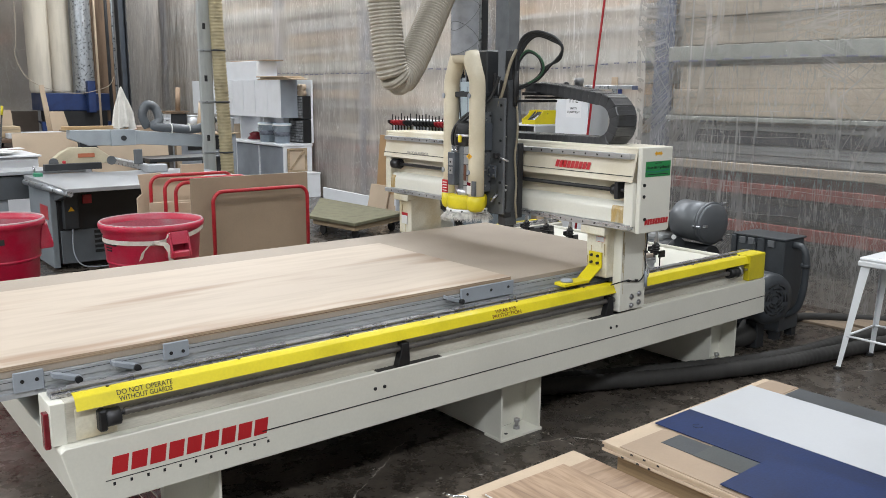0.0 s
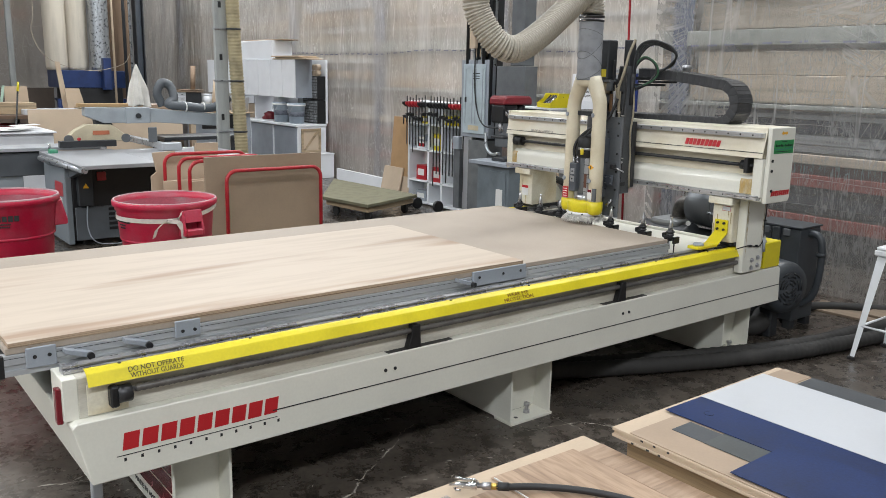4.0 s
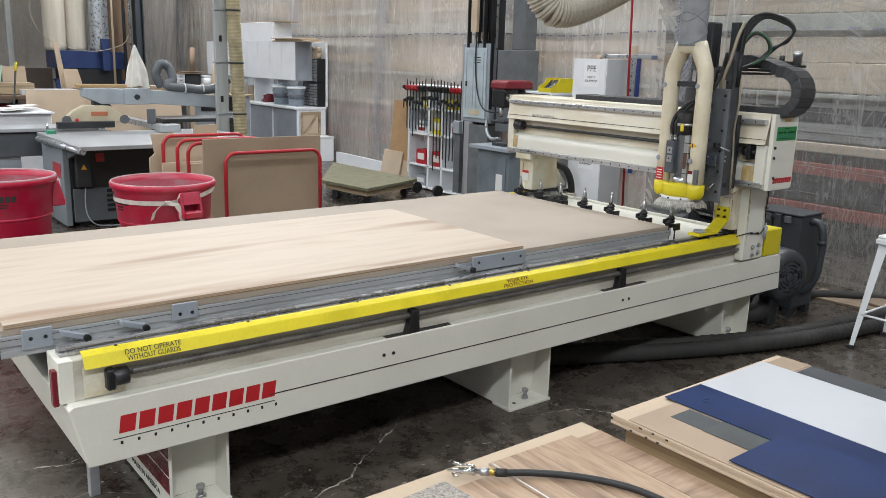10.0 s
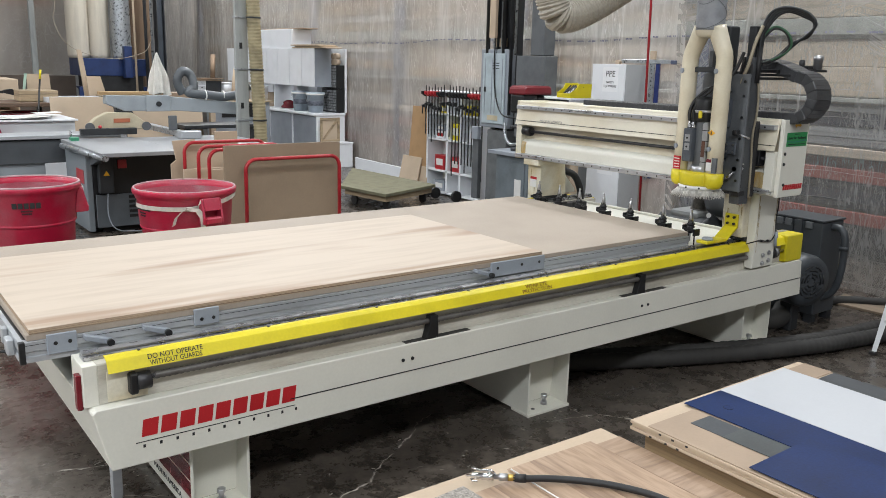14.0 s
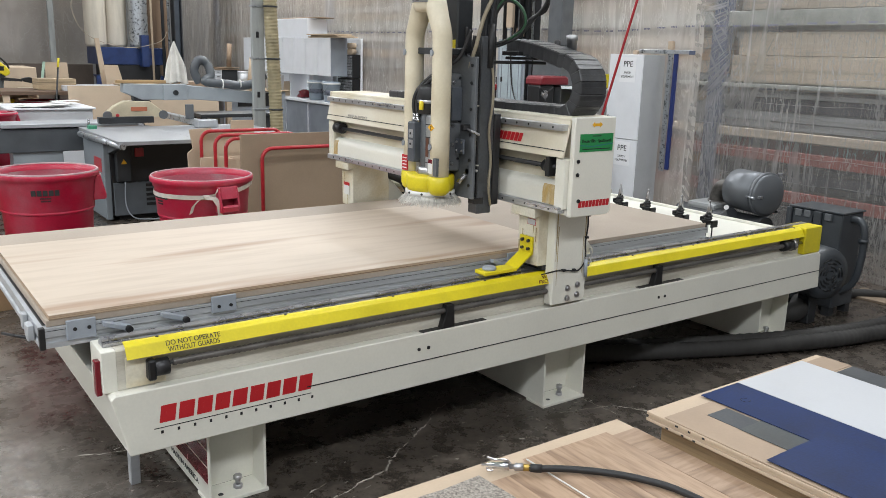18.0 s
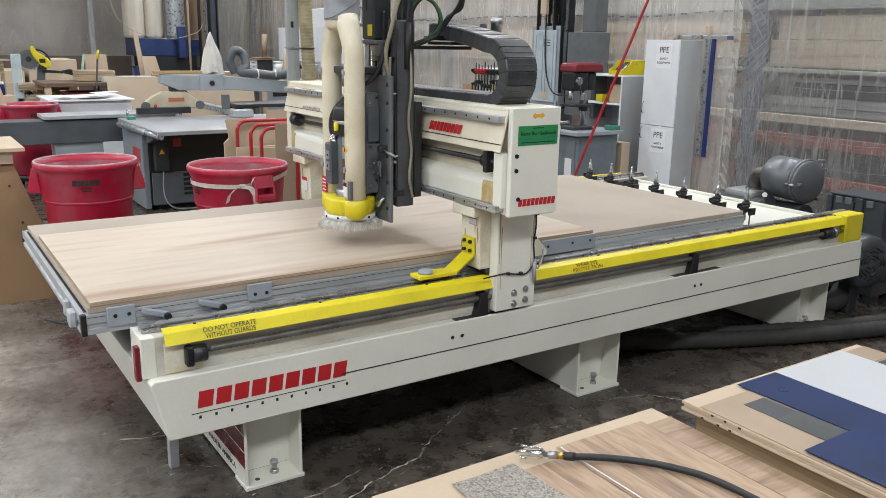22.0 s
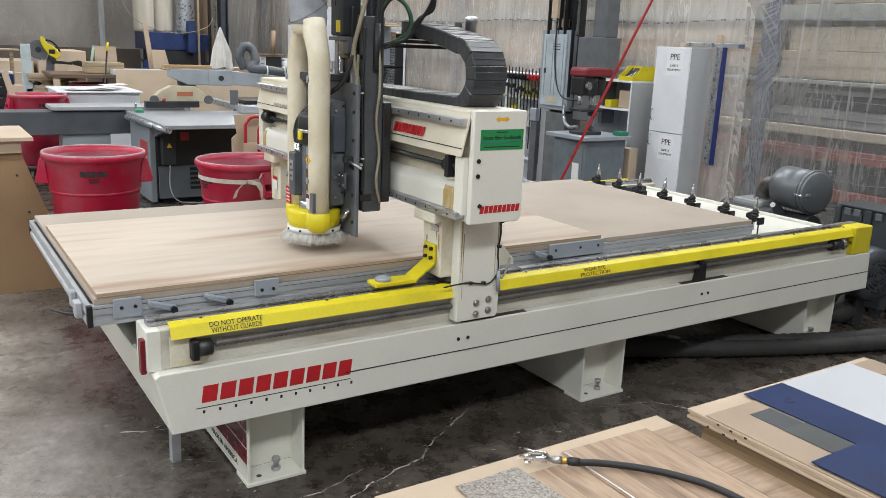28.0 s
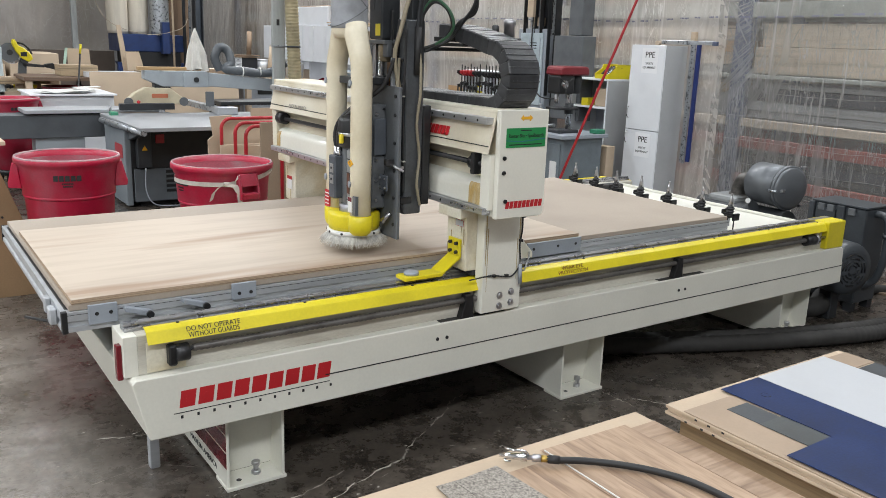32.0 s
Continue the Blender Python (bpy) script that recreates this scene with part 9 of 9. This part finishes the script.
def hose_line(t):
    """Points of the hose at t seconds: over the elbow, down to the belly, up to the trolley."""
    x, yc, z = state(t)
    a = Vector((x - 0.43, yc, z + 1.385))
    for p, q in zip(HOSE, HOSE[1:]):
        if t <= q[0]:
            k = (t - p[0]) / (q[0] - p[0])
            k = k * k * (3 - 2 * k)
            v = [u + (w - u) * k for u, w in zip(p[1:], q[1:])]
            break
    low, leg = Vector(v[:3]), Vector(v[3:])
    way = Vector((low.x, low.y, 0)).normalized()
    up = Vector((0, 0, 1))
    end = leg + Vector((-0.03, 0.0, 0.75 - leg.z))
    pts = [Vector(), up * 0.055, way * 0.055 + up * 0.115, way * 0.15 + up * (0.085 + 0.12 * max(low.z, -0.5) + 0.03), low, leg, leg + up * 0.3, end, end + up * 1.2]
    return [a + p for p in smooth(pts, 10)], a + end


def strung(line, pitch, n):
    """n + 1 points a pitch apart along a line."""
    out, i, left = [line[0].copy()], 0, pitch
    here = line[0].copy()
    while len(out) <= n and i < len(line) - 1:
        step = (line[i + 1] - here).length
        if step < left:
            left -= step
            i += 1
            here = line[i].copy()
        else:
            here = here + (line[i + 1] - here) * (left / step)
            left = pitch
            out.append(here.copy())
    while len(out) <= n:
        out.append(out[-1] + Vector((0, 0, pitch)))
    return out


def motions():
    walk(gantry, [(t, pose(x, 0, 0)) for t, x, y, z in GANTRY])
    walk(carriage, [(t, pose(x, y, 0)) for t, x, y, z in GANTRY])
    walk(bundle, [(t, pose(x, y, 0.45 * (z - 0.99))) for t, x, y, z in GANTRY])
    walk(head, [(t, pose(x - 0.43, y, z)) for t, x, y, z in GANTRY])
    times = sorted({g[0] for g in GANTRY} | {i * 0.25 for i in range(129)})
    for k, ob in enumerate(links):
        rows = []
        for t in times:
            x, yc, z = state(t)
            y, zz, turn = chain_pose(k * PITCH, yc)
            rows.append((t, pose(x + 0.06, y, zz, turn)))
        walk(ob, rows)
    spans = {t: strung(hose_line(t)[0], HOSE_PITCH, HOSE_COUNT) for t in times}
    for k, ob in enumerate(hose_rings):
        rows = []
        for t in times:
            p, q = spans[t][k], spans[t][k + 1]
            rows.append((t, Matrix.Translation((p + q) / 2) @ Vector((0, 0, 1)).rotation_difference(q - p).to_matrix().to_4x4()))
        walk(ob, rows)
    walk(hose_drop, [(t, Matrix.Translation(hose_line(t)[1] + Vector((0, 0, 0.05)))) for t in times])
    rows = []
    for t in times:
        x, yc, z = state(t)
        top, foot = Vector((6.499 - 0.214 * x, 2.151, 4.5)), Vector((2.15 + 1.378 * x - 0.137 * x * x, 1.903, 0.75))
        rows.append((t, Matrix.Translation(top) @ (foot - top).to_track_quat("-Z", "Y").to_matrix().to_4x4()))
    walk(air_line, rows)


motions()
